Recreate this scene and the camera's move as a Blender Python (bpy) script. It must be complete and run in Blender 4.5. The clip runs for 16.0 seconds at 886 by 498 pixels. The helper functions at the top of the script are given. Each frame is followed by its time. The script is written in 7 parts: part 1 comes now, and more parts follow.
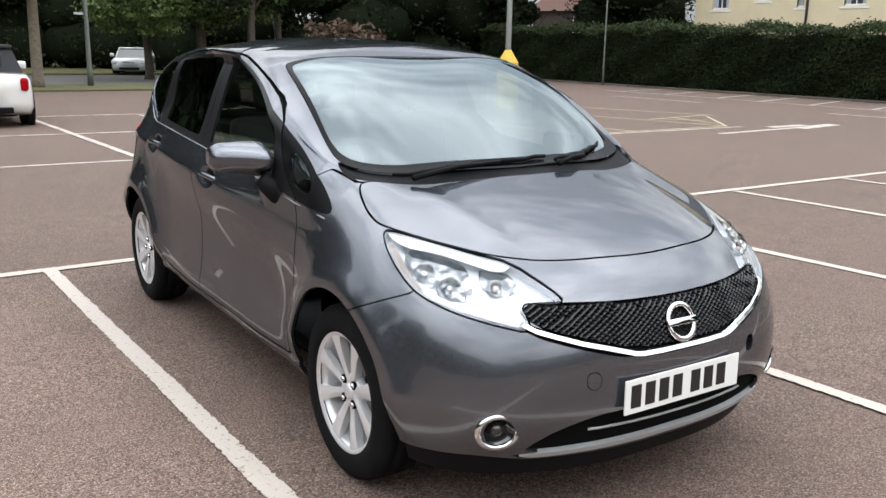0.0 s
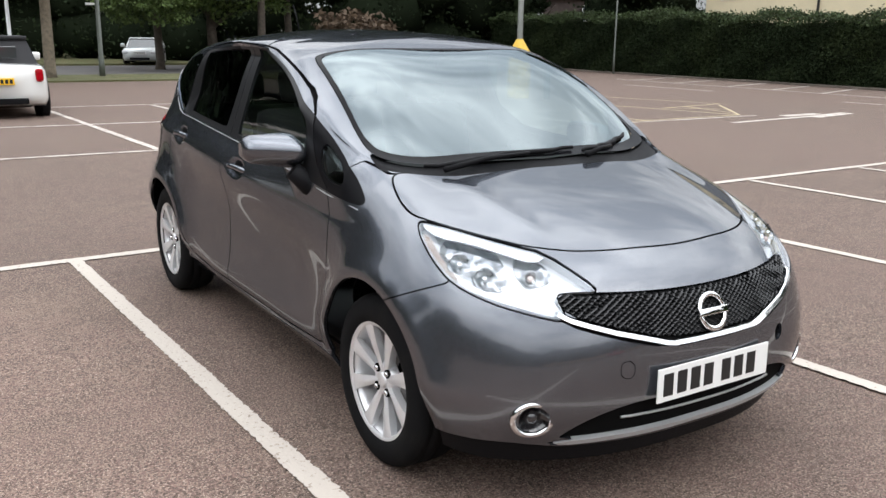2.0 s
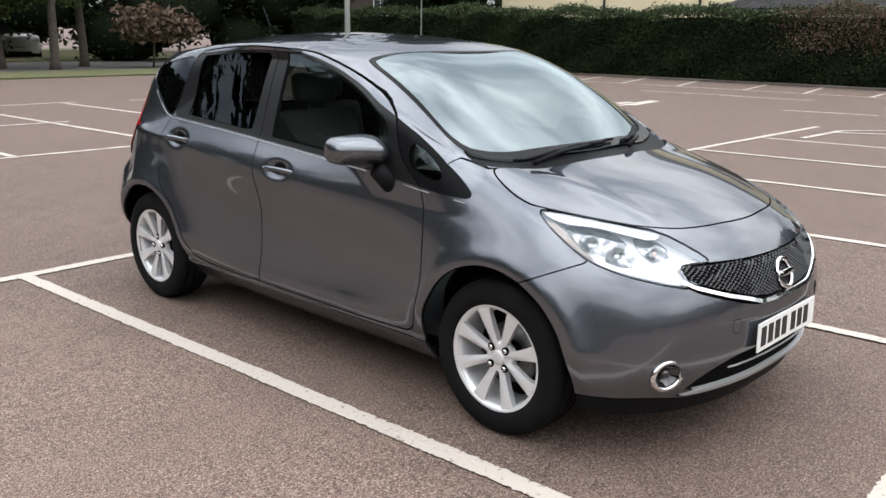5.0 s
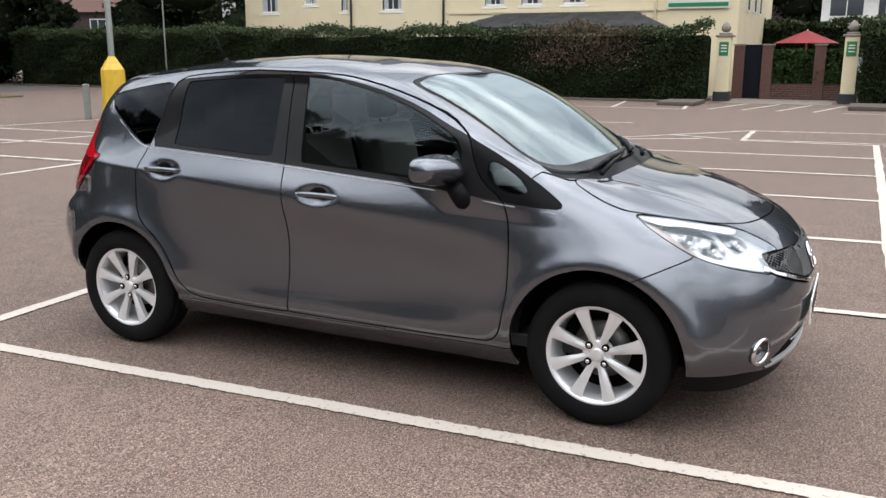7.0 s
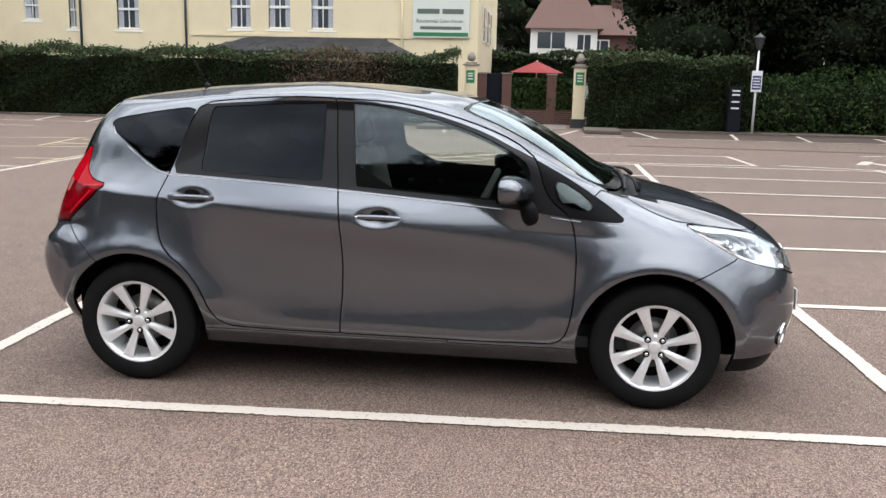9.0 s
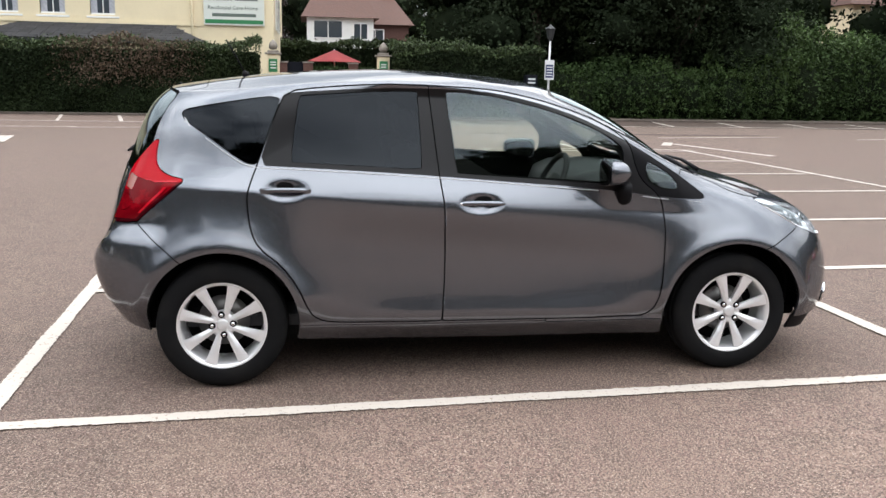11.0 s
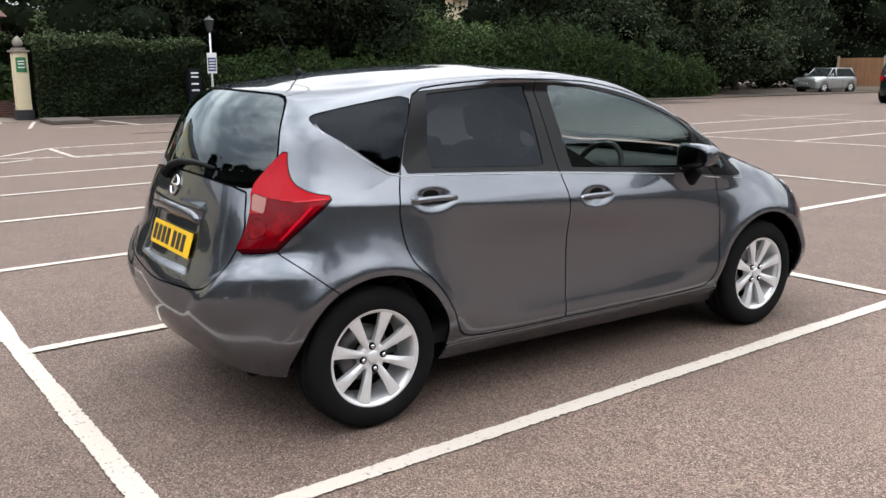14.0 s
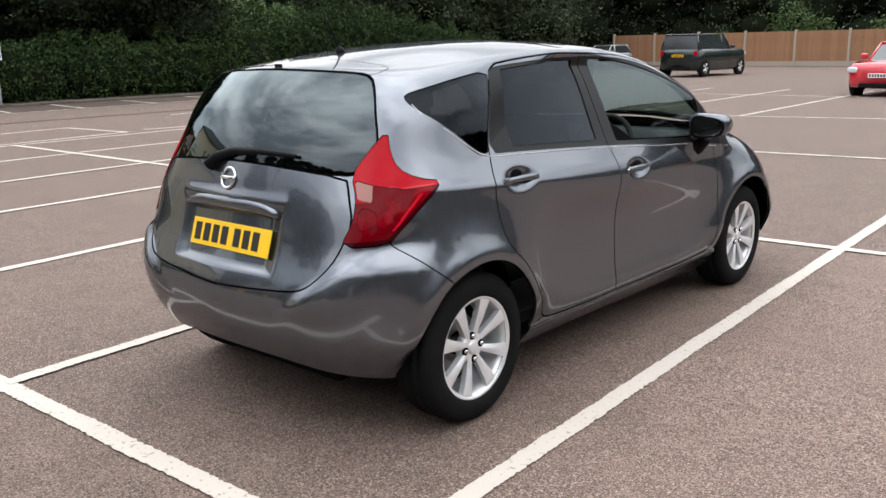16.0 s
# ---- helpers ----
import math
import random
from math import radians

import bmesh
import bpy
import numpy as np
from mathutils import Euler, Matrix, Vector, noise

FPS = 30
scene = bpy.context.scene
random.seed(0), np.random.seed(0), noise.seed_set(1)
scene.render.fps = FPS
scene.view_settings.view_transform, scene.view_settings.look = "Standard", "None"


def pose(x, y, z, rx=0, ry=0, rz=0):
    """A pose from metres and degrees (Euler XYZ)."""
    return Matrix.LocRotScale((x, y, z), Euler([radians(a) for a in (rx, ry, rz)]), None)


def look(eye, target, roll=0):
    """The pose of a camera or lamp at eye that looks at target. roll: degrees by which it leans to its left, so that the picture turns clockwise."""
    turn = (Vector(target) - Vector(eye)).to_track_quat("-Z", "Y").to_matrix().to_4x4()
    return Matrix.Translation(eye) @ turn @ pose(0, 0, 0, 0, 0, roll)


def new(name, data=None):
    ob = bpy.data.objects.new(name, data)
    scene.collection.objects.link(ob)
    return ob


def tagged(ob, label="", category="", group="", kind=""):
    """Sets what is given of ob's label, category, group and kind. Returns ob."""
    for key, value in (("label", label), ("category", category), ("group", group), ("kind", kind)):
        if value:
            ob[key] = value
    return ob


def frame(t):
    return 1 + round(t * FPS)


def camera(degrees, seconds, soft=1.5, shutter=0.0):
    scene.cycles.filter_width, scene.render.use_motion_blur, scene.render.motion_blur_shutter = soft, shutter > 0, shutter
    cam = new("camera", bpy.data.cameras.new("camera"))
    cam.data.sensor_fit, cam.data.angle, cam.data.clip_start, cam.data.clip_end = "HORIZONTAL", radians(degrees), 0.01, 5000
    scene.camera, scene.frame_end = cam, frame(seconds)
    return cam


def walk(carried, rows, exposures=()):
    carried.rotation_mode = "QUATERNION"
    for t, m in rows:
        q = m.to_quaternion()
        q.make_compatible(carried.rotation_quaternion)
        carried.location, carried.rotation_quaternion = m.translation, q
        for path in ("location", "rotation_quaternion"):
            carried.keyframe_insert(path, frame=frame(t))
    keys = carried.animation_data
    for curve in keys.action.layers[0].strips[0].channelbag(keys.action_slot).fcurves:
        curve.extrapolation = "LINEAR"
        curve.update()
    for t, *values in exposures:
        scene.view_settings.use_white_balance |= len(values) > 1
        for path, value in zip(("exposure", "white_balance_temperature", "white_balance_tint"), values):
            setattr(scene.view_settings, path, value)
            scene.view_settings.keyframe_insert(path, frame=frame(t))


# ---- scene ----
cam = camera(53.8, 16.0)
PATH = [
    (0, (0.081, 0.015, 1.498), (1.146, 1.646, 1.044), 1.0),
    (0.5, (0.067, 0.02, 1.503), (1.123, 1.659, 1.056), 1.1),
    (1, (0.048, 0.022, 1.505), (1.099, 1.663, 1.053), 0.9),
    (1.5, (0.015, 0.018, 1.513), (1.063, 1.658, 1.051), 0.9),
    (2, (-0.011, 0.027, 1.511), (1.035, 1.663, 1.033), 0.8),
    (2.5, (-0.044, 0.02, 1.514), (1.026, 1.637, 1.022), 0.9),
    (3, (-0.289, 0.05, 1.511), (0.879, 1.603, 1.039), 1.3),
    (3.5, (-0.491, 0.102, 1.54), (0.756, 1.597, 1.078), 1.5),
    (4, (-0.616, 0.216, 1.525), (0.655, 1.685, 1.049), 0.6),
    (6.5, (-1.868, 1.324, 1.579), (-0.176, 2.291, 1.129), 1.2),
    (7, (-2.019, 1.667, 1.55), (-0.26, 2.509, 1.108), 0.1),
    (7.5, (-2.25, 2.022, 1.556), (-0.422, 2.71, 1.13), 0.0),
    (8, (-2.475, 2.359, 1.564), (-0.596, 2.902, 1.146), 0.4),
    (10.5, (-2.839, 4.363, 1.546), (-0.883, 4.172, 1.174), 1.4),
    (11, (-2.794, 4.762, 1.518), (-0.857, 4.46, 1.122), 1.2),
    (11.5, (-2.75, 5.186, 1.523), (-0.844, 4.722, 1.133), 1.4),
    (12, (-2.655, 5.593, 1.528), (-0.796, 4.966, 1.139), 1.4),
    (12.5, (-2.424, 5.952, 1.517), (-0.609, 5.21, 1.122), 1.2),
    (13, (-2.224, 6.342, 1.509), (-0.46, 5.489, 1.112), 0.8),
    (13.5, (-1.986, 6.65, 1.495), (-0.29, 5.672, 1.086), 0.1),
    (14, (-1.72, 6.944, 1.51), (-0.106, 5.835, 1.103), -0.2),
    (14.5, (-1.467, 7.25, 1.504), (0.067, 6.033, 1.095), -0.5),
    (15, (-1.185, 7.45, 1.467), (0.26, 6.132, 1.045), -0.6),
    (15.5, (-0.965, 7.629, 1.491), (0.395, 6.23, 1.053), -0.7),
    (16, (-0.771, 7.781, 1.495), (0.519, 6.321, 1.044), -1.1),
]
walk(cam, [(t, look(eye, target, roll)) for t, eye, target, roll in PATH],
     ((0.0, -0.08), (4.0, -0.08), (7.0, -0.08), (9.0, 0.06), (10.5, 0.12), (12.0, 0.12), (14.0, 0.06), (16.0, 0.0)))

# ---- light settings ----
SUN_TURN = 148.0
SUN_POWER = 0.8
SKY_STRENGTH = 0.228

# ---- world and light ----
world = bpy.data.worlds.new("overcast_sky")
scene.world = world
world.use_nodes = True
wn, wl = world.node_tree.nodes, world.node_tree.links
wn.clear()
w_out = wn.new("ShaderNodeOutputWorld")
w_bg = wn.new("ShaderNodeBackground")
w_sky = wn.new("ShaderNodeTexSky")
w_sky.sky_type = "NISHITA"
w_sky.sun_disc = False
w_sky.sun_elevation, w_sky.sun_rotation = radians(52), radians(SUN_TURN)
w_tc = wn.new("ShaderNodeTexCoord")
w_map = wn.new("ShaderNodeMapping")
w_map.inputs["Scale"].default_value = (1.0, 1.0, 2.6)
w_noise = wn.new("ShaderNodeTexNoise")
w_noise.inputs["Scale"].default_value = 2.1
w_noise.inputs["Detail"].default_value = 6
w_noise.inputs["Roughness"].default_value = 0.55
w_ramp = wn.new("ShaderNodeValToRGB")
w_ramp.color_ramp.elements[0].position, w_ramp.color_ramp.elements[0].color = 0.38, (4.3, 4.6, 5.0, 1)
w_ramp.color_ramp.elements[1].position, w_ramp.color_ramp.elements[1].color = 0.60, (11.5, 11.7, 11.9, 1)
w_mix = wn.new("ShaderNodeMix")
w_mix.data_type = "RGBA"
w_mix.inputs["Factor"].default_value = 0.88
wl.new(w_tc.outputs["Generated"], w_map.inputs["Vector"])
wl.new(w_map.outputs["Vector"], w_noise.inputs["Vector"])
wl.new(w_noise.outputs["Fac"], w_ramp.inputs["Fac"])
wl.new(w_sky.outputs["Color"], w_mix.inputs[6])
wl.new(w_ramp.outputs["Color"], w_mix.inputs[7])
# an overcast sky is brighter overhead than near the horizon
w_sep = wn.new("ShaderNodeSeparateXYZ")
w_grad = wn.new("ShaderNodeMapRange")
w_grad.inputs["From Min"].default_value, w_grad.inputs["From Max"].default_value = 0.0, 1.0
w_grad.inputs["To Min"].default_value, w_grad.inputs["To Max"].default_value = 0.26, 2.05
w_mul = wn.new("ShaderNodeVectorMath")
w_mul.operation = "SCALE"
wl.new(w_tc.outputs["Generated"], w_sep.inputs["Vector"])
wl.new(w_sep.outputs["Z"], w_grad.inputs["Value"])
wl.new(w_mix.outputs[2], w_mul.inputs[0])
wl.new(w_grad.outputs["Result"], w_mul.inputs["Scale"])
wl.new(w_mul.outputs[0], w_bg.inputs["Color"])
w_bg.inputs["Strength"].default_value = SKY_STRENGTH
wl.new(w_bg.outputs["Background"], w_out.inputs["Surface"])

sun = new("sun", bpy.data.lights.new("sun", "SUN"))
sun.data.energy, sun.data.angle, sun.data.color = SUN_POWER, radians(110), (1.0, 0.95, 0.88)
sun.matrix_world = look((0, 0, 40), (0 - 40 * math.sin(radians(SUN_TURN)) * 0.78, 0 - 40 * math.cos(radians(SUN_TURN)) * 0.78, 0))


# ---- helpers for meshes and materials ----
def part(name, bm, material, parent=None, label="", smooth=True):
    """Links a bmesh as one mesh object, as a child where a parent is given."""
    me = bpy.data.meshes.new(name)
    bm.to_mesh(me)
    bm.free()
    if smooth:
        me.shade_smooth()
    for m in material if isinstance(material, (list, tuple)) else [material]:
        me.materials.append(m)
    ob = new(name, me)
    if parent is not None:
        ob.parent = parent
    if label:
        tagged(ob, label)
    return ob


def empty(name, m, label, category, group="", kind=""):
    ob = new(name)
    ob.matrix_world = m
    return tagged(ob, label, category, group, kind)


def add_box(bm, lo, hi, bevel=0.0, m=None):
    """Adds a box from corner lo to corner hi, with bevelled edges, to bm."""
    c = [(a + b) / 2 for a, b in zip(lo, hi)]
    s = [abs(b - a) for a, b in zip(lo, hi)]
    g = bmesh.ops.create_cube(bm, size=1.0, matrix=(m or Matrix()) @ Matrix.Translation(c) @ Matrix.Diagonal((*s, 1)))
    if bevel:
        es = list({e for v in g["verts"] for e in v.link_edges})
        bmesh.ops.bevel(bm, geom=es, offset=bevel, segments=2, affect="EDGES", profile=0.6)


def box(name, lo, hi, material, parent=None, bevel=0.0, label="", m=None):
    bm = bmesh.new()
    add_box(bm, lo, hi, bevel, m)
    return part(name, bm, material, parent, label, smooth=False)


def add_tube(bm, points, radius, sides=8, caps=True):
    """Adds a round tube along points; radius is one number or one for each point."""
    pts = [Vector(p) for p in points]
    rad = radius if isinstance(radius, (list, tuple)) else [radius] * len(pts)
    rings, up = [], None
    for i, p in enumerate(pts):
        d = (pts[min(i + 1, len(pts) - 1)] - pts[max(i - 1, 0)]).normalized()
        if up is None:
            up = d.orthogonal().normalized()
        up = (up - d * up.dot(d)).normalized()
        side = d.cross(up)
        rings.append([bm.verts.new(p + rad[i] * (math.cos(a) * up + math.sin(a) * side)) for a in [2 * math.pi * k / sides for k in range(sides)]])
    for a, b in zip(rings, rings[1:]):
        for k in range(sides):
            bm.faces.new((a[k], a[(k + 1) % sides], b[(k + 1) % sides], b[k]))
    if caps:
        bm.faces.new(rings[0][::-1])
        bm.faces.new(rings[-1])


def add_lathe(bm, profile, m, sides=32):
    """Adds the surface that profile, rows of (along, radius), sweeps round the x axis, placed by m."""
    rings = []
    for x, r in profile:
        rings.append([bm.verts.new(m @ Vector((x, r * math.cos(a), r * math.sin(a)))) for a in [2 * math.pi * k / sides for k in range(sides)]])
    for a, b in zip(rings, rings[1:]):
        for k in range(sides):
            bm.faces.new((a[k], a[(k + 1) % sides], b[(k + 1) % sides], b[k]))


def mesh_from(name, verts, faces, material, parent=None, label="", normals=None):
    me = bpy.data.meshes.new(name)
    me.from_pydata([tuple(v) for v in verts], [], [tuple(f) for f in faces])
    me.update()
    me.shade_smooth()
    if normals is not None:
        me.normals_split_custom_set_from_vertices([tuple(n) for n in normals])
    me.materials.append(material)
    ob = new(name, me)
    if parent is not None:
        ob.parent = parent
    if label:
        tagged(ob, label)
    return ob


def mat(name, color, rough=0.6, metal=0.0, spots=(), bump=(), coat=0.0, transmission=0.0, ior=1.5, random=0.0, island=0.0, alpha=1.0, spec=0.5):
    """A procedural material. spots: rows of (scale, low, high, colour, strength) of noise stains; bump: rows of (scale, height in metres)."""
    m = bpy.data.materials.new(name)
    m.use_nodes = True
    n, k = m.node_tree.nodes, m.node_tree.links
    b = n["Principled BSDF"]
    b.inputs["Roughness"].default_value = rough
    b.inputs["Metallic"].default_value = metal
    b.inputs["Coat Weight"].default_value = coat
    b.inputs["Coat Roughness"].default_value = 0.02
    b.inputs["Transmission Weight"].default_value = transmission
    b.inputs["IOR"].default_value = ior
    b.inputs["Alpha"].default_value = alpha
    b.inputs["Specular IOR Level"].default_value = spec
    tc = n.new("ShaderNodeTexCoord")
    rgb = n.new("ShaderNodeRGB")
    rgb.outputs[0].default_value = (*color, 1)
    last = rgb.outputs[0]
    for scale, low, high, tint, strength in spots:
        t = n.new("ShaderNodeTexNoise")
        t.inputs["Scale"].default_value = scale
        t.inputs["Detail"].default_value = 5
        t.inputs["Roughness"].default_value = 0.6
        k.new(tc.outputs["Object"], t.inputs["Vector"])
        r = n.new("ShaderNodeMapRange")
        r.inputs["From Min"].default_value, r.inputs["From Max"].default_value = low, high
        r.inputs["To Max"].default_value = strength
        k.new(t.outputs["Fac"], r.inputs["Value"])
        x = n.new("ShaderNodeMix")
        x.data_type = "RGBA"
        k.new(r.outputs["Result"], x.inputs["Factor"])
        k.new(last, x.inputs[6])
        x.inputs[7].default_value = (*tint, 1)
        last = x.outputs[2]
    for amount, source in ((random, "ShaderNodeObjectInfo"), (island, "ShaderNodeNewGeometry")):
        if amount:
            o = n.new(source)
            r = n.new("ShaderNodeMapRange")
            r.inputs["To Min"].default_value, r.inputs["To Max"].default_value = 1 - amount, 1 + amount
            k.new(o.outputs["Random" if source == "ShaderNodeObjectInfo" else "Random Per Island"], r.inputs["Value"])
            h = n.new("ShaderNodeHueSaturation")
            k.new(r.outputs["Result"], h.inputs["Value"])
            k.new(last, h.inputs["Color"])
            last = h.outputs["Color"]
    k.new(last, b.inputs["Base Color"])
    prev = None
    for scale, height in bump:
        t = n.new("ShaderNodeTexNoise")
        t.inputs["Scale"].default_value = scale
        t.inputs["Detail"].default_value = 4
        k.new(tc.outputs["Object"], t.inputs["Vector"])
        p = n.new("ShaderNodeBump")
        p.inputs["Distance"].default_value = height
        k.new(t.outputs["Fac"], p.inputs["Height"])
        if prev:
            k.new(prev, p.inputs["Normal"])
        prev = p.outputs["Normal"]
    if prev:
        k.new(prev, b.inputs["Normal"])
    return m


# ---- materials ----
M_ASPHALT = mat("asphalt", (0.155, 0.097, 0.080), 0.86, spec=0.44,
                spots=((0.13, 0.42, 0.62, (0.105, 0.072, 0.055), 0.5), (1.1, 0.46, 0.66, (0.195, 0.136, 0.102), 0.5), (5.5, 0.46, 0.64, (0.082, 0.056, 0.042), 0.55), (26, 0.50, 0.62, (0.20, 0.142, 0.108), 0.5),
                       (70, 0.48, 0.58, (0.27, 0.195, 0.158), 0.6), (110, 0.50, 0.58, (0.020, 0.014, 0.011), 0.75), (140, 0.58, 0.63, (0.46, 0.37, 0.30), 0.7)),
                bump=((130, 0.004), (9, 0.004)))
# the lane beside the bay is toned paler than the rest
a_n, a_k = M_ASPHALT.node_tree.nodes, M_ASPHALT.node_tree.links
a_tc, a_sep, a_noise = a_n.new("ShaderNodeTexCoord"), a_n.new("ShaderNodeSeparateXYZ"), a_n.new("ShaderNodeTexNoise")
a_noise.inputs["Scale"].default_value = 0.9
a_off = a_n.new("ShaderNodeVectorMath")
a_off.operation = "MULTIPLY_ADD"
a_off.inputs[1].default_value, a_off.inputs[2].default_value = (1.6, 1.6, 0), (-0.8, -0.8, 0)
a_add = a_n.new("ShaderNodeVectorMath")
a_k.new(a_tc.outputs["Object"], a_noise.inputs["Vector"])
a_k.new(a_noise.outputs["Color"], a_off.inputs[0])
a_k.new(a_off.outputs[0], a_add.inputs[0])
a_k.new(a_tc.outputs["Object"], a_add.inputs[1])
a_k.new(a_add.outputs[0], a_sep.inputs[0])
fade = []
for axis, low, high in (("X", 1.25, 0.55), ("Y", 6.4, 5.0), ("Y", -0.5, 2.4)):
    r = a_n.new("ShaderNodeMapRange")
    r.interpolation_type = "SMOOTHSTEP"
    r.inputs["From Min"].default_value, r.inputs["From Max"].default_value = low, high
    a_k.new(a_sep.outputs[axis], r.inputs["Value"])
    fade.append(r.outputs["Result"])
a_m1, a_m2, a_gain = (a_n.new("ShaderNodeMath") for _ in range(3))
a_hsv = a_n.new("ShaderNodeHueSaturation")
a_m1.operation = a_m2.operation = "MULTIPLY"
a_gain.operation = "MULTIPLY_ADD"
a_gain.inputs[1].default_value, a_gain.inputs[2].default_value = 0.26, 0.80
a_k.new(fade[0], a_m1.inputs[0]), a_k.new(fade[1], a_m1.inputs[1])
a_k.new(a_m1.outputs[0], a_m2.inputs[0]), a_k.new(fade[2], a_m2.inputs[1])
a_k.new(a_m2.outputs[0], a_gain.inputs[0])
a_base = a_n["Principled BSDF"].inputs["Base Color"]
a_k.new(a_base.links[0].from_socket, a_hsv.inputs["Color"])
a_k.new(a_gain.outputs[0], a_hsv.inputs["Value"])
a_k.new(a_hsv.outputs["Color"], a_base)
# stones of the aggregate: every cell has its own tone
a_cell, a_tone, a_stone = a_n.new("ShaderNodeTexVoronoi"), a_n.new("ShaderNodeMapRange"), a_n.new("ShaderNodeHueSaturation")
a_cell.inputs["Scale"].default_value = 105
a_tone.inputs["To Min"].default_value, a_tone.inputs["To Max"].default_value = 0.86, 1.14
a_k.new(a_tc.outputs["Object"], a_cell.inputs["Vector"])
a_split = a_n.new("ShaderNodeSeparateColor")
a_k.new(a_cell.outputs["Color"], a_split.inputs["Color"])
a_k.new(a_split.outputs[0], a_tone.inputs["Value"])
a_k.new(a_tone.outputs["Result"], a_stone.inputs["Value"])
a_k.new(a_base.links[0].from_socket, a_stone.inputs["Color"])
a_k.new(a_stone.outputs["Color"], a_base)
M_LINE = mat("road_paint", (0.46, 0.41, 0.36), 0.75, spots=((42, 0.60, 0.66, (0.20, 0.15, 0.12), 0.85), (2.5, 0.5, 0.8, (0.43, 0.38, 0.33), 0.5)), bump=((60, 0.003),))
M_LINE_FAR = mat("worn_road_paint", (0.52, 0.47, 0.42), 0.75, spots=((6, 0.46, 0.62, (0.26, 0.21, 0.18), 0.9), (1.2, 0.5, 0.75, (0.30, 0.25, 0.22), 0.6)))
M_YELLOW_LINE = mat("yellow_road_paint", (0.46, 0.38, 0.22), 0.75, spots=((7, 0.45, 0.65, (0.36, 0.29, 0.22), 0.8),))
M_PAINT = mat("gunmetal_metallic_paint", (0.130, 0.139, 0.158), 0.26, metal=0.88, coat=1.0, spots=((900, 0.45, 0.7, (0.18, 0.192, 0.215), 0.6),))
M_PAINT.node_tree.nodes["Principled BSDF"].inputs["Specular Tint"].default_value = (0.22, 0.23, 0.25, 1)
M_PAINT.node_tree.nodes["Principled BSDF"].inputs["Coat IOR"].default_value = 1.55
M_BLACK = mat("black_plastic", (0.008, 0.008, 0.009), 0.5, spec=0.07, bump=((400, 0.0004),))
M_GLOSS = mat("gloss_black_trim", (0.005, 0.005, 0.006), 0.25, spec=0.07)
M_PILLAR = mat("satin_black_pillar_film", (0.011, 0.011, 0.012), 0.38, spec=0.16)
M_MESH = mat("satin_black_grille_bars", (0.016, 0.016, 0.017), 0.38, spec=0.45)
M_GAP = mat("dark_gap", (0.005, 0.005, 0.005), 0.9, spec=0.04)
M_CHROME = mat("chrome", (0.82, 0.83, 0.84), 0.07, metal=1.0)
M_BRIGHT = mat("satin_chrome", (0.80, 0.81, 0.82), 0.17, metal=1.0)
M_ALLOY = mat("silver_alloy", (0.74, 0.74, 0.75), 0.32, metal=0.45, coat=0.6, spots=((14, 0.55, 0.8, (0.50, 0.49, 0.48), 0.4),))
M_RUBBER = mat("tyre_rubber", (0.007, 0.007, 0.0075), 0.85, spec=0.10, spots=((7, 0.5, 0.75, (0.014, 0.013, 0.012), 0.6),), bump=((120, 0.001),))

# ---- ground: one sheet to the horizon, with a slight fall where the hatchback stands ----
def ground_z(x, y):
    return -0.0055 * (y - 3.4) * math.exp(-((x - 1.6) / 7) ** 2 - ((y - 3.9) / 6) ** 2)


bm = bmesh.new()
cuts = [-900, -300, -100, -40, -26] + [-20 + 0.5 * k for k in range(97)] + [34, 50, 100, 300, 900]
sheet = [[bm.verts.new((x, y, ground_z(x, y))) for y in cuts] for x in cuts]
for p, q in zip(sheet, sheet[1:]):
    for k in range(len(cuts) - 1):
        bm.faces.new((p[k], q[k], q[k + 1], p[k + 1]))
ground = tagged(part("ground", bm, M_ASPHALT), "worn reddish-brown asphalt of an open car park", "ground", kind="structure")


M_STRIP = mat("older_asphalt", (0.055, 0.040, 0.033), 0.9, spec=0.2, spots=((1.2, 0.45, 0.65, (0.085, 0.061, 0.048), 0.6), (40, 0.5, 0.6, (0.12, 0.09, 0.075), 0.5)), bump=((90, 0.004),))


# ---- painted bay lines ----
laid = []


def line(a, b, width=0.1, material=None, fine=False, label="", yellow=False):
    """A painted strip, 3 mm thick, with ragged edges, from a to b."""
    a, b = Vector((*a, 0)), Vector((*b, 0))
    d = b - a
    length = d.length
    d.normalize()
    side = Vector((-d.y, d.x, 0))
    steps = max(2, int(length / (0.014 if fine else 0.3)))
    bm = bmesh.new()
    laid.append(a)
    rows, top = [], 0.006 + 0.0006 * (len(laid) % 7)
    rag = 0.009 if fine else 0.012
    for i in range(steps + 1):
        p = a + d * length * i / steps
        wob = [width / 2 + random.uniform(-rag, rag) * random.random() + 0.006 * noise.noise(p * 2.3 + Vector((k * 9, 0, 0))) for k in (0, 1)]
        lift = Vector((0, 0, top + ground_z(p.x, p.y)))
        rows.append([bm.verts.new(p + side * wob[0] + lift), bm.verts.new(p - side * wob[1] + lift)])
    for p, q in zip(rows, rows[1:]):
        bm.faces.new((p[0], p[1], q[1], q[0]))
    ob = part("bay_line", bm, material or M_LINE_FAR, smooth=False)
    return tagged(ob, label or ("faded yellow painted line on the asphalt" if yellow else "worn white painted parking bay line on the asphalt"), "road marking", "painted bay lines")


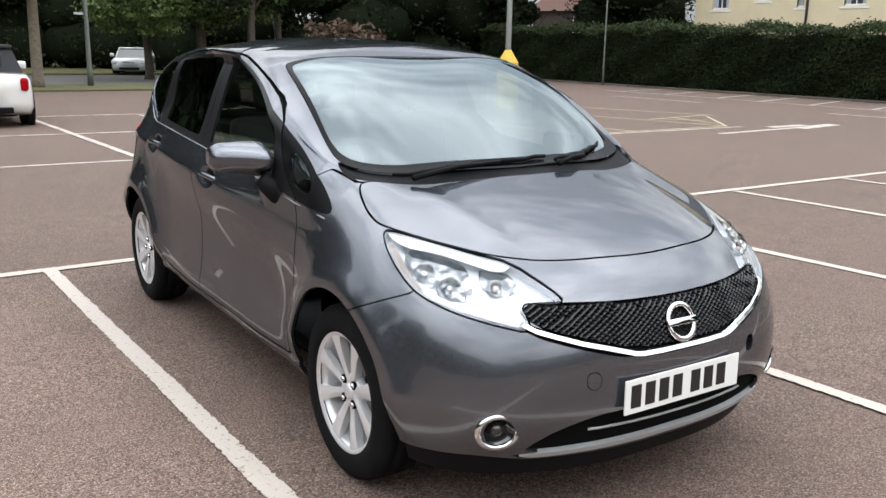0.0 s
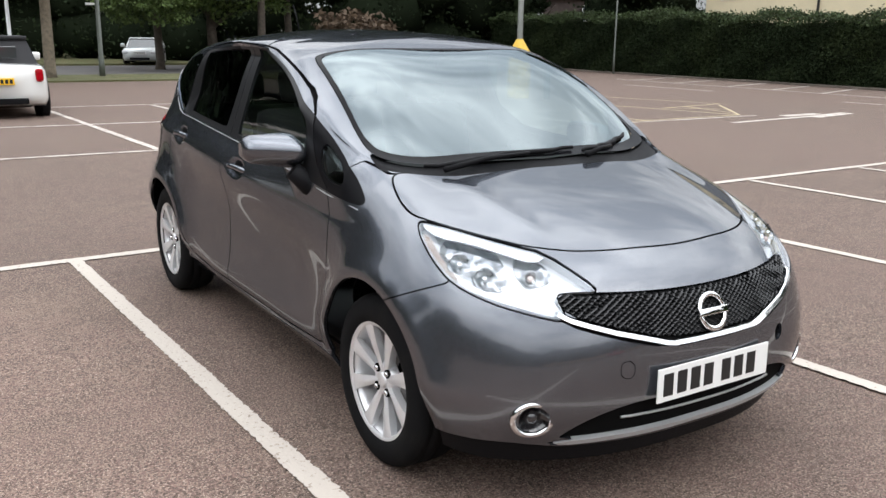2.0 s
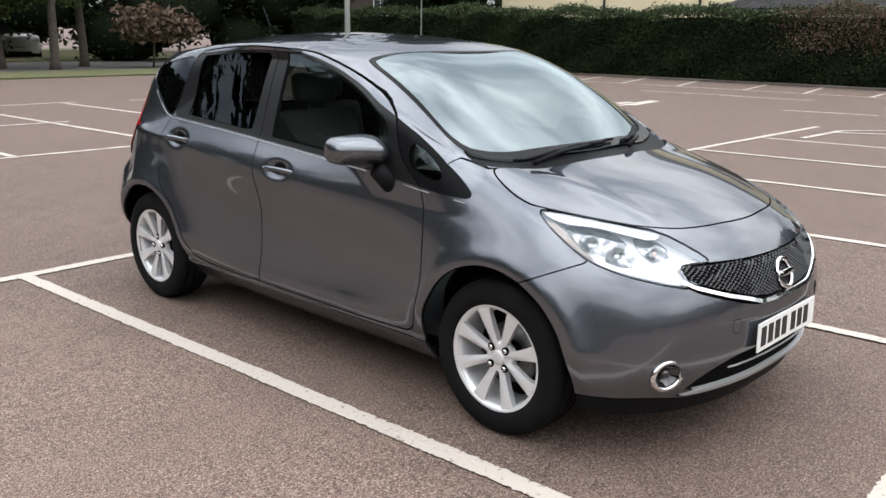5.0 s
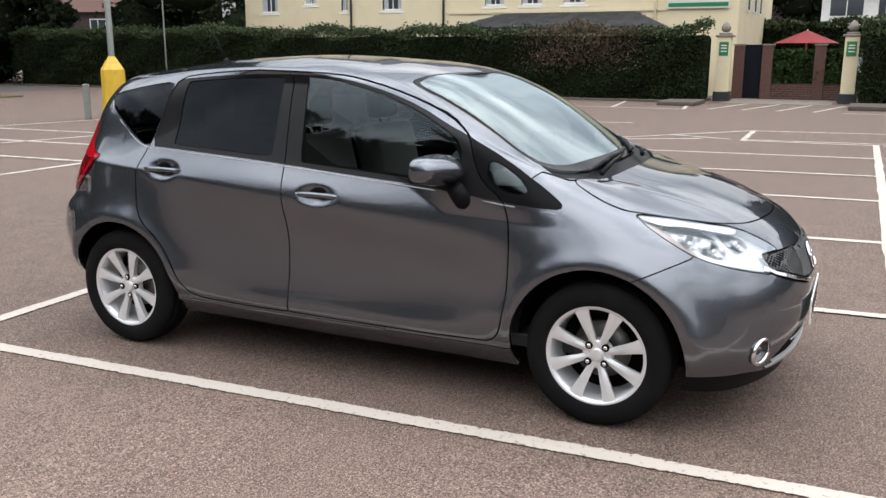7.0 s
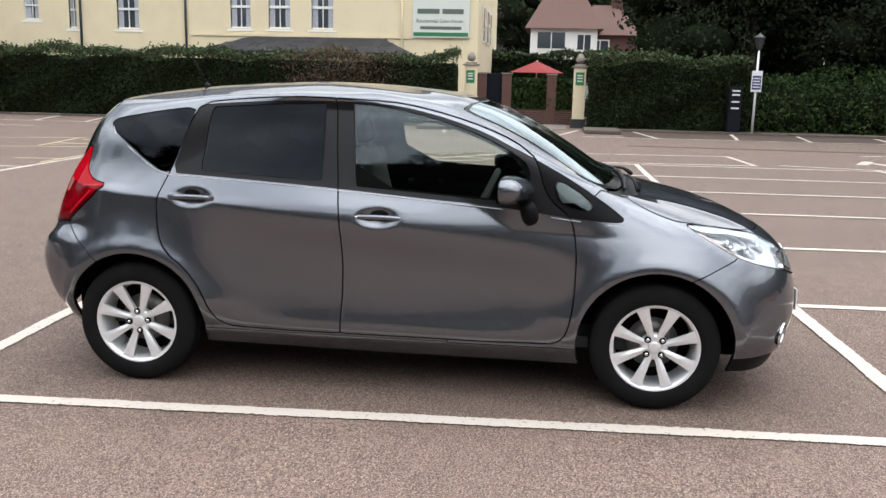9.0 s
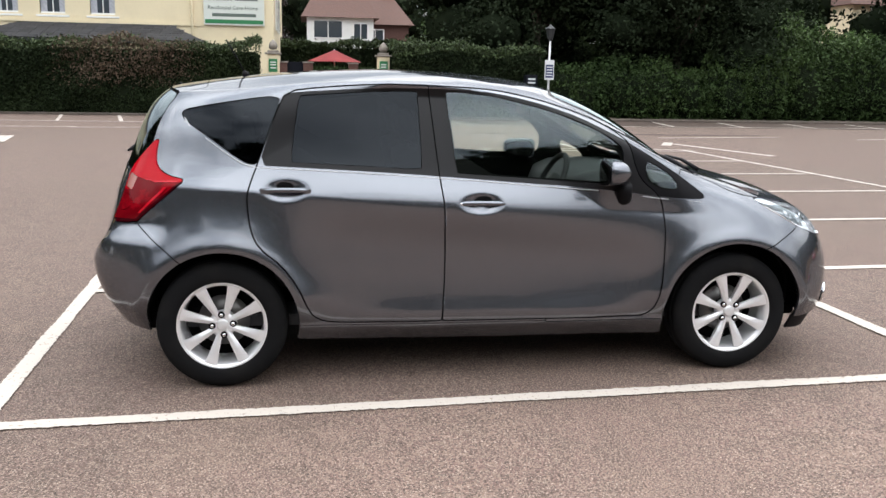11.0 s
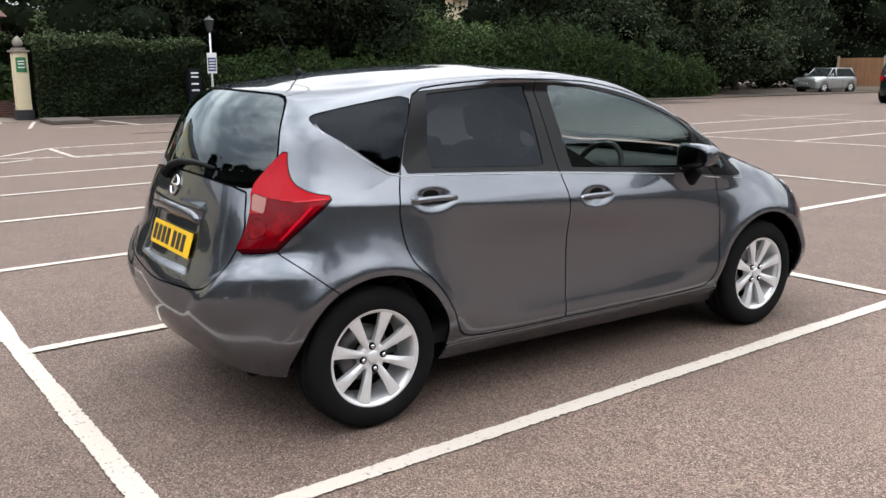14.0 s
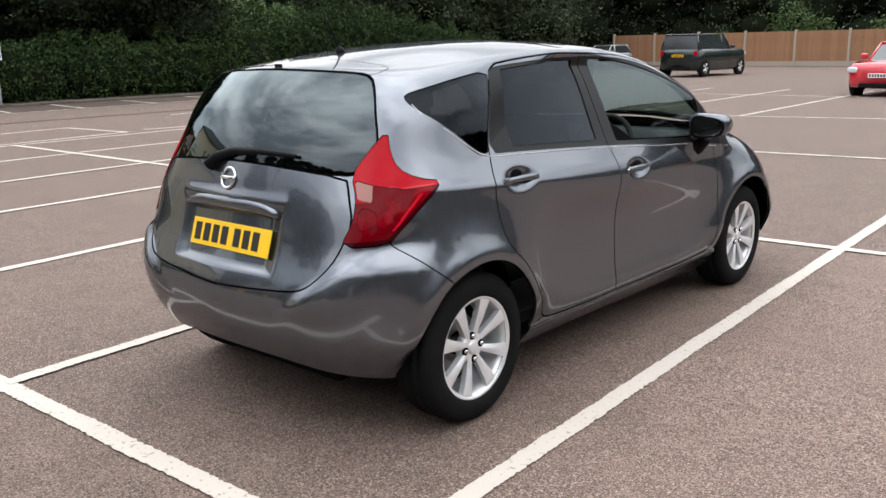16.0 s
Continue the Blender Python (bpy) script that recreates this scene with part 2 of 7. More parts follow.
def lane(k, y):
    """The middle of bay line k at y: the painted rows fan out a little."""
    at, fall = ((0.966, 0.036), (3.34, 0.055), (5.57, 0.07), (7.93, 0.055), (9.93, 0.075), (11.97, 0.09), (14.2, 0.05))[k]
    return at - fall * (max(y, 1.4) - 6.2) - 0.036 * min(y - 1.4, 0)


NEAR = "chipped white painted line beside the parked hatchback"
line((lane(0, 6.2), 6.2), (lane(0, -3.6), -3.6), 0.09, M_LINE, True, NEAR)
line((0.4, 6.165), (3.6, 6.275), 0.095, M_LINE, True, NEAR)
line((3.6, 6.275), (14.3, 6.28), 0.1, M_LINE)
line((0.2, 1.22), (3.8, 1.37), 0.1, M_LINE, True, NEAR)
line((3.8, 1.37), (14.5, 1.45), 0.1, M_LINE)
line((lane(1, 6.25), 6.25), (lane(1, 1.4), 1.4), 0.085, M_LINE, True, NEAR)
line((lane(1, 1.3), 1.3), (lane(1, -3.5), -3.5), 0.1, M_LINE)
for k in range(2, 7):
    line((lane(k, 6.2 if k < 6 else 3.62), 6.2 if k < 6 else 3.62), (lane(k, 1.42), 1.42), 0.09, M_LINE)
    line((lane(k, 1.34), 1.34), (lane(k, -3.3), -3.3), 0.09, M_LINE)
line((0.5, -4.3), (14.8, -3.1), 0.1)
# hatched island at the end of the rows
line((12.4, 5.78), (13.9, 5.76)), line((13.9, 5.76), (16.5, 3.64)), line((14.4, 3.6), (16.5, 3.64)), line((16.5, 3.64), (17.1, -0.75)), line((17.1, -0.75), (15.0, -0.9))
line((14.5, 3.6), (15.0, -0.9)), line((14.9, 4.9), (14.5, 3.8)), line((13.6, 5.7), (14.4, 4.3))
line((15.2, -1.4), (14.8, -3.3)), line((16.5, -3.6), (13.6, -4.5), 0.16), line((16.0, -3.2), (16.9, -3.65), 0.22)
# row across the aisle
line((-9, 11.5), (14.8, 11.6)), line((-9, 15.5), (5.2, 15.1)), line((-9, 18.7), (7, 18.8)), line((7, 15.2), (12.4, 13.95)), line((8, 18.5), (13, 17.4))
for x in (-6.2, -3.9, -1.6, 0.7, 2.95, 5.05, 7.0, 8.8, 10.5):
    line((x + 0.02, 11.6), (x - 0.35, 18.6))
# yellow hatched corner
for a, b in (((15.42, 17.31), (16.75, 13.85)), ((16.3, 13.8), (14.58, 11.81)), ((13.68, 15.04), (14.58, 11.81)), ((14.31, 13.65), (16.6, 14.05)), ((11.17, 11.72), (14.58, 11.81)), ((11.79, 12.6), (11.95, 11.72)), ((15.2, 13.8), (14.9, 12.3)), ((14.6, 13.6), (15.4, 13.0))):
    line(a, b, 0.07, yellow=True, material=M_YELLOW_LINE)
# arrows in the aisle
line((13.1, 10.75), (16.6, 11.05), 0.14), line((15.6, 10.85), (17.2, 11.15), 0.3), line((15.2, 11.25), (16.4, 11.3), 0.25)
# middle line of the far lane, bays along the hedge
for y0, y1 in ((21, 17.5), (13.3, 10.5), (10.7, 8.7), (8.1, 6.3), (-4.0, -7.7), (-9.5, -13)):
    line((20.2 if y0 > 9 else 18.4 if y0 < 0 else 17.1, y0), (20.4 if y0 > 9 else 19.1 if y0 < 0 else 17.4, y1))
line((22.7, 24), (22.7, 6.2)), line((22.7, 2.2), (23.9, -20))
for y in (23.2, 21.2, 19.0, 17.3, 15.6, 13.7, 11.6, 9.9, 8.2, 6.2, 0.1, -2.2, -4.2, -6.5, -8.9, -11.3, -13.7, -16.2):
    line((22.8 if y > 0 else 23.2, y), (25.95, y + (1.0 if y > 12 else 0.7 if y > 9 else 0.4 if y > 0 else -0.35)))
for q in range(4):
    line((22.9, 5.6 - q * 0.9), (26.2, 4.9 - q * 0.9), 0.09)
# far rows
line((2.6, -10.6), (12.5, -8.4)), line((0, -17.2), (16, -16.6))
for x in (6.55, 9.0, 11.5, 13.9):
    line((x, -9.7 if x < 8 else -9.2), (x + 0.3, -20))
bm = bmesh.new()
add_box(bm, (23.0, -24, -0.05), (26.05, 1.0, 0.003))
add_box(bm, (19.45, -7.5, -0.05), (19.75, 1.2, 0.003))
tagged(part("asphalt_strip", bm, M_STRIP, smooth=False), "older dark asphalt along the foot of the bank", "asphalt", kind="structure")

# ---- the hatchback's body: a smooth skin through twelve design rings ----
# Every ring runs from the nose's middle round the right side to the tail's middle: (forward, out, up) at thirteen stations.
RINGS = []


def ring(*stations):
    RINGS.append(stations)


# lower edge
ring((2.00, 0, .19), (1.97, .35, .19), (1.85, .63, .19), (1.70, .77, .20), (1.30, .80, .21), (.85, .755, .205), (.2, .75, .205), (-.5, .75, .21), (-1.15, .785, .225), (-1.52, .76, .24), (-1.76, .63, .27), (-1.87, .34, .305), (-1.895, 0, .315))
# bumpers' widest line
ring((2.055, 0, .32), (2.02, .36, .32), (1.90, .66, .32), (1.72, .815, .33), (1.30, .84, .33), (.85, .825, .31), (.2, .825, .31), (-.5, .83, .315), (-1.15, .84, .34), (-1.53, .815, .37), (-1.82, .68, .395), (-1.93, .36, .425), (-1.955, 0, .43))
# plate line
ring((2.075, 0, .48), (2.045, .36, .48), (1.925, .655, .49), (1.735, .805, .50), (1.30, .845, .53), (.85, .822, .50), (.2, .825, .51), (-.5, .83, .52), (-1.15, .845, .55), (-1.54, .825, .57), (-1.83, .70, .58), (-1.94, .37, .59), (-1.965, 0, .59))
# grille line
ring((2.055, 0, .64), (2.02, .34, .645), (1.90, .615, .66), (1.72, .78, .68), (1.30, .838, .72), (.85, .832, .70), (.2, .842, .71), (-.5, .845, .73), (-1.15, .842, .76), (-1.54, .81, .78), (-1.785, .685, .785), (-1.875, .37, .76), (-1.90, 0, .75))
# shoulder
ring((1.965, 0, .775), (1.935, .32, .775), (1.82, .565, .79), (1.66, .72, .81), (1.30, .798, .86), (.85, .815, .855), (.2, .83, .88), (-.5, .832, .91), (-1.15, .81, .94), (-1.54, .765, .96), (-1.745, .64, .955), (-1.825, .36, .945), (-1.85, 0, .94))
# waistline and front of the bonnet
ring((1.82, 0, .865), (1.79, .31, .865), (1.675, .53, .87), (1.52, .665, .895), (1.22, .735, .955), (.85, .775, .955), (.2, .795, .995), (-.5, .793, 1.035), (-1.15, .758, 1.07), (-1.52, .705, 1.085), (-1.69, .59, 1.085), (-1.775, .34, 1.085), (-1.80, 0, 1.085))
# bonnet and foot of the windows
ring((1.50, 0, .975), (1.475, .30, .97), (1.40, .475, .968), (1.27, .59, .99), (1.04, .665, 1.04), (.79, .715, 1.07), (.2, .742, 1.13), (-.5, .738, 1.175), (-1.15, .70, 1.205), (-1.48, .655, 1.215), (-1.625, .555, 1.22), (-1.72, .32, 1.225), (-1.745, 0, 1.23))
# scuttle, middle of the windows
ring((1.12, 0, 1.065), (1.105, .30, 1.06), (1.04, .48, 1.06), (.95, .612, 1.085), (.76, .662, 1.142), (.55, .682, 1.205), (.1, .678, 1.295), (-.5, .674, 1.335), (-1.1, .638, 1.338), (-1.42, .60, 1.325), (-1.56, .51, 1.33), (-1.655, .30, 1.34), (-1.68, 0, 1.345))
# windscreen, top of the windows
ring((.78, 0, 1.255), (.77, .29, 1.25), (.735, .455, 1.238), (.66, .565, 1.222), (.51, .612, 1.268), (.31, .632, 1.33), (-.03, .635, 1.402), (-.5, .613, 1.438), (-1.05, .583, 1.42), (-1.36, .55, 1.392), (-1.50, .46, 1.395), (-1.585, .28, 1.405), (-1.61, 0, 1.41))
# roof's edge
ring((.38, 0, 1.427), (.37, .27, 1.42), (.345, .415, 1.405), (.29, .49, 1.397), (.17, .535, 1.417), (.02, .552, 1.444), (-.2, .555, 1.466), (-.5, .55, 1.476), (-.95, .52, 1.455), (-1.22, .465, 1.433), (-1.38, .385, 1.428), (-1.47, .24, 1.436), (-1.50, 0, 1.44))
# roof
ring((.05, 0, 1.498), (.04, .14, 1.495), (.02, .21, 1.490), (-.02, .25, 1.490), (-.09, .27, 1.497), (-.16, .275, 1.505), (-.3, .275, 1.515), (-.5, .27, 1.518), (-.78, .26, 1.506), (-.98, .24, 1.494), (-1.08, .20, 1.488), (-1.13, .12, 1.488), (-1.15, 0, 1.488))
ring((-.12, 0, 1.515), (-.13, 0, 1.516), (-.15, 0, 1.517), (-.19, 0, 1.520), (-.24, 0, 1.523), (-.30, 0, 1.526), (-.38, 0, 1.529), (-.5, 0, 1.530), (-.62, 0, 1.526), (-.70, 0, 1.522), (-.76, 0, 1.519), (-.80, 0, 1.517), (-.82, 0, 1.516))


def spline(params, values, at):
    """A natural cubic spline through values at params, along the first axis, read at the places at."""
    h = np.diff(params)
    n = len(params)
    a, rhs = np.eye(n), np.zeros_like(values)
    for i in range(1, n - 1):
        a[i, i - 1:i + 2] = h[i - 1], 2 * (h[i - 1] + h[i]), h[i]
        rhs[i] = 6 * ((values[i + 1] - values[i]) / h[i] - (values[i] - values[i - 1]) / h[i - 1])
    second = np.linalg.solve(a, rhs.reshape(n, -1)).reshape(values.shape)
    i = np.clip(np.searchsorted(params, at) - 1, 0, n - 2)
    d, e = at - params[i], params[i + 1] - at
    w = [x.reshape(-1, *[1] * (values.ndim - 1)) for x in (d, e, h[i])]
    return (second[i] * w[1] ** 3 + second[i + 1] * w[0] ** 3) / (6 * w[2]) + (values[i] / w[2] - second[i] * w[2] / 6) * w[1] + (values[i + 1] / w[2] - second[i + 1] * w[2] / 6) * w[0]


def body_skin(nu, nv):
    """The right half of the skin as a grid of points, nv rows from the sill to the roof's middle, nu from nose to tail."""
    net = np.array(RINGS, float)
    mirror = np.array((1, -1, 1))
    net = np.concatenate([net[:, 3:0:-1] * mirror, net, net[:, -2:-5:-1] * mirror], axis=1)
    du = np.r_[0, np.cumsum(np.linalg.norm(np.diff(net[2:8], axis=1), axis=2).mean(0))]
    dv = np.r_[0, np.cumsum(np.linalg.norm(np.diff(net[:, 5:14], axis=0), axis=2).mean(1))]
    rows = spline(dv, net, np.linspace(0, dv[-1], nv))
    rows = spline(du, rows.transpose(1, 0, 2).copy(), np.linspace(du[3], du[-4], nu)).transpose(1, 0, 2)
    for _ in range(6):
        wide = np.concatenate([rows[:, 2:0:-1] * mirror, rows, rows[:, -2:-4:-1] * mirror], axis=1)
        rows = (wide[:, :-4] + 4 * wide[:, 1:-3] + 6 * wide[:, 2:-2] + 4 * wide[:, 3:-1] + wide[:, 4:]) / 16
        tall = np.concatenate([2 * rows[:1] - rows[2:0:-1], rows, rows[-2:-4:-1] * mirror], axis=0)
        rows = (tall[:-4] + 4 * tall[1:-3] + 6 * tall[2:-2] + 4 * tall[3:-1] + tall[4:]) / 16
    rows[-1, :, 1] = 0
    rows[:, [0, -1], 1] = 0
    rows[..., 1] *= -1
    return rows


# ---- cutting the skin into panels ----
def chaikin(points, times=2):
    p = np.array(points, float)
    for _ in range(times):
        q = np.roll(p, -1, axis=0)
        p = np.stack([0.75 * p + 0.25 * q, 0.25 * p + 0.75 * q], 1).reshape(-1, 2)
    return p


def signed(poly, pts):
    """Signed distance of 2D points from a polygon, negative inside."""
    out = np.full(len(pts), 1.0)
    lo, hi = poly.min(0) - 0.08, poly.max(0) + 0.08
    near = np.where(((pts > lo) & (pts < hi)).all(1))[0]
    if not len(near):
        return out
    p = pts[near][:, None]
    a, b = poly[None], np.roll(poly, -1, axis=0)[None]
    ab = b - a
    t = np.clip(((p - a) * ab).sum(2) / np.maximum((ab ** 2).sum(2), 1e-12), 0, 1)
    dist = np.sqrt((((p - a) - t[..., None] * ab) ** 2).sum(2)).min(1)
    cross = ((a[..., 1] > p[..., 1]) != (b[..., 1] > p[..., 1])) & (p[..., 0] < (b[..., 0] - a[..., 0]) * (p[..., 1] - a[..., 1]) / np.where(b[..., 1] == a[..., 1], 1e-12, b[..., 1] - a[..., 1]) + a[..., 0])
    out[near] = np.where(cross.sum(1) % 2 == 1, -dist, dist)
    return out


VIEWS = {
    "side": lambda v: v[:, [0, 2]],
    "front": lambda v: np.stack([-v[:, 1], v[:, 2]], 1),
    "top": lambda v: np.stack([v[:, 0], -v[:, 1]], 1),
    "nose": lambda v: np.stack([v[:, 0] + v[:, 1], v[:, 2]], 1),
    "tail": lambda v: np.stack([v[:, 0] - v[:, 1], v[:, 2]], 1),
}


def zone(view, points, keep=None, rounds=2):
    """A field over points of the skin: negative inside the outline seen in that view, and where keep(v) is positive."""
    poly = chaikin(points, rounds) if rounds else np.array(points, float)

    def field(v):
        f = signed(poly, VIEWS[view](v))
        return np.maximum(f, -keep(v)) if keep else f
    return field


def clip(mesh, f):
    """The piece of a triangle mesh (points, normals, triangles) where f is negative."""
    v, n, t = mesh
    inside = f < 0
    count = inside[t].sum(1)
    tris = [t[count == 3]]
    some = t[(count > 0) & (count < 3)]
    if len(some):
        lone = inside[some].sum(1) == 1
        first = np.where(lone[:, None], inside[some], ~inside[some]).argmax(1)
        some = np.stack([some[np.arange(len(some)), (first + k) % 3] for k in range(3)], 1)
        pairs = np.sort(np.concatenate([some[:, [0, 1]], some[:, [0, 2]]]), axis=1)
        edges, index = np.unique(pairs, axis=0, return_inverse=True)
        index = index.reshape(-1)
        fa, fb = f[edges[:, 0]], f[edges[:, 1]]
        w = (fa / (fa - fb))[:, None]
        ab, ac = len(v) + index[:len(some)], len(v) + index[len(some):]
        v = np.concatenate([v, v[edges[:, 0]] * (1 - w) + v[edges[:, 1]] * w])
        nn = n[edges[:, 0]] * (1 - w) + n[edges[:, 1]] * w
        n = np.concatenate([n, nn / np.linalg.norm(nn, axis=1, keepdims=True)])
        tris.append(np.stack([some[:, 0], ab, ac], 1)[lone])
        two = ~lone
        tris.append(np.stack([ab, some[:, 1], some[:, 2]], 1)[two])
        tris.append(np.stack([ab, some[:, 2], ac], 1)[two])
    t = np.concatenate(tris)
    used, back = np.unique(t, return_inverse=True)
    return v[used], n[used], back.reshape(-1, 3)


def take(mesh, field, gap=0.0):
    """Cuts a panel out of mesh: the panel and the rest, with a joint of that width between them."""
    f = field(mesh[0])
    return clip(mesh, f + gap / 2), clip(mesh, gap / 2 - f)


def lip(mesh, depth):
    """Turns the rims of a panel inwards by depth."""
    v, n, t = mesh
    e = np.concatenate([t[:, [0, 1]], t[:, [1, 2]], t[:, [2, 0]]])
    key, where, count = np.unique(np.sort(e, axis=1), axis=0, return_index=True, return_counts=True)
    e = e[where[count == 1]]
    e = e[~((abs(v[e[:, 0], 1]) < 1e-5) & (abs(v[e[:, 1], 1]) < 1e-5))]
    if not len(e):
        return mesh
    k, m = len(v), len(e)
    a, b = v[e[:, 0]], v[e[:, 1]]
    out = np.cross(b - a, n[e[:, 0]])
    out /= np.maximum(np.linalg.norm(out, axis=1, keepdims=True), 1e-9)
    v = np.concatenate([v, a, b, a - depth * n[e[:, 0]], b - depth * n[e[:, 1]]])
    n = np.concatenate([n, out, out, out, out])
    i = np.arange(m)
    return v, n, np.concatenate([t, np.stack([k + i, k + 2 * m + i, k + m + i], 1), np.stack([k + m + i, k + 2 * m + i, k + 3 * m + i], 1)])


MIRROR = np.array((1.0, -1.0, 1.0))


def flip(mesh):
    return mesh[0] * MIRROR, mesh[1] * MIRROR, mesh[2][:, ::-1]


def both(mesh):
    a, b = mesh, flip(mesh)
    return np.concatenate([a[0], b[0]]), np.concatenate([a[1], b[1]]), np.concatenate([a[2], b[2] + len(a[0])])


def sink(mesh, depth):
    return mesh[0] - depth * mesh[1], mesh[1], mesh[2]


def fair(mesh, axes, degree=3):
    """Pane normals made smooth: low polynomials over two axes fitted to them."""
    v, n, t = mesh
    a, b = (v[:, k] - v[:, k].mean() for k in axes)
    basis = np.stack([a ** i * b ** j for i in range(degree + 1) for j in range(degree + 1 - i)], 1)
    m = basis @ np.linalg.lstsq(basis, n, rcond=None)[0]
    return v, m / np.linalg.norm(m, axis=1, keepdims=True), t


def glaze(mesh):
    """Pane normals of one even curve: y as a quadric of x and z through the pane."""
    v, n, t = mesh
    x, z = v[:, 0] - v[:, 0].mean(), v[:, 2] - v[:, 2].mean()
    c = np.linalg.lstsq(np.stack([np.ones_like(x), x, z, x * x, z * z], 1), v[:, 1], rcond=None)[0]
    m = np.stack([c[1] + 2 * c[3] * x, -np.ones_like(x), c[2] + 2 * c[4] * z], 1)
    m *= np.sign((m * n).sum(1).mean())
    return v, m / np.linalg.norm(m, axis=1, keepdims=True), t


def panel(name, mesh, material, parent, label="", thick=0.014):
    v, n, t = lip(mesh, thick) if thick else mesh
    return mesh_from(name, v, t, material, parent, label, n)


# ---- the skin with its pressed details ----
skin = body_skin(400, 250)


def grid_normals(g):
    """Normals of the half skin that stay in the middle plane on its rims."""
    wide = np.concatenate([g[:, 1:2] * MIRROR, g, g[:, -2:-1] * MIRROR], axis=1)
    tall = np.concatenate([2 * g[:1] - g[1:2], g, g[-2:-1] * MIRROR], axis=0)
    n = np.cross(wide[:, 2:] - wide[:, :-2], tall[2:] - tall[:-2])
    return n / np.maximum(np.linalg.norm(n, axis=2, keepdims=True), 1e-9)


def ease(x):
    x = np.clip(x, 0, 1)
    return x * x * (3 - 2 * x)


# the cabin stands upright: full shoulders along the roof, broad pillars beside the windscreen
fuller = [np.interp(skin[..., 0], (-1.9, -1.3, -0.9, -0.5, -0.1, 0.3, 0.6, 0.98, 1.13, 1.28), row) for row in (
    (0.06, 0.07, 0.095, 0.118, 0.118, 0.145, 0.185, 0.185, 0.06, 0.0), (0.98, 1.0, 1.20, 1.41, 1.38, 1.02, 0.86, 0.84, 0.84, 0.84), (0.33, 0.33, 0.25, 0.065, 0.10, 0.40, 0.38, 0.36, 0.36, 0.36))]
rise = np.clip((skin[..., 2] - fuller[1]) / fuller[2], 0, 1)
skin[..., 1] *= 1 + fuller[0] * (0.55 * rise + 0.45 * ease(rise))
lift = np.interp(skin[..., 0], (-0.35, 0.05, 0.3, 0.5, 0.7, 0.92, 1.05, 1.16), (0.0, 0.018, 0.045, 0.047, 0.038, 0.024, 0.008, 0.0))
skin[..., 2] += lift * (0.5 + 0.5 * np.minimum(abs(skin[..., 1]) / 0.62, 1.0) ** 2) * ease((skin[..., 2] - 0.98) / 0.20)
X, Y, Z = skin[..., 0], -skin[..., 1], skin[..., 2]
side_on = ease((Y - 0.6) / 0.12)
press = np.zeros_like(X)
for hx, hz in ((-0.99, 0.953), (-0.052, 0.892)):
    r = np.sqrt(((X - hx) / 0.128) ** 2 + ((Z - hz) / 0.056) ** 2)
    press -= 0.019 * ease((1 - r) / 0.75) * side_on
for ax, ar in ((1.3, 0.405), (-1.3, 0.39)):
    r = np.sqrt((X - ax) ** 2 + (Z - 0.305) ** 2)
    press += 0.010 * np.exp(-((r - ar) / 0.045) ** 2) * side_on * ease((Z - 0.24) / 0.1)
    press += 0.034 * np.exp(-((r - ar + 0.03) / 0.135) ** 2) * side_on * ease((Z - 0.30) / 0.16)
# crease along the sills, waist scoop of the doors
press += 0.014 * np.exp(-((Z - 0.330) / 0.060) ** 2) * side_on * ease((0.95 - abs(X)) / 0.6)
press -= 0.016 * np.exp(-((Z - 0.69 - 0.06 * (-X - 0.2)) / 0.11) ** 2) * side_on * ease((0.95 - abs(X + 0.05)) / 0.3)
# the sills stand proud of the doors
press += 0.011 * ease((0.309 - Z) / 0.012) * side_on * ease((0.98 - abs(X)) / 0.06)
# shoulder crease that runs back from the front handle to the tail lamp
crease = Z - (0.872 - 0.064 * X)
sharp = ease((-0.35 - X) / 0.75)
press += (0.024 * sharp * np.exp(-np.sqrt(crease ** 2 + 0.007 ** 2) / 0.075) + 0.024 * (1 - sharp) * np.exp(-(crease / 0.095) ** 2)) * side_on * ease((0.75 - X) / 0.9) * ease((X + 1.62) / 0.15)
# facet of the rear bumper between the lamp and the tailgate
rho = np.sqrt(((Y - 0.43) / 0.288) ** 2 + ((Z - 0.83) / 0.225) ** 2)
behind = ease((Y - 0.25) / 0.2) * (X < -1.5)
press += 0.005 * np.exp(-((rho - 1.05) / 0.4) ** 2) * behind * ease((0.80 - Z) / 0.08) * ease((Z - 0.33) / 0.27)
press -= 0.003 * np.exp(-((rho - 0.60) / 0.40) ** 2) * behind * ease((1.02 - Z) / 0.2)
# ledge of the rear bumper under the lamps
press += (0.034 * ease((0.80 - Z) / 0.12) - 0.012) * ease((Y - 0.44 - 1.1 * (Z - 0.60)) / 0.12) * ease((-1.50 - X) / 0.14) * ease((Z - 0.42) / 0.2) * ease((0.98 - Z) / 0.12)
# recess for the rear plate and its lip
rp = np.maximum(abs(Y) / 0.335, abs(Z - 0.775) / 0.125)
press -= 0.018 * ease((1 - rp) / 0.24) * (X < -1.6)
press += 0.007 * np.exp(-((Z - 0.925) / 0.022) ** 2) * ease((0.36 - Y) / 0.05) * (X < -1.6)
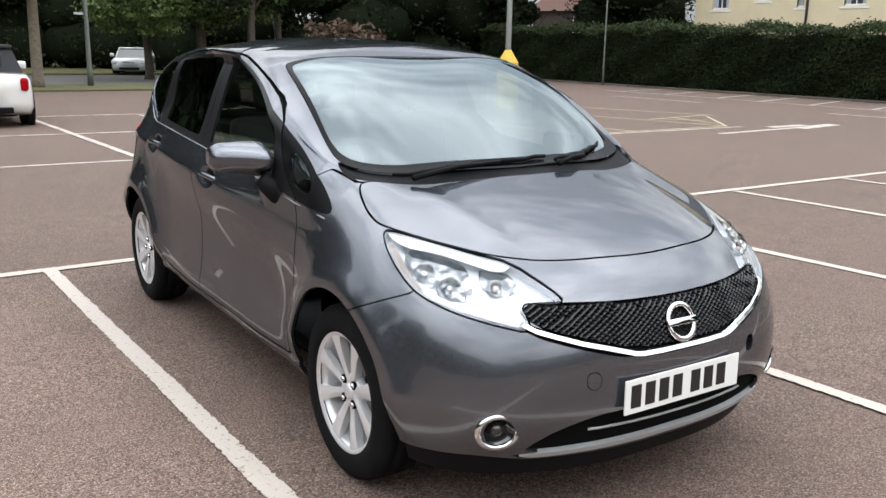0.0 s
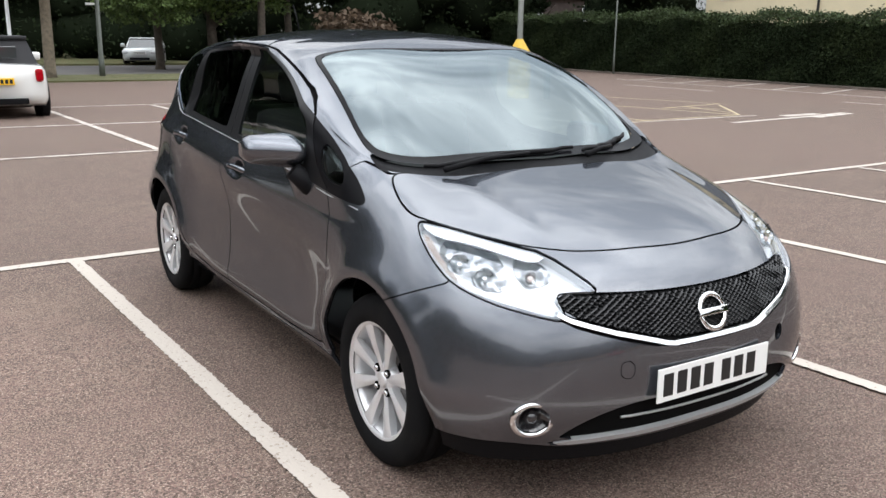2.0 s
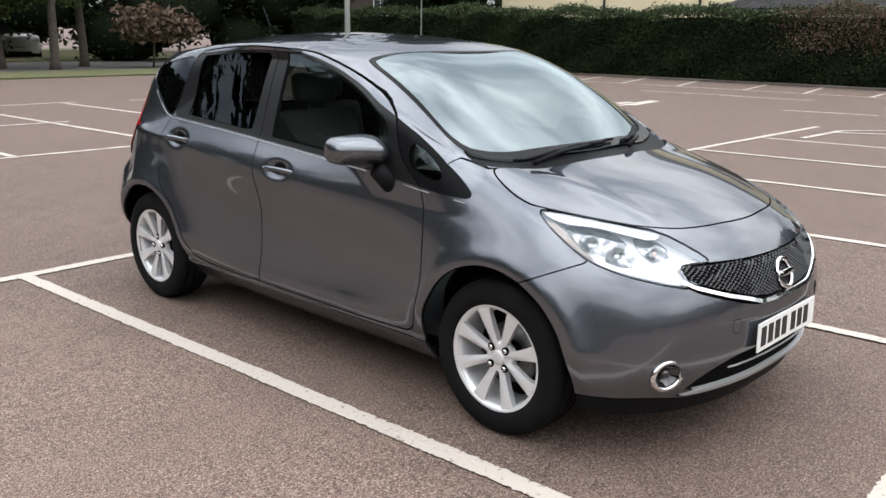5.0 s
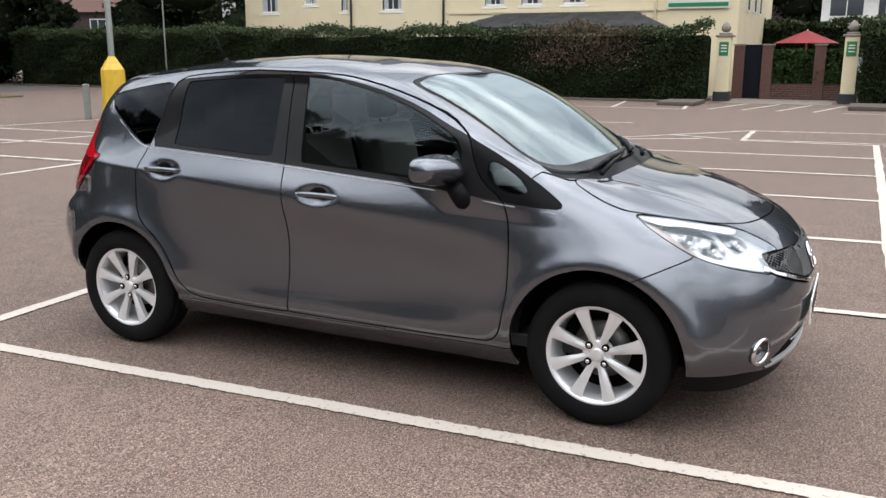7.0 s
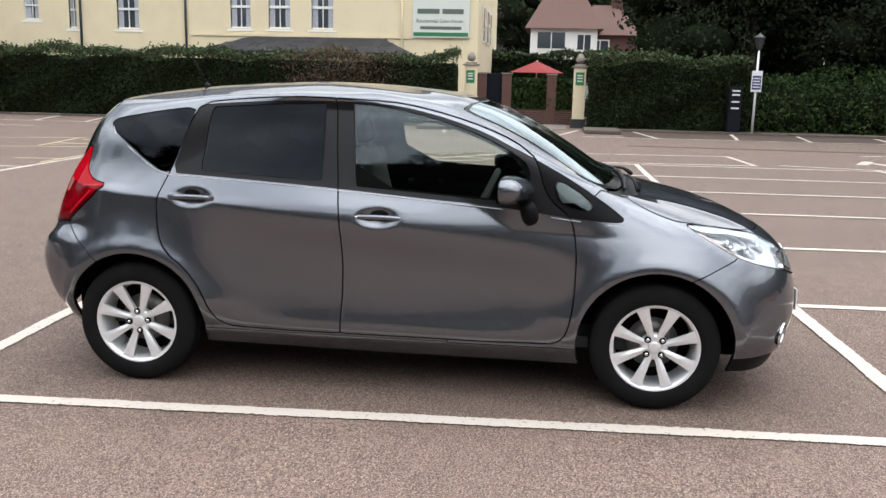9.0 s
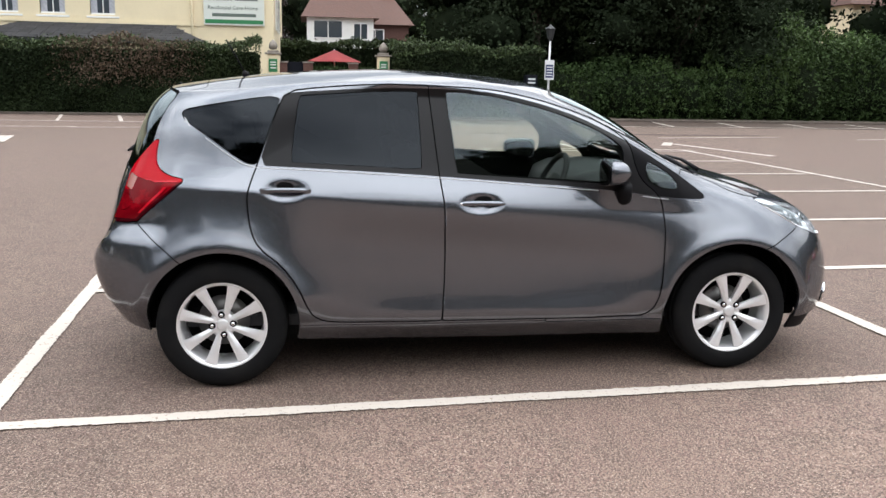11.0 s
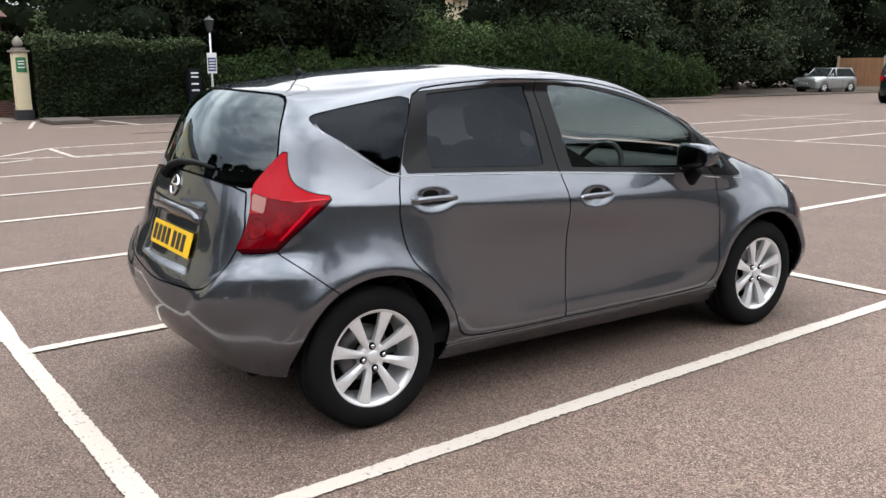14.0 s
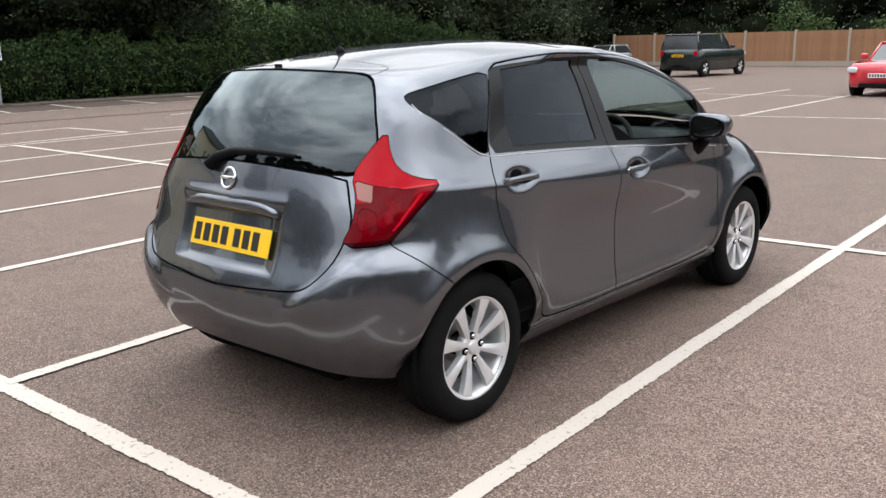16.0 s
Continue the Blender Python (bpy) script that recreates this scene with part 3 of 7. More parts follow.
# soft ribs on the bonnet
press += 0.005 * np.exp(-((Y - 0.42 - 0.12 * (1.9 - X)) / 0.045) ** 2) * ease((X - 1.2) / 0.15) * ease((1.85 - X) / 0.2) * (Z > 0.8)
g_n = grid_normals(skin)
if (g_n[..., 1] * skin[..., 1]).mean() < 0:
    g_n = -g_n
skin = skin + press[..., None] * g_n
skin[:, [0, -1], 1] = 0
skin[-1, :, 1] = 0
g_n = grid_normals(skin)
if (g_n[..., 1] * skin[..., 1]).mean() < 0:
    g_n = -g_n
g_n[-1] = (0, 0, 1)
rows_, cols_ = skin.shape[:2]
ii = (np.arange(rows_ - 1)[:, None] * cols_ + np.arange(cols_ - 1)).reshape(-1)
tri = np.concatenate([np.stack([ii, ii + 1, ii + cols_], 1), np.stack([ii + 1, ii + cols_ + 1, ii + cols_], 1)])
V0, N0 = skin.reshape(-1, 3), g_n.reshape(-1, 3)
f_n = np.cross(V0[tri[:, 1]] - V0[tri[:, 0]], V0[tri[:, 2]] - V0[tri[:, 0]])
if (f_n * N0[tri[:, 0]]).sum(1).mean() < 0:
    tri = tri[:, ::-1]
rest = (V0, N0, tri)

HATCH = pose(2.185, 3.88, 0, 0, 0, -90)
car = empty("hatchback", HATCH, "gunmetal grey metallic five-door hatchback parked between white lines", "car")

# ---- materials of the car ----
def glass(name, tint, sheen, rough=0.0, cast=(0.84, 0.96, 1.0)):
    """A thin pane: clear tint below, above it a mirror sheen that grows towards grazing angles."""
    m = bpy.data.materials.new(name)
    m.use_nodes = True
    n, k = m.node_tree.nodes, m.node_tree.links
    n.remove(n["Principled BSDF"])
    clear, gloss, mix = n.new("ShaderNodeBsdfTransparent"), n.new("ShaderNodeBsdfGlossy"), n.new("ShaderNodeMixShader")
    clear.inputs["Color"].default_value = (*tint, 1)
    gloss.inputs["Roughness"].default_value = rough
    gloss.inputs["Color"].default_value = (*cast, 1)
    edge, power, scale = n.new("ShaderNodeLayerWeight"), n.new("ShaderNodeMath"), n.new("ShaderNodeMath")
    edge.inputs["Blend"].default_value = 0.5
    power.operation, scale.operation = "POWER", "MULTIPLY_ADD"
    power.inputs[1].default_value = 4.6
    scale.inputs[1].default_value, scale.inputs[2].default_value = 1 - sheen, sheen
    k.new(edge.outputs["Facing"], power.inputs[0])
    k.new(power.outputs[0], scale.inputs[0])
    k.new(scale.outputs[0], mix.inputs["Fac"])
    k.new(clear.outputs[0], mix.inputs[1])
    k.new(gloss.outputs[0], mix.inputs[2])
    k.new(mix.outputs[0], n["Material Output"].inputs["Surface"])
    return m


M_SCREEN = glass("windscreen_glass", (0.22, 0.29, 0.275), 0.185, 0.06)
M_CLEAR = glass("green_tinted_glass", (0.91, 0.98, 0.93), 0.075)
M_PRIVACY = glass("privacy_glass", (0.06, 0.066, 0.08), 0.020, cast=(0.80, 0.89, 1.0))
M_BACKLIGHT = glass("back_window_glass", (0.10, 0.105, 0.11), 0.085)
M_LENS = glass("clear_lens", (0.93, 0.94, 0.95), 0.05)
M_RED = mat("red_lamp_lens", (0.38, 0.002, 0.009), 0.12, coat=0.20, spec=0.05, spots=((6, 0.45, 0.66, (0.26, 0.002, 0.006), 0.7),))
# gloss along the lamp's crease, put in as a brighter red
M_STREAK = mat("red_lamp_gloss_streak", (0.46, 0.006, 0.016), 0.12, coat=0.4, spec=0.1)
# reflection along the lamp's lower edge, put in as a darker red
M_MAROON = mat("dark_red_lamp_reflection", (0.035, 0.001, 0.003), 0.12, coat=0.16, spec=0.05)
M_REDGLOW = mat("deep_red_lamp_cell", (0.12, 0.001, 0.004), 0.12, coat=0.16, spec=0.05, spots=((7, 0.5, 0.65, (0.36, 0.003, 0.010), 0.7),))
M_CLEARLAMP = mat("pale_reverse_lamp_lens", (0.30, 0.13, 0.11), 0.2, coat=0.25, spec=0.2)
# dark and bright mottling puts the facets' reflections into the colour
M_REFLECT = mat("lamp_reflector", (0.34, 0.35, 0.37), 0.14, metal=0.95, spots=((30, 0.47, 0.53, (0.06, 0.06, 0.066), 0.8), (62, 0.5, 0.56, (0.70, 0.71, 0.73), 0.55)))
M_BEZEL = mat("pale_lamp_bezel", (0.66, 0.67, 0.70), 0.25, metal=0.25, coat=0.3)
M_MARKER = mat("pale_brown_side_marker", (0.27, 0.21, 0.18), 0.2, coat=0.6)
M_RIB = mat("grey_louvre_shadow_gap", (0.20, 0.205, 0.22), 0.3, metal=0.4)
M_AMBER = mat("indicator_lens", (0.66, 0.52, 0.47), 0.2, coat=0.6)
M_TRIM = mat("gloss_black_window_trim", (0.006, 0.006, 0.007), 0.40, spec=0.08)
M_SEAT = mat("dark_grey_seat_cloth", (0.05, 0.05, 0.053), 0.9, bump=((220, 0.001),))
M_DASH = mat("dark_dashboard_plastic", (0.026, 0.026, 0.028), 0.7)
M_LINER = mat("pale_headlining", (0.24, 0.235, 0.22), 0.9)
M_PLATE_W = mat("white_plate", (0.80, 0.80, 0.78), 0.35)
M_PLATE_Y = mat("yellow_plate", (0.86, 0.52, 0.015), 0.35)
M_INK = mat("black_characters", (0.01, 0.01, 0.01), 0.5)
M_FOG = mat("dark_fog_lamp_glass", (0.02, 0.02, 0.022), 0.05, coat=1.0)

# ---- openings: wheel arches first ----
ARCHES = ((1.295, 0.318, 0.374), (-1.295, 0.310, 0.362))
for ax, az, ar in ARCHES:
    _, rest = take(rest, lambda v: np.maximum(np.hypot(v[:, 0] - ax, v[:, 2] - az) - ar, v[:, 1] + 0.45))

fore, aft = (lambda v: v[:, 0] - 1.2), (lambda v: -1.2 - v[:, 0])
mid = lambda v: -v[:, 1] - 0.35
# bonnet, windscreen, scuttle
bonnet, rest = take(rest, zone("top", [(1.262, -.3), (1.262, 0), (1.24, .35), (1.19, .56), (1.128, .662), (1.165, .70), (1.31, .735), (1.41, .731), (1.58, .626), (1.76, .48), (1.838, .315), (1.866, .117), (1.872, 0), (1.872, -.3)], lambda v: v[:, 0] - 1.0), 0.007)
screen, rest = take(rest, zone("top", [(.392, -.3), (.392, 0), (.388, .17), (.375, .36), (.352, .50), (.325, .598), (.36, .622), (.476, .640), (.70, .666), (.88, .688), (.98, .690), (1.045, .655), (1.11, .50), (1.16, .27), (1.175, 0), (1.175, -.3)], lambda v: v[:, 0]), 0.004)
view_zone = zone("top", [(.408, -.3), (.408, 0), (.404, .17), (.391, .355), (.37, .485), (.352, .578), (.38, .604), (.48, .622), (.70, .647), (.86, .667), (.94, .664), (1.0, .63), (1.06, .48), (1.10, .28), (1.115, 0), (1.115, -.3)], lambda v: v[:, 0])
screen, screen_rim = take(screen, view_zone)
cowl, rest = take(rest, zone("top", [(1.17, -.3), (1.17, 0), (1.155, .25), (1.105, .50), (1.04, .655), (.978, .694), (1.05, .705), (1.13, .665), (1.185, .56), (1.235, .35), (1.257, 0), (1.257, -.3)], lambda v: v[:, 0] - 0.9), 0.003)
# lamps
lamp_f_zone = zone("nose", [(.679, .902), (.69, .885), (.722, .857), (.807, .804), (.902, .759), (1.066, .721), (1.24, .693), (1.419, .667), (1.40, .70), (1.362, .738), (1.37, .746), (1.45, .748), (1.548, .744), (1.461, .786), (1.288, .843), (1.12, .862), (.958, .882), (.819, .899), (.70, .908)], fore, 1)
lamp_f, rest = take(rest, lamp_f_zone, 0.006)
lamp_r, rest = take(rest, zone("tail", [(-.940, 1.197), (-.93, 1.115), (-.889, 1.054), (-.786, 1.018), (-.655, 1.003), (-.728, .945), (-.916, .818), (-.946, .794), (-1.21, .785), (-1.132, .875), (-1.113, .963), (-1.135, 1.037), (-1.049, 1.118)], aft, 1), 0.005)
# nose: grille, chrome strip, intake, lip, fog lamp
grille, rest = take(rest, zone("front", [(.535, .747), (.40, .745), (.23, .737), (0, .733), (-.3, .733), (-.3, .590), (0, .590), (.20, .596), (.38, .642), (.52, .686)], fore, 1), 0.003)
strip_v, rest = take(rest, zone("front", [(.545, .70), (.52, .686), (.38, .642), (.20, .596), (0, .590), (-.3, .590), (-.3, .567), (0, .567), (.215, .570), (.40, .617), (.54, .664)], fore, 1), 0.002)
intake, rest = take(rest, zone("front", [(.56, .288), (.50, .345), (.41, .385), (.29, .408), (0, .408), (-.3, .408), (-.3, .296), (0, .296), (.3, .292)], fore, 1), 0.004)
chin, rest = take(rest, zone("front", [(.575, .286), (.3, .292), (0, .296), (-.3, .296), (-.3, .276), (0, .276), (.3, .272), (.56, .268)], fore, 1), 0.003)
valance, rest = take(rest, lambda v: np.where(v[:, 0] > 1.45, v[:, 2] - 0.262 - 0.02 * ease((-v[:, 1] - 0.5) / 0.2), 1.0), 0.003)
tow, rest = take(rest, zone('front', [(.334, .488), (.382, .492), (.382, .546), (.334, .542)], fore, 1), 0.0025)
fog_hole, rest = take(rest, lambda v: np.where(v[:, 0] > 1.5, np.hypot((v[:, 0] + v[:, 1] - 1.305) / 1.35, v[:, 2] - 0.366) - 0.050, 1.0), 0.0)
# side glass and its black surround
quarter, rest = take(rest, zone("side", [(-1.478, 1.295), (-1.47, 1.318), (-1.414, 1.333), (-1.20, 1.372), (-1.012, 1.396), (-1.03, 1.33), (-1.067, 1.235), (-1.122, 1.078), (-1.155, 1.072), (-1.205, 1.094), (-1.346, 1.197), (-1.448, 1.264)], mid, 1), 0.004)
pane_r, rest = take(rest, zone("side", [(-.925, 1.395), (-.94, 1.30), (-.968, 1.088), (-.94, 1.085), (-.60, 1.070), (-.345, 1.056), (-.338, 1.08), (-.349, 1.418), (-.36, 1.424), (-.60, 1.419), (-.90, 1.401)], mid, 1), 0.003)
pane_f, rest = take(rest, zone("side", [(-.212, 1.425), (-.19, 1.25), (-.168, 1.042), (-.15, 1.038), (.20, 1.016), (.54, .990), (.655, .992), (.672, 1.05), (.672, 1.165), (.60, 1.22), (.46, 1.292), (.28, 1.352), (.08, 1.398), (-.05, 1.417), (-.19, 1.428)], mid, 1), 0.003)
pane_t, rest = take(rest, zone("side", [(.80, 1.105), (.87, 1.075), (.935, 1.032), (.975, .985), (.96, .962), (.89, .964), (.82, .99), (.79, 1.04)], mid, 1), 0.003)
surround, rest = take(rest, zone("side", [(-.998, 1.402), (-.93, 1.413), (-.60, 1.436), (-.32, 1.441), (-.05, 1.433), (.10, 1.412), (.28, 1.370), (.46, 1.310), (.60, 1.243), (.69, 1.200), (.745, 1.170), (.83, 1.125), (.97, 1.040), (1.09, .958), (1.13, .924), (1.10, .905), (.86, .928), (.535, .968), (.25, .985), (-.25, 1.024), (-.58, 1.044), (-1.0, 1.064), (-1.118, 1.068), (-1.063, 1.235), (-1.026, 1.33)], mid, 1), 0.0)
# tail: back window, tailgate, spoiler
back_pane, rest = take(rest, zone("front", [(-.3, 1.420), (0, 1.420), (.25, 1.414), (.43, 1.405), (.50, 1.388), (.55, 1.335), (.588, 1.265), (.622, 1.18), (.636, 1.10), (.61, 1.042), (.56, 1.036), (.274, 1.058), (0, 1.066), (-.3, 1.066)], aft, 1), 0.006)
gate, rest = take(rest, zone("front", [(-.3, 1.064), (0, 1.064), (.274, 1.056), (.575, 1.032), (.60, .985), (.645, .87), (.622, .785), (.602, .725), (.552, .66), (.487, .619), (.346, .604), (.088, .589), (0, .586), (-.3, .586)], aft, 1), 0.007)
spoiler, rest = take(rest, zone("top", [(-1.40, -.3), (-1.40, 0), (-1.39, .30), (-1.37, .46), (-1.45, .50), (-1.54, .475), (-1.62, .30), (-1.66, 0), (-1.66, -.3)], lambda v: v[:, 2] - 1.34, 1), 0.005)
# doors: the black surround is cut along the same joints
door_r_zone = zone("side", [(-.296, 1.44), (-.297, 1.454), (-.31, 1.456), (-.533, 1.458), (-.811, 1.438), (-.985, 1.416), (-1.03, 1.33), (-1.067, 1.235), (-1.124, 1.072), (-1.166, .96), (-1.172, .90), (-1.157, .772), (-1.119, .69), (-1.014, .607), (-.935, .494), (-.883, .365), (-.84, .325), (-.78, .310), (-.58, .307), (-.255, .308), (-.236, .309), (-.234, .33), (-.221, .58), (-.232, .863), (-.255, 1.028)], mid, 1)
door_f_zone = zone("side", [(-.28, 1.455), (-.297, 1.454), (-.296, 1.44), (-.255, 1.028), (-.232, .863), (-.221, .58), (-.234, .33), (-.233, .309), (-.21, .308), (.79, .305), (.845, .325), (.879, .376), (.905, .523), (.908, .70), (.904, .786), (.885, .90), (.855, .945), (.775, 1.005), (.738, 1.075), (.72, 1.14), (.705, 1.185), (.68, 1.215), (.594, 1.275), (.45, 1.335), (.281, 1.388), (.10, 1.428), (-.02, 1.444)], mid, 1)
frame_r, surround = take(surround, door_r_zone, 0.006)
frame_f, surround = take(surround, door_f_zone, 0.006)
door_r, rest = take(rest, door_r_zone, 0.007)
door_f, rest = take(rest, door_f_zone, 0.007)
bumper_f, rest = take(rest, zone("side", [(1.30, .58), (1.411, .647), (1.556, .713), (1.655, .757), (1.665, .80), (1.60, .97), (2.4, 1.0), (2.4, .05), (1.30, .05)], lambda v: v[:, 0] - 1.2, 0), 0.005)
bumper_r, rest = take(rest, zone("side", [(-1.38, .54), (-1.481, .619), (-1.676, .780), (-1.70, .82), (-2.3, .83), (-2.3, .05), (-1.38, .05)], lambda v: -1.2 - v[:, 0], 0), 0.005)
fender, rest = take(rest, zone("side", [(.2, .29), (.86, .29), (1.7, .29), (1.7, 1.02), (1.12, 1.02), (1.01, 1.055), (.97, 1.02), (.90, .99), (.2, .97)], lambda v: np.minimum(v[:, 0] - .3, mid(v)), 0), 0.005)
sill, rest = take(rest, zone("side", [(-.97, .296), (1.05, .296), (1.05, .10), (-.97, .10)], mid, 0), 0.003)

# ---- outer panels ----
def pair(name, mesh, material, label="", thick=0.014):
    """The right panel and its mirror image."""
    return panel(name, mesh, material, car, label, thick), panel(name, flip(mesh), material, car, label, thick)


panel("bonnet", both(bonnet), M_PAINT, car, "gunmetal metallic bonnet")


def pane_sheet(mesh, zone_, nx=36, ny=36):
    """A pane as an even curved sheet through the skin, trimmed to its outline."""
    v = mesh[0]
    side = 1.0 if v[:, 1].mean() > 0 else -1.0
    mx, sx, sy = v[:, 0].mean(), np.ptp(v[:, 0]) / 2, np.abs(v[:, 1]).max()
    powers = [(i, j) for i in range(4) for j in (0, 2, 4) if i + j < 6]
    a, b = (v[:, 0] - mx) / sx, v[:, 1] / sy
    c = np.linalg.lstsq(np.stack([a ** i * b ** j for i, j in powers], 1), v[:, 2], rcond=None)[0]
    a, b = (g.reshape(-1) for g in np.meshgrid(np.linspace(-1.1, 1.1, nx), np.linspace(0, 1.05, ny) * side, indexing="ij"))
    z = sum(k * a ** i * b ** j for k, (i, j) in zip(c, powers))
    dx = sum(k * i * a ** max(i - 1, 0) * b ** j for k, (i, j) in zip(c, powers)) / sx
    dy = sum(k * j * a ** i * b ** max(j - 1, 0) for k, (i, j) in zip(c, powers)) / sy
    n = np.stack([-dx, -dy, np.ones_like(z)], 1)
    n /= np.linalg.norm(n, axis=1, keepdims=True)
    q = (np.arange(nx - 1)[:, None] * ny + np.arange(ny - 1)).reshape(-1)
    t = np.concatenate([np.stack([q, q + ny, q + 1], 1), np.stack([q + 1, q + ny, q + ny + 1], 1)])
    if side < 0:
        t = t[:, ::-1]
    return take((np.stack([a * sx + mx, b * sy, z], 1), n, t), zone_)[0]


panel("windscreen", both(pane_sheet(screen, view_zone)), M_SCREEN, car, "curved windscreen reflecting the clouds", 0).visible_shadow = False
panel("screen_border", both(screen_rim), M_GLOSS, car, "black border of the windscreen", 0)
panel("scuttle_panel", both(sink(cowl, 0.012)), M_BLACK, car, "black plastic scuttle panel")
body = panel("body_shell", both(rest), M_PAINT, car, "gunmetal metallic roof, pillars and rear quarters")
pair("front_wing", fender, M_PAINT)
pair("sill", sill, M_PAINT)
front_bumper = panel("front_bumper", both(bumper_f), M_PAINT, car)
panel("front_valance", both(sink(valance, 0.012)), M_BLACK, car, "black plastic valance below the bumper")
rear_bumper = panel("rear_bumper", both(bumper_r), M_PAINT, car)
doors = {}
for side_name, turn_over in (("right", False), ("left", True)):
    f = flip if turn_over else (lambda m: m)
    for kind, shell, frame_, pane, tint in (("front", door_f, frame_f, pane_f, M_CLEAR), ("rear", door_r, frame_r, pane_r, M_PRIVACY)):
        d = panel(kind + "_door", f(shell), M_PAINT, car)
        panel("window_surround", f(sink(frame_, 0.003)), M_PILLAR, d, "satin black window surround")
        p = panel("door_window", f(glaze(sink(pane, 0.007))), tint, d, "dark privacy glass" if kind == "rear" else "lightly tinted glass", 0)
        p.visible_shadow = False
        doors[kind, side_name] = d
    panel("quarter_window", f(glaze(sink(quarter, 0.003))), M_PRIVACY, car, "dark fixed quarter window", 0).visible_shadow = False
    panel("quarter_light", f(sink(pane_t, 0.006)), M_CLEAR, car, "small fixed front quarter light", 0).visible_shadow = False
    for end, trim in ((1, "corner_trim"), (-1, "pillar_trim")):
        bit = clip(surround, end * (0.2 - surround[0][:, 0]))
        if len(bit[2]):
            panel(trim, f(sink(bit, 0.003)), M_TRIM, car, "black window trim")
gate_part = panel("tailgate", both(gate), M_PAINT, car)
panel("back_window", fair(both(sink(back_pane, 0.003)), (1, 2), 1), M_BACKLIGHT, gate_part, "dark heated back window", 0).visible_shadow = False
panel("spoiler", both(spoiler), M_PAINT, gate_part, "body-coloured roof spoiler")

# dark shell behind the joints
r_, c_ = np.r_[0:rows_ - 1:2, rows_ - 1], np.r_[0:cols_ - 1:2, cols_ - 1]
V1, N1 = skin[np.ix_(r_, c_)].reshape(-1, 3), g_n[np.ix_(r_, c_)].reshape(-1, 3)
ii = (np.arange(len(r_) - 1)[:, None] * len(c_) + np.arange(len(c_) - 1)).reshape(-1)
tri1 = np.concatenate([np.stack([ii, ii + 1, ii + len(c_)], 1), np.stack([ii + 1, ii + len(c_) + 1, ii + len(c_)], 1)])
if (np.cross(V1[tri1[:, 1]] - V1[tri1[:, 0]], V1[tri1[:, 2]] - V1[tri1[:, 0]]) * N1[tri1[:, 0]]).sum(1).mean() < 0:
    tri1 = tri1[:, ::-1]
inner = (V1, N1, tri1)
for ax, az, ar in ARCHES:
    _, inner = take(inner, lambda v: np.maximum(np.hypot(v[:, 0] - ax, v[:, 2] - az) - ar + 0.004, v[:, 1] + 0.45))
_, inner = take(inner, zone("top", [(.40, -.3), (.40, 0), (.384, .34), (.36, .50), (.34, .585), (.48, .630), (.70, .655), (.86, .676), (.97, .676), (1.04, .635), (1.11, .47), (1.165, 0), (1.165, -.3)], lambda v: v[:, 0], 1))
for outline, view, keep in (
        ([(-1.46, 1.295), (-1.41, 1.322), (-1.03, 1.385), (-1.12, 1.09), (-1.205, 1.105), (-1.346, 1.207)], "side", mid),
        ([(-.92, 1.385), (-.955, 1.098), (-.35, 1.065), (-.358, 1.414)], "side", mid),
        ([(-.20, 1.415), (-.16, 1.05), (.54, 1.0), (.66, 1.0), (.66, 1.16), (.46, 1.282), (.08, 1.388)], "side", mid),
        ([(.80, 1.10), (.82, 1.0), (.89, .97), (.96, .967), (.97, .985), (.93, 1.03), (.86, 1.075)], "side", mid),
        ([(-.3, 1.41), (0, 1.41), (.42, 1.388), (.57, 1.27), (.60, 1.12), (.57, 1.05), (0, 1.076), (-.3, 1.076)], "front", aft)):
    _, inner = take(inner, zone(view, outline, keep, 1))
for hollow in (lamp_f_zone, lambda v: np.where(v[:, 0] > 1.5, np.hypot((v[:, 0] + v[:, 1] - 1.305) / 1.35, v[:, 2] - 0.366) - 0.056, 1.0)):
    _, inner = take(inner, hollow, -0.004)
panel("inner_shell", both(sink(inner, 0.016)), M_GAP, car, "dark inner body shell", 0)


# ---- lamps, grille and trim of the hatchback ----
def on_skin(view, a, b, keep):
    """The place and normal of the right half's skin nearest to (a, b) in that view."""
    d = VIEWS[view](V0) - np.array((a, b))
    i = np.where(keep(V0), (d ** 2).sum(1), 1e9).argmin()
    return Vector(V0[i]), Vector(N0[i])


front_of = lambda v: v[:, 0] > 1.2
back_of = lambda v: v[:, 0] < -1.2
flank = lambda v: v[:, 1] < -0.4


def aim(p, n, up=(0, 0, 1)):
    """A pose at p whose x axis points along n."""
    x = Vector(n).normalized()
    y = Vector(up).cross(x).normalized()
    m = Matrix((x, y, x.cross(y))).transposed().to_4x4()
    m.translation = p
    return m


def torus(bm, m, major, minor, sides=36, ring_sides=10, squash=1.0):
    rows = []
    for i in range(sides):
        a = 2 * math.pi * i / sides
        c = Vector((0, math.cos(a), math.sin(a)))
        rows.append([bm.verts.new(m @ (c * (major + minor * math.cos(b)) + Vector((minor * squash * math.sin(b), 0, 0)))) for b in [2 * math.pi * k / ring_sides for k in range(ring_sides)]])
    for i in range(sides):
        p, q = rows[i], rows[(i + 1) % sides]
        for k in range(ring_sides):
            bm.faces.new((p[k], q[k], q[(k + 1) % ring_sides], p[(k + 1) % ring_sides]))


def mirror_y(m):
    return Matrix.Diagonal((1, -1, 1, 1)) @ m


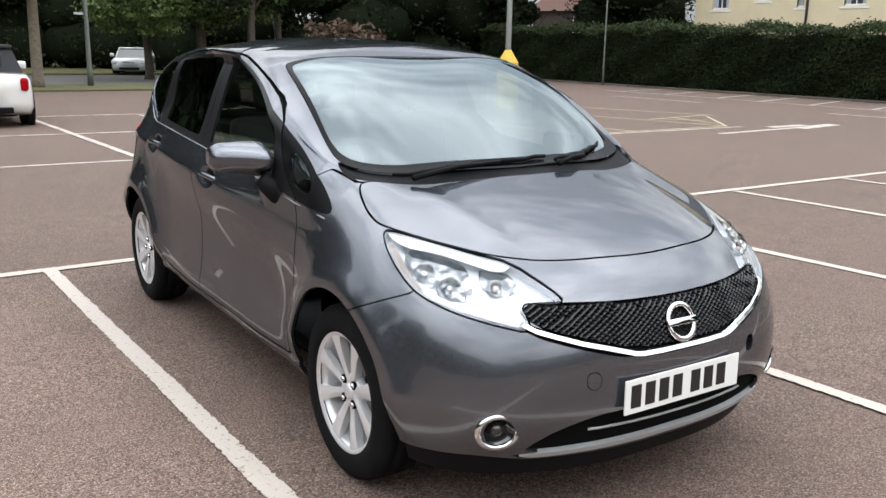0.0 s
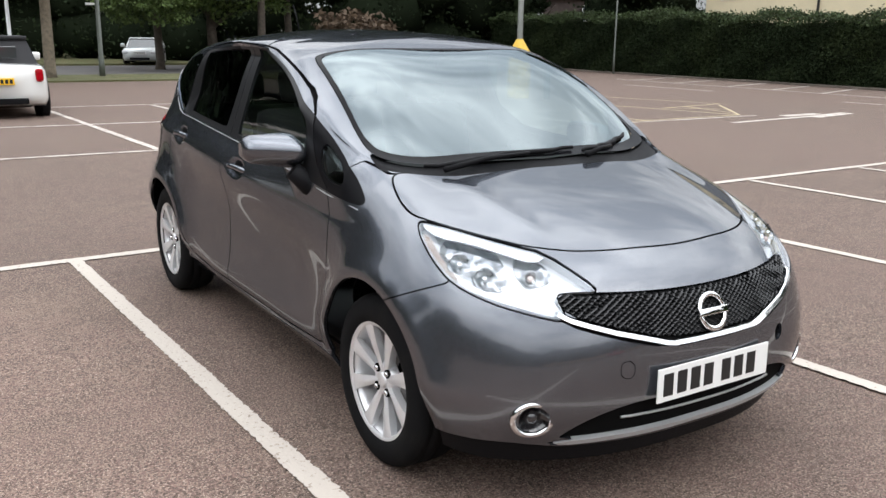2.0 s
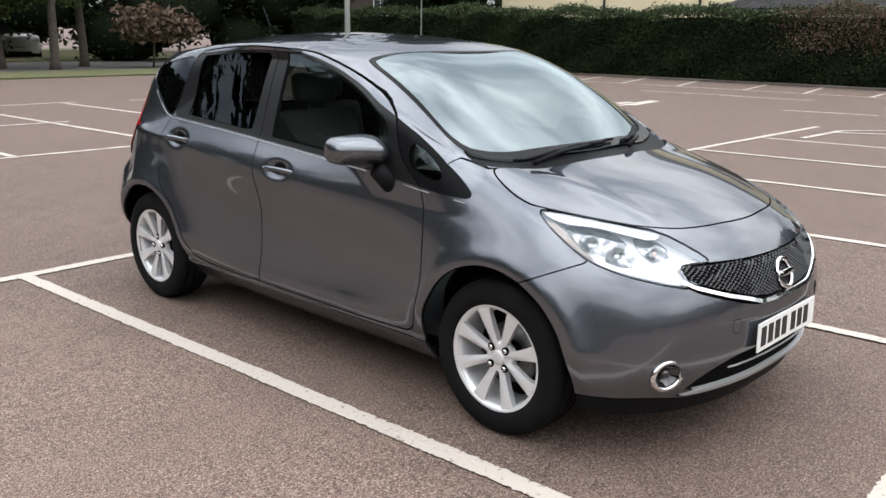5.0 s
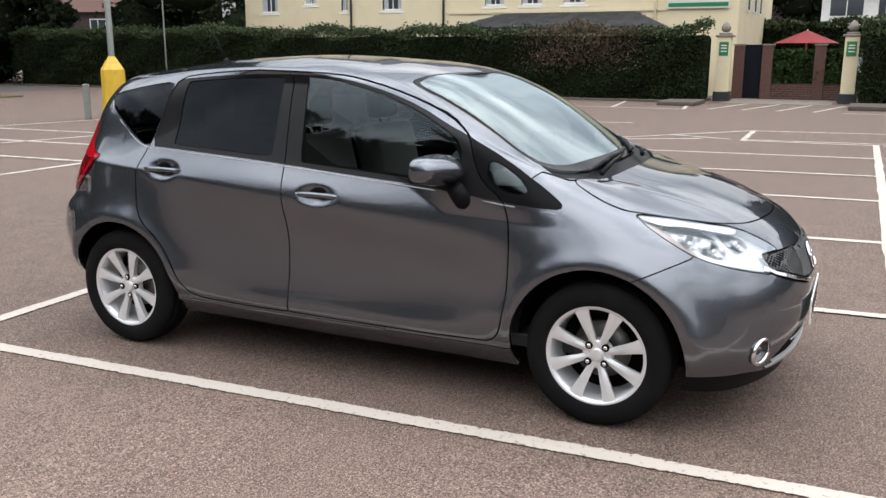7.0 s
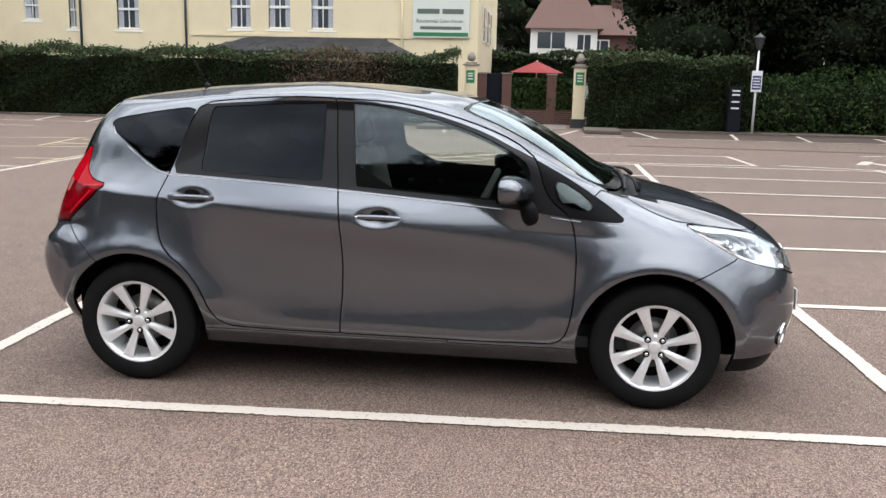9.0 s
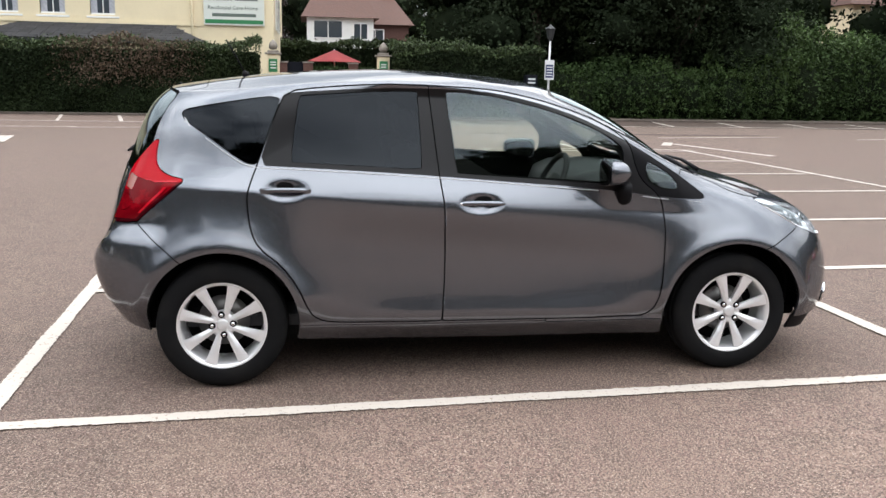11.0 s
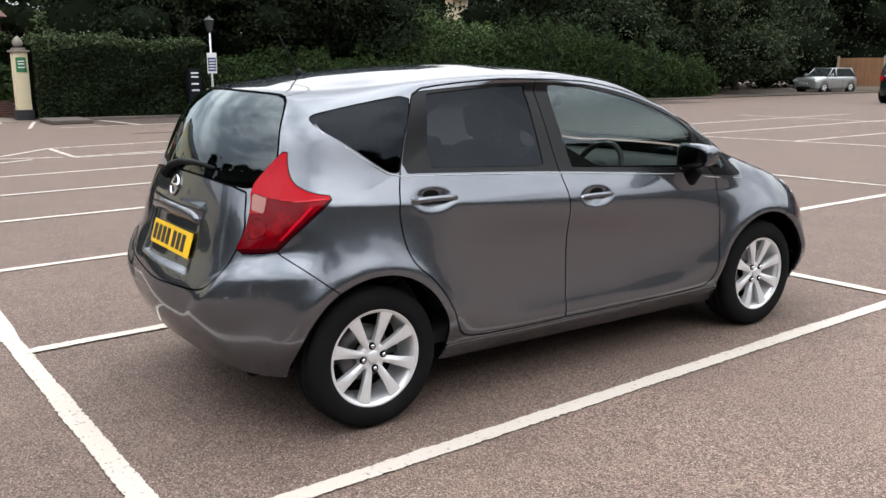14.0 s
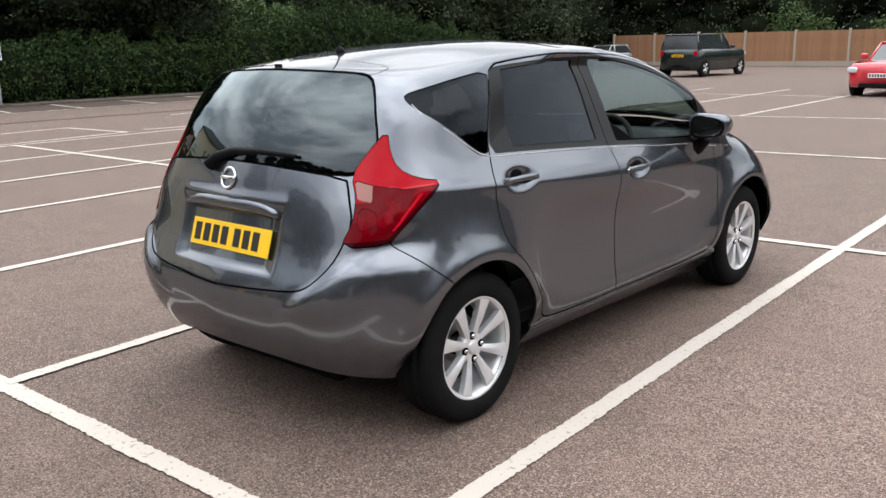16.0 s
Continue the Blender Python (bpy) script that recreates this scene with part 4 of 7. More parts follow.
cell_zone = zone("nose", [(.80, .842), (.845, .80), (.95, .757), (1.10, .735), (1.15, .75), (1.12, .80), (1.06, .832), (.93, .858), (.84, .866)], fore, 1)
turn_zone = zone("nose", [(1.15, .80), (1.19, .765), (1.27, .752), (1.335, .765), (1.31, .795), (1.22, .822), (1.15, .828)], fore, 1)
brow_zone = zone("nose", [(.70, .893), (.79, .868), (.94, .860), (1.09, .839), (1.25, .815), (1.30, .835), (1.12, .857), (.958, .877), (.819, .894), (.71, .903)], fore, 1)
wing_piece = zone("nose", [(1.16, .752), (1.24, .742), (1.32, .742), (1.38, .70), (1.415, .670), (1.24, .697), (1.066, .725), (.95, .748), (.87, .782), (.90, .784), (1.0, .752), (1.10, .735)], fore, 1)
marker_zone = zone("nose", [(.712, .874), (.735, .853), (.812, .807), (.90, .767), (.945, .757), (.90, .784), (.835, .815), (.785, .848), (.75, .868)], fore, 1)
# dark crescent laid along the main reflector's outer edge
dark_zone = zone("nose", [(.805, .846), (.815, .818), (.85, .793), (.90, .772), (.915, .776), (.87, .80), (.842, .822), (.832, .848)], fore, 1)
# flat grey strips: shadow gaps between louvres put in as colour
rib_zones = [zone("nose", [(.728 + .010 * k, .890 - .008 * k), (.80 + .006 * k, .862 - .012 * k), (.806 + .006 * k, .8655 - .012 * k), (.733 + .010 * k, .8935 - .008 * k)], fore, 0) for k in range(3)]
for over in (False, True):
    f = flip if over else (lambda m: m)
    back = lip(sink(lamp_f, 0.034), -0.032)
    back[1][len(lamp_f[1]):] *= -1
    lamp = mesh_from("headlamp", *[f(back)[i] for i in (0, 2)], M_BEZEL, car, "pale silver headlamp housing", f(back)[1])
    cell, _ = take(sink(lamp_f, 0.030), lambda v: cell_zone(v))
    turn, _ = take(sink(lamp_f, 0.030), lambda v: turn_zone(v))
    for nm, z_, m_, lb in (("main_reflector", cell, M_REFLECT, "mirror reflector with facet glints as mottled colour"), ("indicator", turn, M_REFLECT, "silver indicator cell"), ("lower_bezel", take(sink(lamp_f, 0.016), wing_piece)[0], M_BEZEL, "white lower trim"), ("brow", take(sink(lamp_f, 0.007), brow_zone)[0], M_BEZEL, "white trim along the lamp's upper edge"),
                           ("side_marker", take(sink(lamp_f, 0.012), marker_zone)[0], M_MARKER, "pale brown side marker"), ("shield", take(sink(lamp_f, 0.024), dark_zone)[0], M_FOG, "dark edge of the main reflector"),
                           *[("louvre", take(sink(lamp_f, 0.028), z_)[0], M_RIB, "") for z_ in rib_zones]):
        q = f(lip(z_, 0.004))
        mesh_from(nm, q[0], q[2], m_, lamp, lb, q[1])
    for qx, qz, r in ((0.905, 0.815, 0.034), (1.04, 0.788, 0.034), (1.235, 0.79, 0.022)):
        p, n = on_skin("nose", qx, qz, front_of)
        m = aim(p - n * 0.030, (n + Vector((0.9, 0, 0))).normalized())
        bm = bmesh.new()
        add_lathe(bm, [(-0.002, 0.004), (0.0, 0.012), (0.006, r * 0.75), (0.016, r), (0.017, r + 0.004), (0.004, r + 0.006)], mirror_y(m) if over else m, 24)
        part("lamp_bowl", bm, M_REFLECT, lamp, "mirror lamp bowl")
        bm = bmesh.new()
        bmesh.ops.create_icosphere(bm, subdivisions=2, radius=0.011, matrix=(mirror_y(m) if over else m) @ Matrix.Translation((0.008, 0, 0)))
        part("bulb", bm, M_CHROME if r > 0.03 else M_AMBER, lamp)
    q = f(lamp_f)
    lens = mesh_from("lens", q[0], q[2], M_LENS, lamp, "clear headlamp lens", q[1])
    lens.visible_shadow = False
    # rear lamp
    pale_zone = zone("tail", [(-1.118, 1.022), (-1.07, 1.012), (-1.025, 1.003), (-1.03, .942), (-1.07, .948), (-1.108, .955)], aft, 0)
    rim_line = zone("tail", [(-.60, 1.003), (-.676, .998), (-.745, .952), (-.918, .838), (-.955, .812), (-1.25, .802), (-1.25, .75), (-.60, .75)], aft, 0)
    lower_zone = zone("tail", [(-1.025, 1.003), (-.86, .985), (-.60, .992), (-.60, .70), (-1.3, .70), (-1.3, .945), (-1.03, .942)], aft, 0)
    low_zone = zone("tail", [(-1.10, .925), (-1.045, .922), (-1.005, .90), (-1.01, .862), (-1.06, .846), (-1.12, .846)], aft, 1)
    pale, red = take(lamp_r, pale_zone, 0.002)
    rim, red = take(red, rim_line)
    lower, red = take(red, lower_zone)
    fog_cell, lower = take(lower, low_zone, 0.002)
    q = f(lip(sink(red, -0.004), 0.02))
    tail_lamp = mesh_from("tail_lamp", q[0], q[2], M_RED, car, "red boomerang-shaped rear lamp", q[1])
    q = f(lip(sink(pale, -0.002), 0.02))
    mesh_from("reverse_lamp", q[0], q[2], M_CLEARLAMP, tail_lamp, "pale reverse lamp", q[1])
    # edge band and streaks are painted reflection and gloss, not lamp parts
    for nm, z_, rise, m_, lb in (("brake_lamp", lower, 0.003, M_REDGLOW, "deep red brake lamp"), ("fog_cell", fog_cell, 0.003, M_REDGLOW, "deep red fog lamp cell"), ("rim", rim, 0.0035, M_MAROON, "dark red edge band, a reflection put in as colour"),
                                 ("gloss_streak", take(lamp_r, zone("tail", [(-1.0, 1.0035), (-.86, .991), (-.70, .996), (-.70, .990), (-.86, .983), (-1.0, .9985)], aft, 0))[0], 0.0055, M_STREAK, "bright red streak, gloss on the lens put in as colour"),
                                 ("gloss_streak", take(lamp_r, zone("tail", [(-.775, .972), (-.76, .965), (-.93, .832), (-.947, .832)], aft, 0))[0], 0.0055, M_STREAK, "bright red streak, gloss on the lens put in as colour")):
        q = f(lip(sink(z_, -rise), 0.02 if rise < 0.005 else 0.002))
        mesh_from(nm, q[0], q[2], m_, tail_lamp, lb, q[1])
    q = f(sink(lamp_r, 0.018))
    mesh_from("lamp_backing", q[0], q[2], M_GAP, tail_lamp, "", q[1])
    # fog lamp
    p, n = on_skin("nose", 1.305, 0.366, front_of)
    n = (n + Vector((0.35, 0, 0.05))).normalized()
    m = aim(p - n * 0.004, n)
    m = mirror_y(m) if over else m
    bm = bmesh.new()
    torus(bm, m @ Matrix.Diagonal((1, 1.18, 1, 1)), 0.053, 0.0085, 40, 10)
    fog = part("fog_lamp", bm, M_CHROME, front_bumper, "round fog lamp with a chrome ring")
    bm = bmesh.new()
    add_lathe(bm, [(-0.04, 0.001), (-0.036, 0.022), (-0.02, 0.040), (0.0, 0.052)], m @ Matrix.Diagonal((1, 1.18, 1, 1)), 28)
    part("fog_bowl", bm, M_FOG, fog, "dark fog lamp bowl")
    bm = bmesh.new()
    bmesh.ops.create_icosphere(bm, subdivisions=2, radius=0.024, matrix=m @ Matrix.Translation((-0.022, 0, 0)))
    part("fog_lens", bm, M_FOG, fog, "dark glass lens")
    q = f(tow)
    if not over:
        panel("towing_eye_cover", q, M_PAINT, front_bumper)

q = both(sink(grille, 0.03))
grille_part = mesh_from("grille", q[0], q[2], M_GLOSS, front_bumper, "black honeycomb grille", q[1])
g_poly = chaikin([(.535, .747), (.40, .745), (.23, .737), (0, .733), (-.23, .737), (-.40, .745), (-.535, .747), (-.52, .686), (-.38, .642), (-.20, .596), (0, .590), (.20, .596), (.38, .642), (.52, .686)], 1)
bm = bmesh.new()
for direction in (-1, 1):
    for i in range(-46, 47):
        last = None
        for j in range(0, 90):
            z = 0.575 + j * 0.002
            y = i * 0.0265 + direction * (z - 0.66) * 1.75
            ok = signed(g_poly, np.array([(y, z)]))[0] < -0.003
            if not ok or j % 4:
                if not ok:
                    last = None
                if not (ok and last is None):
                    continue
            p, n = on_skin("front", abs(y), z, front_of)
            c = Vector((p.x - 0.006, y, z))
            across = Vector((0, 0.0021, -0.0012 * direction))
            now = [bm.verts.new(c + across), bm.verts.new(c + Vector((0.005, 0, 0))), bm.verts.new(c - across), bm.verts.new(c - across - Vector((0.018, 0, 0))), bm.verts.new(c + across - Vector((0.018, 0, 0)))]
            if last:
                for k in range(5):
                    bm.faces.new((last[k], last[(k + 1) % 5], now[(k + 1) % 5], now[k]))
            last = now
part("honeycomb", bm, M_MESH, grille_part, smooth=False)
q = both(sink(strip_v, 0.01))
mesh_from("strip_channel", q[0], q[2], M_GAP, grille_part, "", q[1])
bm = bmesh.new()
half = [(0.0, .581), (.10, .581), (.185, .582), (.215, .587), (.26, .600), (.32, .616), (.39, .634), (.46, .656), (.515, .674), (.545, .692)]
line_ = [(-a, b) for a, b in half[:0:-1]] + half
rows = []
for k, (y, z) in enumerate(line_):
    p, n = on_skin("front", abs(y), z, front_of)
    (ya, za), (yb, zb) = line_[max(k - 1, 0)], line_[min(k + 1, len(line_) - 1)]
    up = Vector((0, -(zb - za), yb - ya)).normalized()
    if up.z < 0:
        up = -up
    c = Vector((p.x, y, z))
    half_w = 0.0082
    rows.append([bm.verts.new(c + up * a * half_w + Vector((b, 0, 0))) for a, b in ((1.0, -0.012), (1.0, -0.003), (0.8, 0.003), (-0.75, 0.010), (-1.0, 0.008), (-1.0, -0.012))])
for a, b in zip(rows, rows[1:]):
    for k in range(6):
        bm.faces.new((a[k], a[(k + 1) % 6], b[(k + 1) % 6], b[k]))
bm.faces.new(rows[0]), bm.faces.new(rows[-1][::-1])
bmesh.ops.recalc_face_normals(bm, faces=bm.faces[:])
part("chrome_strip", bm, M_BRIGHT, front_bumper, "bright chrome strip below the grille", smooth=False)
M_CHIN = mat("satin_pale_grey", (0.42, 0.425, 0.43), 0.38, metal=0.4)
q = both(sink(intake, 0.05))
intake_part = mesh_from("lower_intake", q[0], q[2], M_GAP, front_bumper, "black lower air intake", q[1])
for z, inset in ((0.350, 0.012),):
    bm = bmesh.new()
    pts = []
    for k in range(-20, 21):
        y = k * 0.0225 * (1.0 if z < 0.35 else 0.78)
        p, n = on_skin("front", abs(y), z, front_of)
        pts.append((p.x - inset, y, z))
    add_tube(bm, pts, 0.0045, 6)
    part("intake_bar", bm, M_CHIN, intake_part, "thin satin bar")
# lower lip is coloured paler than the bumper around it
panel("chin_strip", both(sink(chin, -0.003)), M_CHIN, front_bumper, "satin grey lower lip", 0.02)


# badges: a ring with a bar
def badge(p, n, r, parent):
    m = aim(p, n)
    bm = bmesh.new()
    torus(bm, m, r, r * 0.17, 36, 8, 0.8)
    add_box(bm, (-0.002, -r * 1.16, -r * 0.2), (r * 0.17, r * 1.16, r * 0.2), 0.003, m)
    return part("badge", bm, M_CHROME, parent, "round chrome badge")


p, n = on_skin("front", 0.0, 0.655, front_of)
badge(Vector((p.x + 0.004, -0.01, 0.655)), n, 0.056, grille_part)
p, n = on_skin("front", 0.0, 0.995, back_of)
badge(Vector((p.x - 0.004, 0.02, 0.995)), n, 0.042, gate_part)


# number plates with plain bars in place of the characters
def plate(p, n, paint, parent, label):
    m = aim(p, n)
    bm = bmesh.new()
    add_box(bm, (0, -0.26, -0.0555), (0.006, 0.26, 0.0555), 0.002, m)
    ob = part("number_plate", bm, paint, parent, label, smooth=False)
    at = -0.215
    for k in range(7):
        bm = bmesh.new()
        add_box(bm, (0.0055, at - 0.021, -0.037), (0.0075, at + 0.021, 0.037), 0.0, m)
        part("character_bar", bm, M_INK, ob, smooth=False)
        at += 0.061 if k != 3 else 0.083
    return ob


p, n = on_skin("front", 0.0, 0.456, front_of)
plate(Vector((p.x + 0.006, -0.008, 0.456)), Vector((1, 0, 0.02)), M_PLATE_W, front_bumper, "white front number plate with black bars")
p, n = on_skin("front", 0.0, 0.765, back_of)
plate(Vector((p.x - 0.006, -0.03, 0.765)), Vector((n.x, 0, n.z)), M_PLATE_Y, gate_part, "yellow rear number plate with black bars")
bm = bmesh.new()
rows = []
for k in range(-12, 13):
    y = k * 0.0245
    p, n = on_skin("front", abs(y), 0.90, back_of)
    tall = 0.029 * (1 - 0.35 * (abs(k) / 12) ** 6)
    rows.append([bm.verts.new((p.x + dx, y, 0.893 - 0.02 * (abs(k) / 12) ** 4 + u * tall)) for dx, u in ((0.02, 1.0), (-0.006, 1.0), (-0.016, 0.75), (-0.019, 0.1), (-0.008, -0.8), (0.02, -1.0))])
for p, q in zip(rows, rows[1:]):
    for k in range(5):
        bm.faces.new((p[k], p[k + 1], q[k + 1], q[k]))
bm.faces.new(rows[0]), bm.faces.new(rows[-1][::-1])
bmesh.ops.recalc_face_normals(bm, faces=bm.faces[:])
part("handle_bar", bm, M_PAINT, gate_part, "body-coloured grip above the plate")

# ---- wheels ----
tyre_bm = [(.078, .203), (.096, .216), (.102, .235), (.103, .255), (.098, .283), (.088, .300), (.072, .3085), (.05, .3115), (.048, .306), (.040, .306), (.038, .312), (.0, .3125), (-.002, .307), (-.010, .307), (-.012, .3125), (-.05, .3115), (-.072, .3085), (-.09, .298), (-.102, .26), (-.096, .216), (-.08, .20)]
rim_profile = [(.084, .198), (.090, .206), (.0935, .2135), (.0905, .2165), (.083, .2160), (.080, .206), (.074, .199), (.055, .193), (.02, .189), (-.07, .186)]


def wheel(x, s, twist):
    m = pose(x, 0.742 * s, 0.3125 + ground_z(2.185 - 0.742 * s, 3.88 - x), 0, 0, 90 * s)
    bm = bmesh.new()
    add_lathe(bm, [(-.055, .02), (-.055, .185), (-.075, .187)], m, 40)
    w = part("wheel", bm, M_GAP, car, "alloy wheel with a black tyre")
    bm = bmesh.new()
    add_lathe(bm, tyre_bm, m, 72)
    part("tyre", bm, M_RUBBER, w, "black road tyre")
    bm = bmesh.new()
    add_lathe(bm, [(-.02, .05), (-.02, .125), (-.03, .125)], m, 40)
    part("brake_disc", bm, M_DISC, w, "grey steel brake disc")
    bm = bmesh.new()
    add_lathe(bm, rim_profile, m, 72)
    part("rim", bm, M_ALLOY, w, "silver eight-spoke alloy rim")
    for k in range(8):
        a = radians(twist + 90 * (k // 2) + (20 if k % 2 else -20))
        d, side = Vector((0, math.cos(a), math.sin(a))), Vector((0, -math.sin(a), math.cos(a)))
        bm = bmesh.new()
        rows = []
        for r, half, front, ridge in ((.030, .014, .064, .004), (.07, .0150, .068, .006), (.12, .0200, .077, .006), (.165, .0250, .083, .004), (.196, .0305, .086, .002), (.208, .033, .086, .0)):
            lean = 0.006 * (r - .03) / .17 * (1 if k % 2 else -1)
            row = []
            for u, h in ((-1, 0), (-.35, ridge * .8), (.1, ridge), (1, 0)):
                row.append(bm.verts.new(m @ (d * r + side * (u * half + lean) + Vector((front + h, 0, 0)))))
            row.append(bm.verts.new(m @ (d * r + side * (half * .75 + lean) + Vector((front - .030, 0, 0)))))
            row.append(bm.verts.new(m @ (d * r + side * (-half * .75 + lean) + Vector((front - .030, 0, 0)))))
            rows.append(row)
        for p, q in zip(rows, rows[1:]):
            for j in range(6):
                bm.faces.new((p[j], p[(j + 1) % 6], q[(j + 1) % 6], q[j]))
        bmesh.ops.recalc_face_normals(bm, faces=bm.faces[:])
        part("spoke", bm, M_ALLOY, w, smooth=False)
    bm = bmesh.new()
    add_lathe(bm, [(.03, .066), (.060, .064), (.067, .058), (.069, .045), (.066, .034), (.066, .001)], m, 40)
    part("hub", bm, M_ALLOY, w)
    bm = bmesh.new()
    add_lathe(bm, [(.064, .029), (.073, .028), (.076, .022), (.077, .001)], m, 32)
    part("hub_cap", bm, M_ALLOY, w, "round silver centre cap")
    for k in range(4):
        a = radians(twist + 45 + 90 * k)
        c = Vector((0, .050 * math.cos(a), .050 * math.sin(a)))
        # no hole is cut: a black disc gives the bolt recess its shade
        bm = bmesh.new()
        add_lathe(bm, [(.064, .0165), (.0725, .0160), (.0725, .0005)], m @ Matrix.Translation(c), 14)
        part("bolt_socket_shade", bm, M_GAP, w)
        bm = bmesh.new()
        add_lathe(bm, [(.060, .0095), (.077, .0095), (.080, .007), (.080, .0005)], m @ Matrix.Translation(c), 8)
        part("wheel_bolt", bm, M_CHROME, w)


M_DISC = mat("cast_steel", (0.16, 0.155, 0.15), 0.4, metal=0.9)
for x, s, twist in ((1.3, -1, 88), (-1.3, -1, 51), (1.3, 1, 20), (-1.3, 1, 70)):
    wheel(x, s, twist)
for ax, az, ar in ARCHES:
    for s in (-1, 1):
        bm = bmesh.new()
        arc = [radians(a) for a in range(-8, 189, 7)]
        prof = [(0.835, ar + 0.004), (0.80, ar + 0.012), (0.60, ar + 0.012), (0.48, ar + 0.012), (0.46, ar - 0.02), (0.46, 0.03)]
        rows = [[bm.verts.new((ax + r * math.cos(a), s * min(y, 0.69 + 0.13 * max(0.0, math.sin(a))), az + r * math.sin(a))) for y, r in prof] for a in arc]
        for p, q in zip(rows, rows[1:]):
            for k in range(len(prof) - 1):
                bm.faces.new((p[k], p[k + 1], q[k + 1], q[k]))
        part("wheel_arch_liner", bm, M_BLACK, car, "black wheel arch liner")
bm = bmesh.new()
add_box(bm, (-0.93, -0.60, 0.155), (0.93, 0.60, 0.26), 0.02)
add_box(bm, (1.60, -0.50, 0.20), (1.86, 0.50, 0.26), 0.02)
add_box(bm, (-1.76, -0.50, 0.29), (-1.60, 0.50, 0.35), 0.02)
add_box(bm, (-1.7, -0.44, 0.18), (1.7, 0.44, 0.26), 0.02)
part("underbody", bm, M_GAP, car, "dark underbody", smooth=False)

# ---- door mirrors, handles, wipers, aerial ----
for s in (-1, 1):
    bm = bmesh.new()
    add_tube(bm, [(0.66, s * 0.755, 0.925), (0.665, s * 0.82, 0.945), (0.65, s * 0.875, 1.0)], [0.050, 0.040, 0.034], 12)
    arm = part("door_mirror", bm, M_BLACK, car, "black-footed door mirror with a grey cap")
    bm = bmesh.new()
    rows = []
    for t in (0.0, 0.03, 0.1, 0.22, 0.38, 0.55, 0.72, 0.86, 0.95, 1.0):
        yy = 0.832 + 0.208 * t
        shut = math.sqrt(max(0.0, 1 - (max(0, t - 0.86) / 0.16) ** 2)) * (0.75 + 0.25 * min(1, t / 0.1))
        ridge = 1.058 + 0.014 * t
        top_, low_ = 0.068 * (1 - 0.30 * t * t) * shut, 0.066 * (1 - 0.32 * t) * shut
        nose, tail = 0.104 * (1 - 0.62 * t) * (0.6 + 0.4 * shut), 0.052 - 0.004 * t
        row = []
        for u, w in ((1.0, 0.0), (0.86, 0.40), (0.60, 0.74), (0.25, 0.94), (-0.25, 1.0), (-0.8, 0.97), (-1.0, 0.86), (-1.0, 0.3), (-1.0, -0.3), (-1.0, -0.86), (-0.8, -0.97), (-0.2, -1.0), (0.35, -0.88), (0.72, -0.55)):
            row.append(bm.verts.new((0.590 - 0.012 * t + (nose if u > 0 else tail) * u, s * yy, ridge + (top_ if w > 0 else low_) * w)))
        rows.append(row)
    for p, q in zip(rows, rows[1:]):
        for k in range(14):
            bm.faces.new((p[k], p[(k + 1) % 14], q[(k + 1) % 14], q[k]))
    bm.faces.new(rows[0]), bm.faces.new(rows[-1][::-1])
    bmesh.ops.recalc_face_normals(bm, faces=bm.faces[:])
    hard = [e for e in bm.edges if e.calc_face_angle(0) > 0.75 or all(abs(v.co.z - 1.058 - 0.014 * (abs(v.co.y) - 0.832) / 0.208) < 1e-4 for v in e.verts)]
    bmesh.ops.bevel(bm, geom=hard, offset=0.003, segments=2, affect="EDGES")
    part("mirror_cap", bm, M_PAINT, arm, "grey painted mirror housing")
    for nm, grow, x_, material, lb in (("mirror_rim", 1.0, 0.534, M_BLACK, "black mirror rim"), ("mirror_glass", 0.86, 0.530, M_CHROME, "silvered mirror glass")):
        bm = bmesh.new()
        pts = []
        for i in range(28):
            a = 2 * math.pi * i / 28
            c, d_ = math.cos(a), math.sin(a)
            u = math.copysign(abs(c) ** 0.6, c)
            pts.append(bm.verts.new((x_ - 0.010 * (u + 1) / 2, s * (0.935 + 0.092 * grow * u), 1.062 + (0.052 - 0.010 * u) * grow * math.copysign(abs(d_) ** 0.6, d_))))
        bm.faces.new(pts)
        bmesh.ops.solidify(bm, geom=bm.faces[:], thickness=0.006)
        part(nm, bm, material, arm, lb, smooth=False)
    if s < 0:
        arm.matrix_basis = Matrix.Translation((0.012, 0.012, -0.016)) @ pose(0.6, -0.85, 1.0) @ Matrix.Diagonal((1.08, 1.04, 1.08, 1)) @ pose(-0.6, 0.85, -1.0)
    else:
        # this one is folded back against the window
        arm.matrix_basis = pose(0.60, 0.80, -0.03, 0, 0, 78) @ pose(-0.62, -0.86, 0)
    for kind, hx, hz in (("rear", -0.99, 0.955), ("front", -0.052, 0.894)):
        p, n = on_skin("side", hx, hz, flank)
        d = doors[kind, "right" if s < 0 else "left"]
        bm = bmesh.new()
        pts, rad = [], []
        for i in range(15):
            u = -1 + 2 * i / 14
            q, _ = on_skin("side", hx + 0.122 * u, hz - 0.002, flank)
            out = 0.016 - 0.010 * u ** 4
            base = -0.832 + (0.02 if kind == "rear" else 0.0)
            pts.append((hx + 0.122 * u, s * (-base + out), hz + 0.004 * (1 - u * u)))
            rad.append(0.0135 * (1 - 0.35 * abs(u) ** 6))
        add_tube(bm, pts, rad, 12)
        cup, _ = on_skin("side", hx, hz + 0.016, flank)
        h = part("door_handle", bm, M_PAINT, d, "grey bar door handle")
        box("handle_bracket", (hx - 0.118, min(s * 0.80, s * 0.835), hz - 0.013), (hx - 0.075, max(s * 0.80, s * 0.835), hz + 0.013), M_PAINT, h, 0.004)
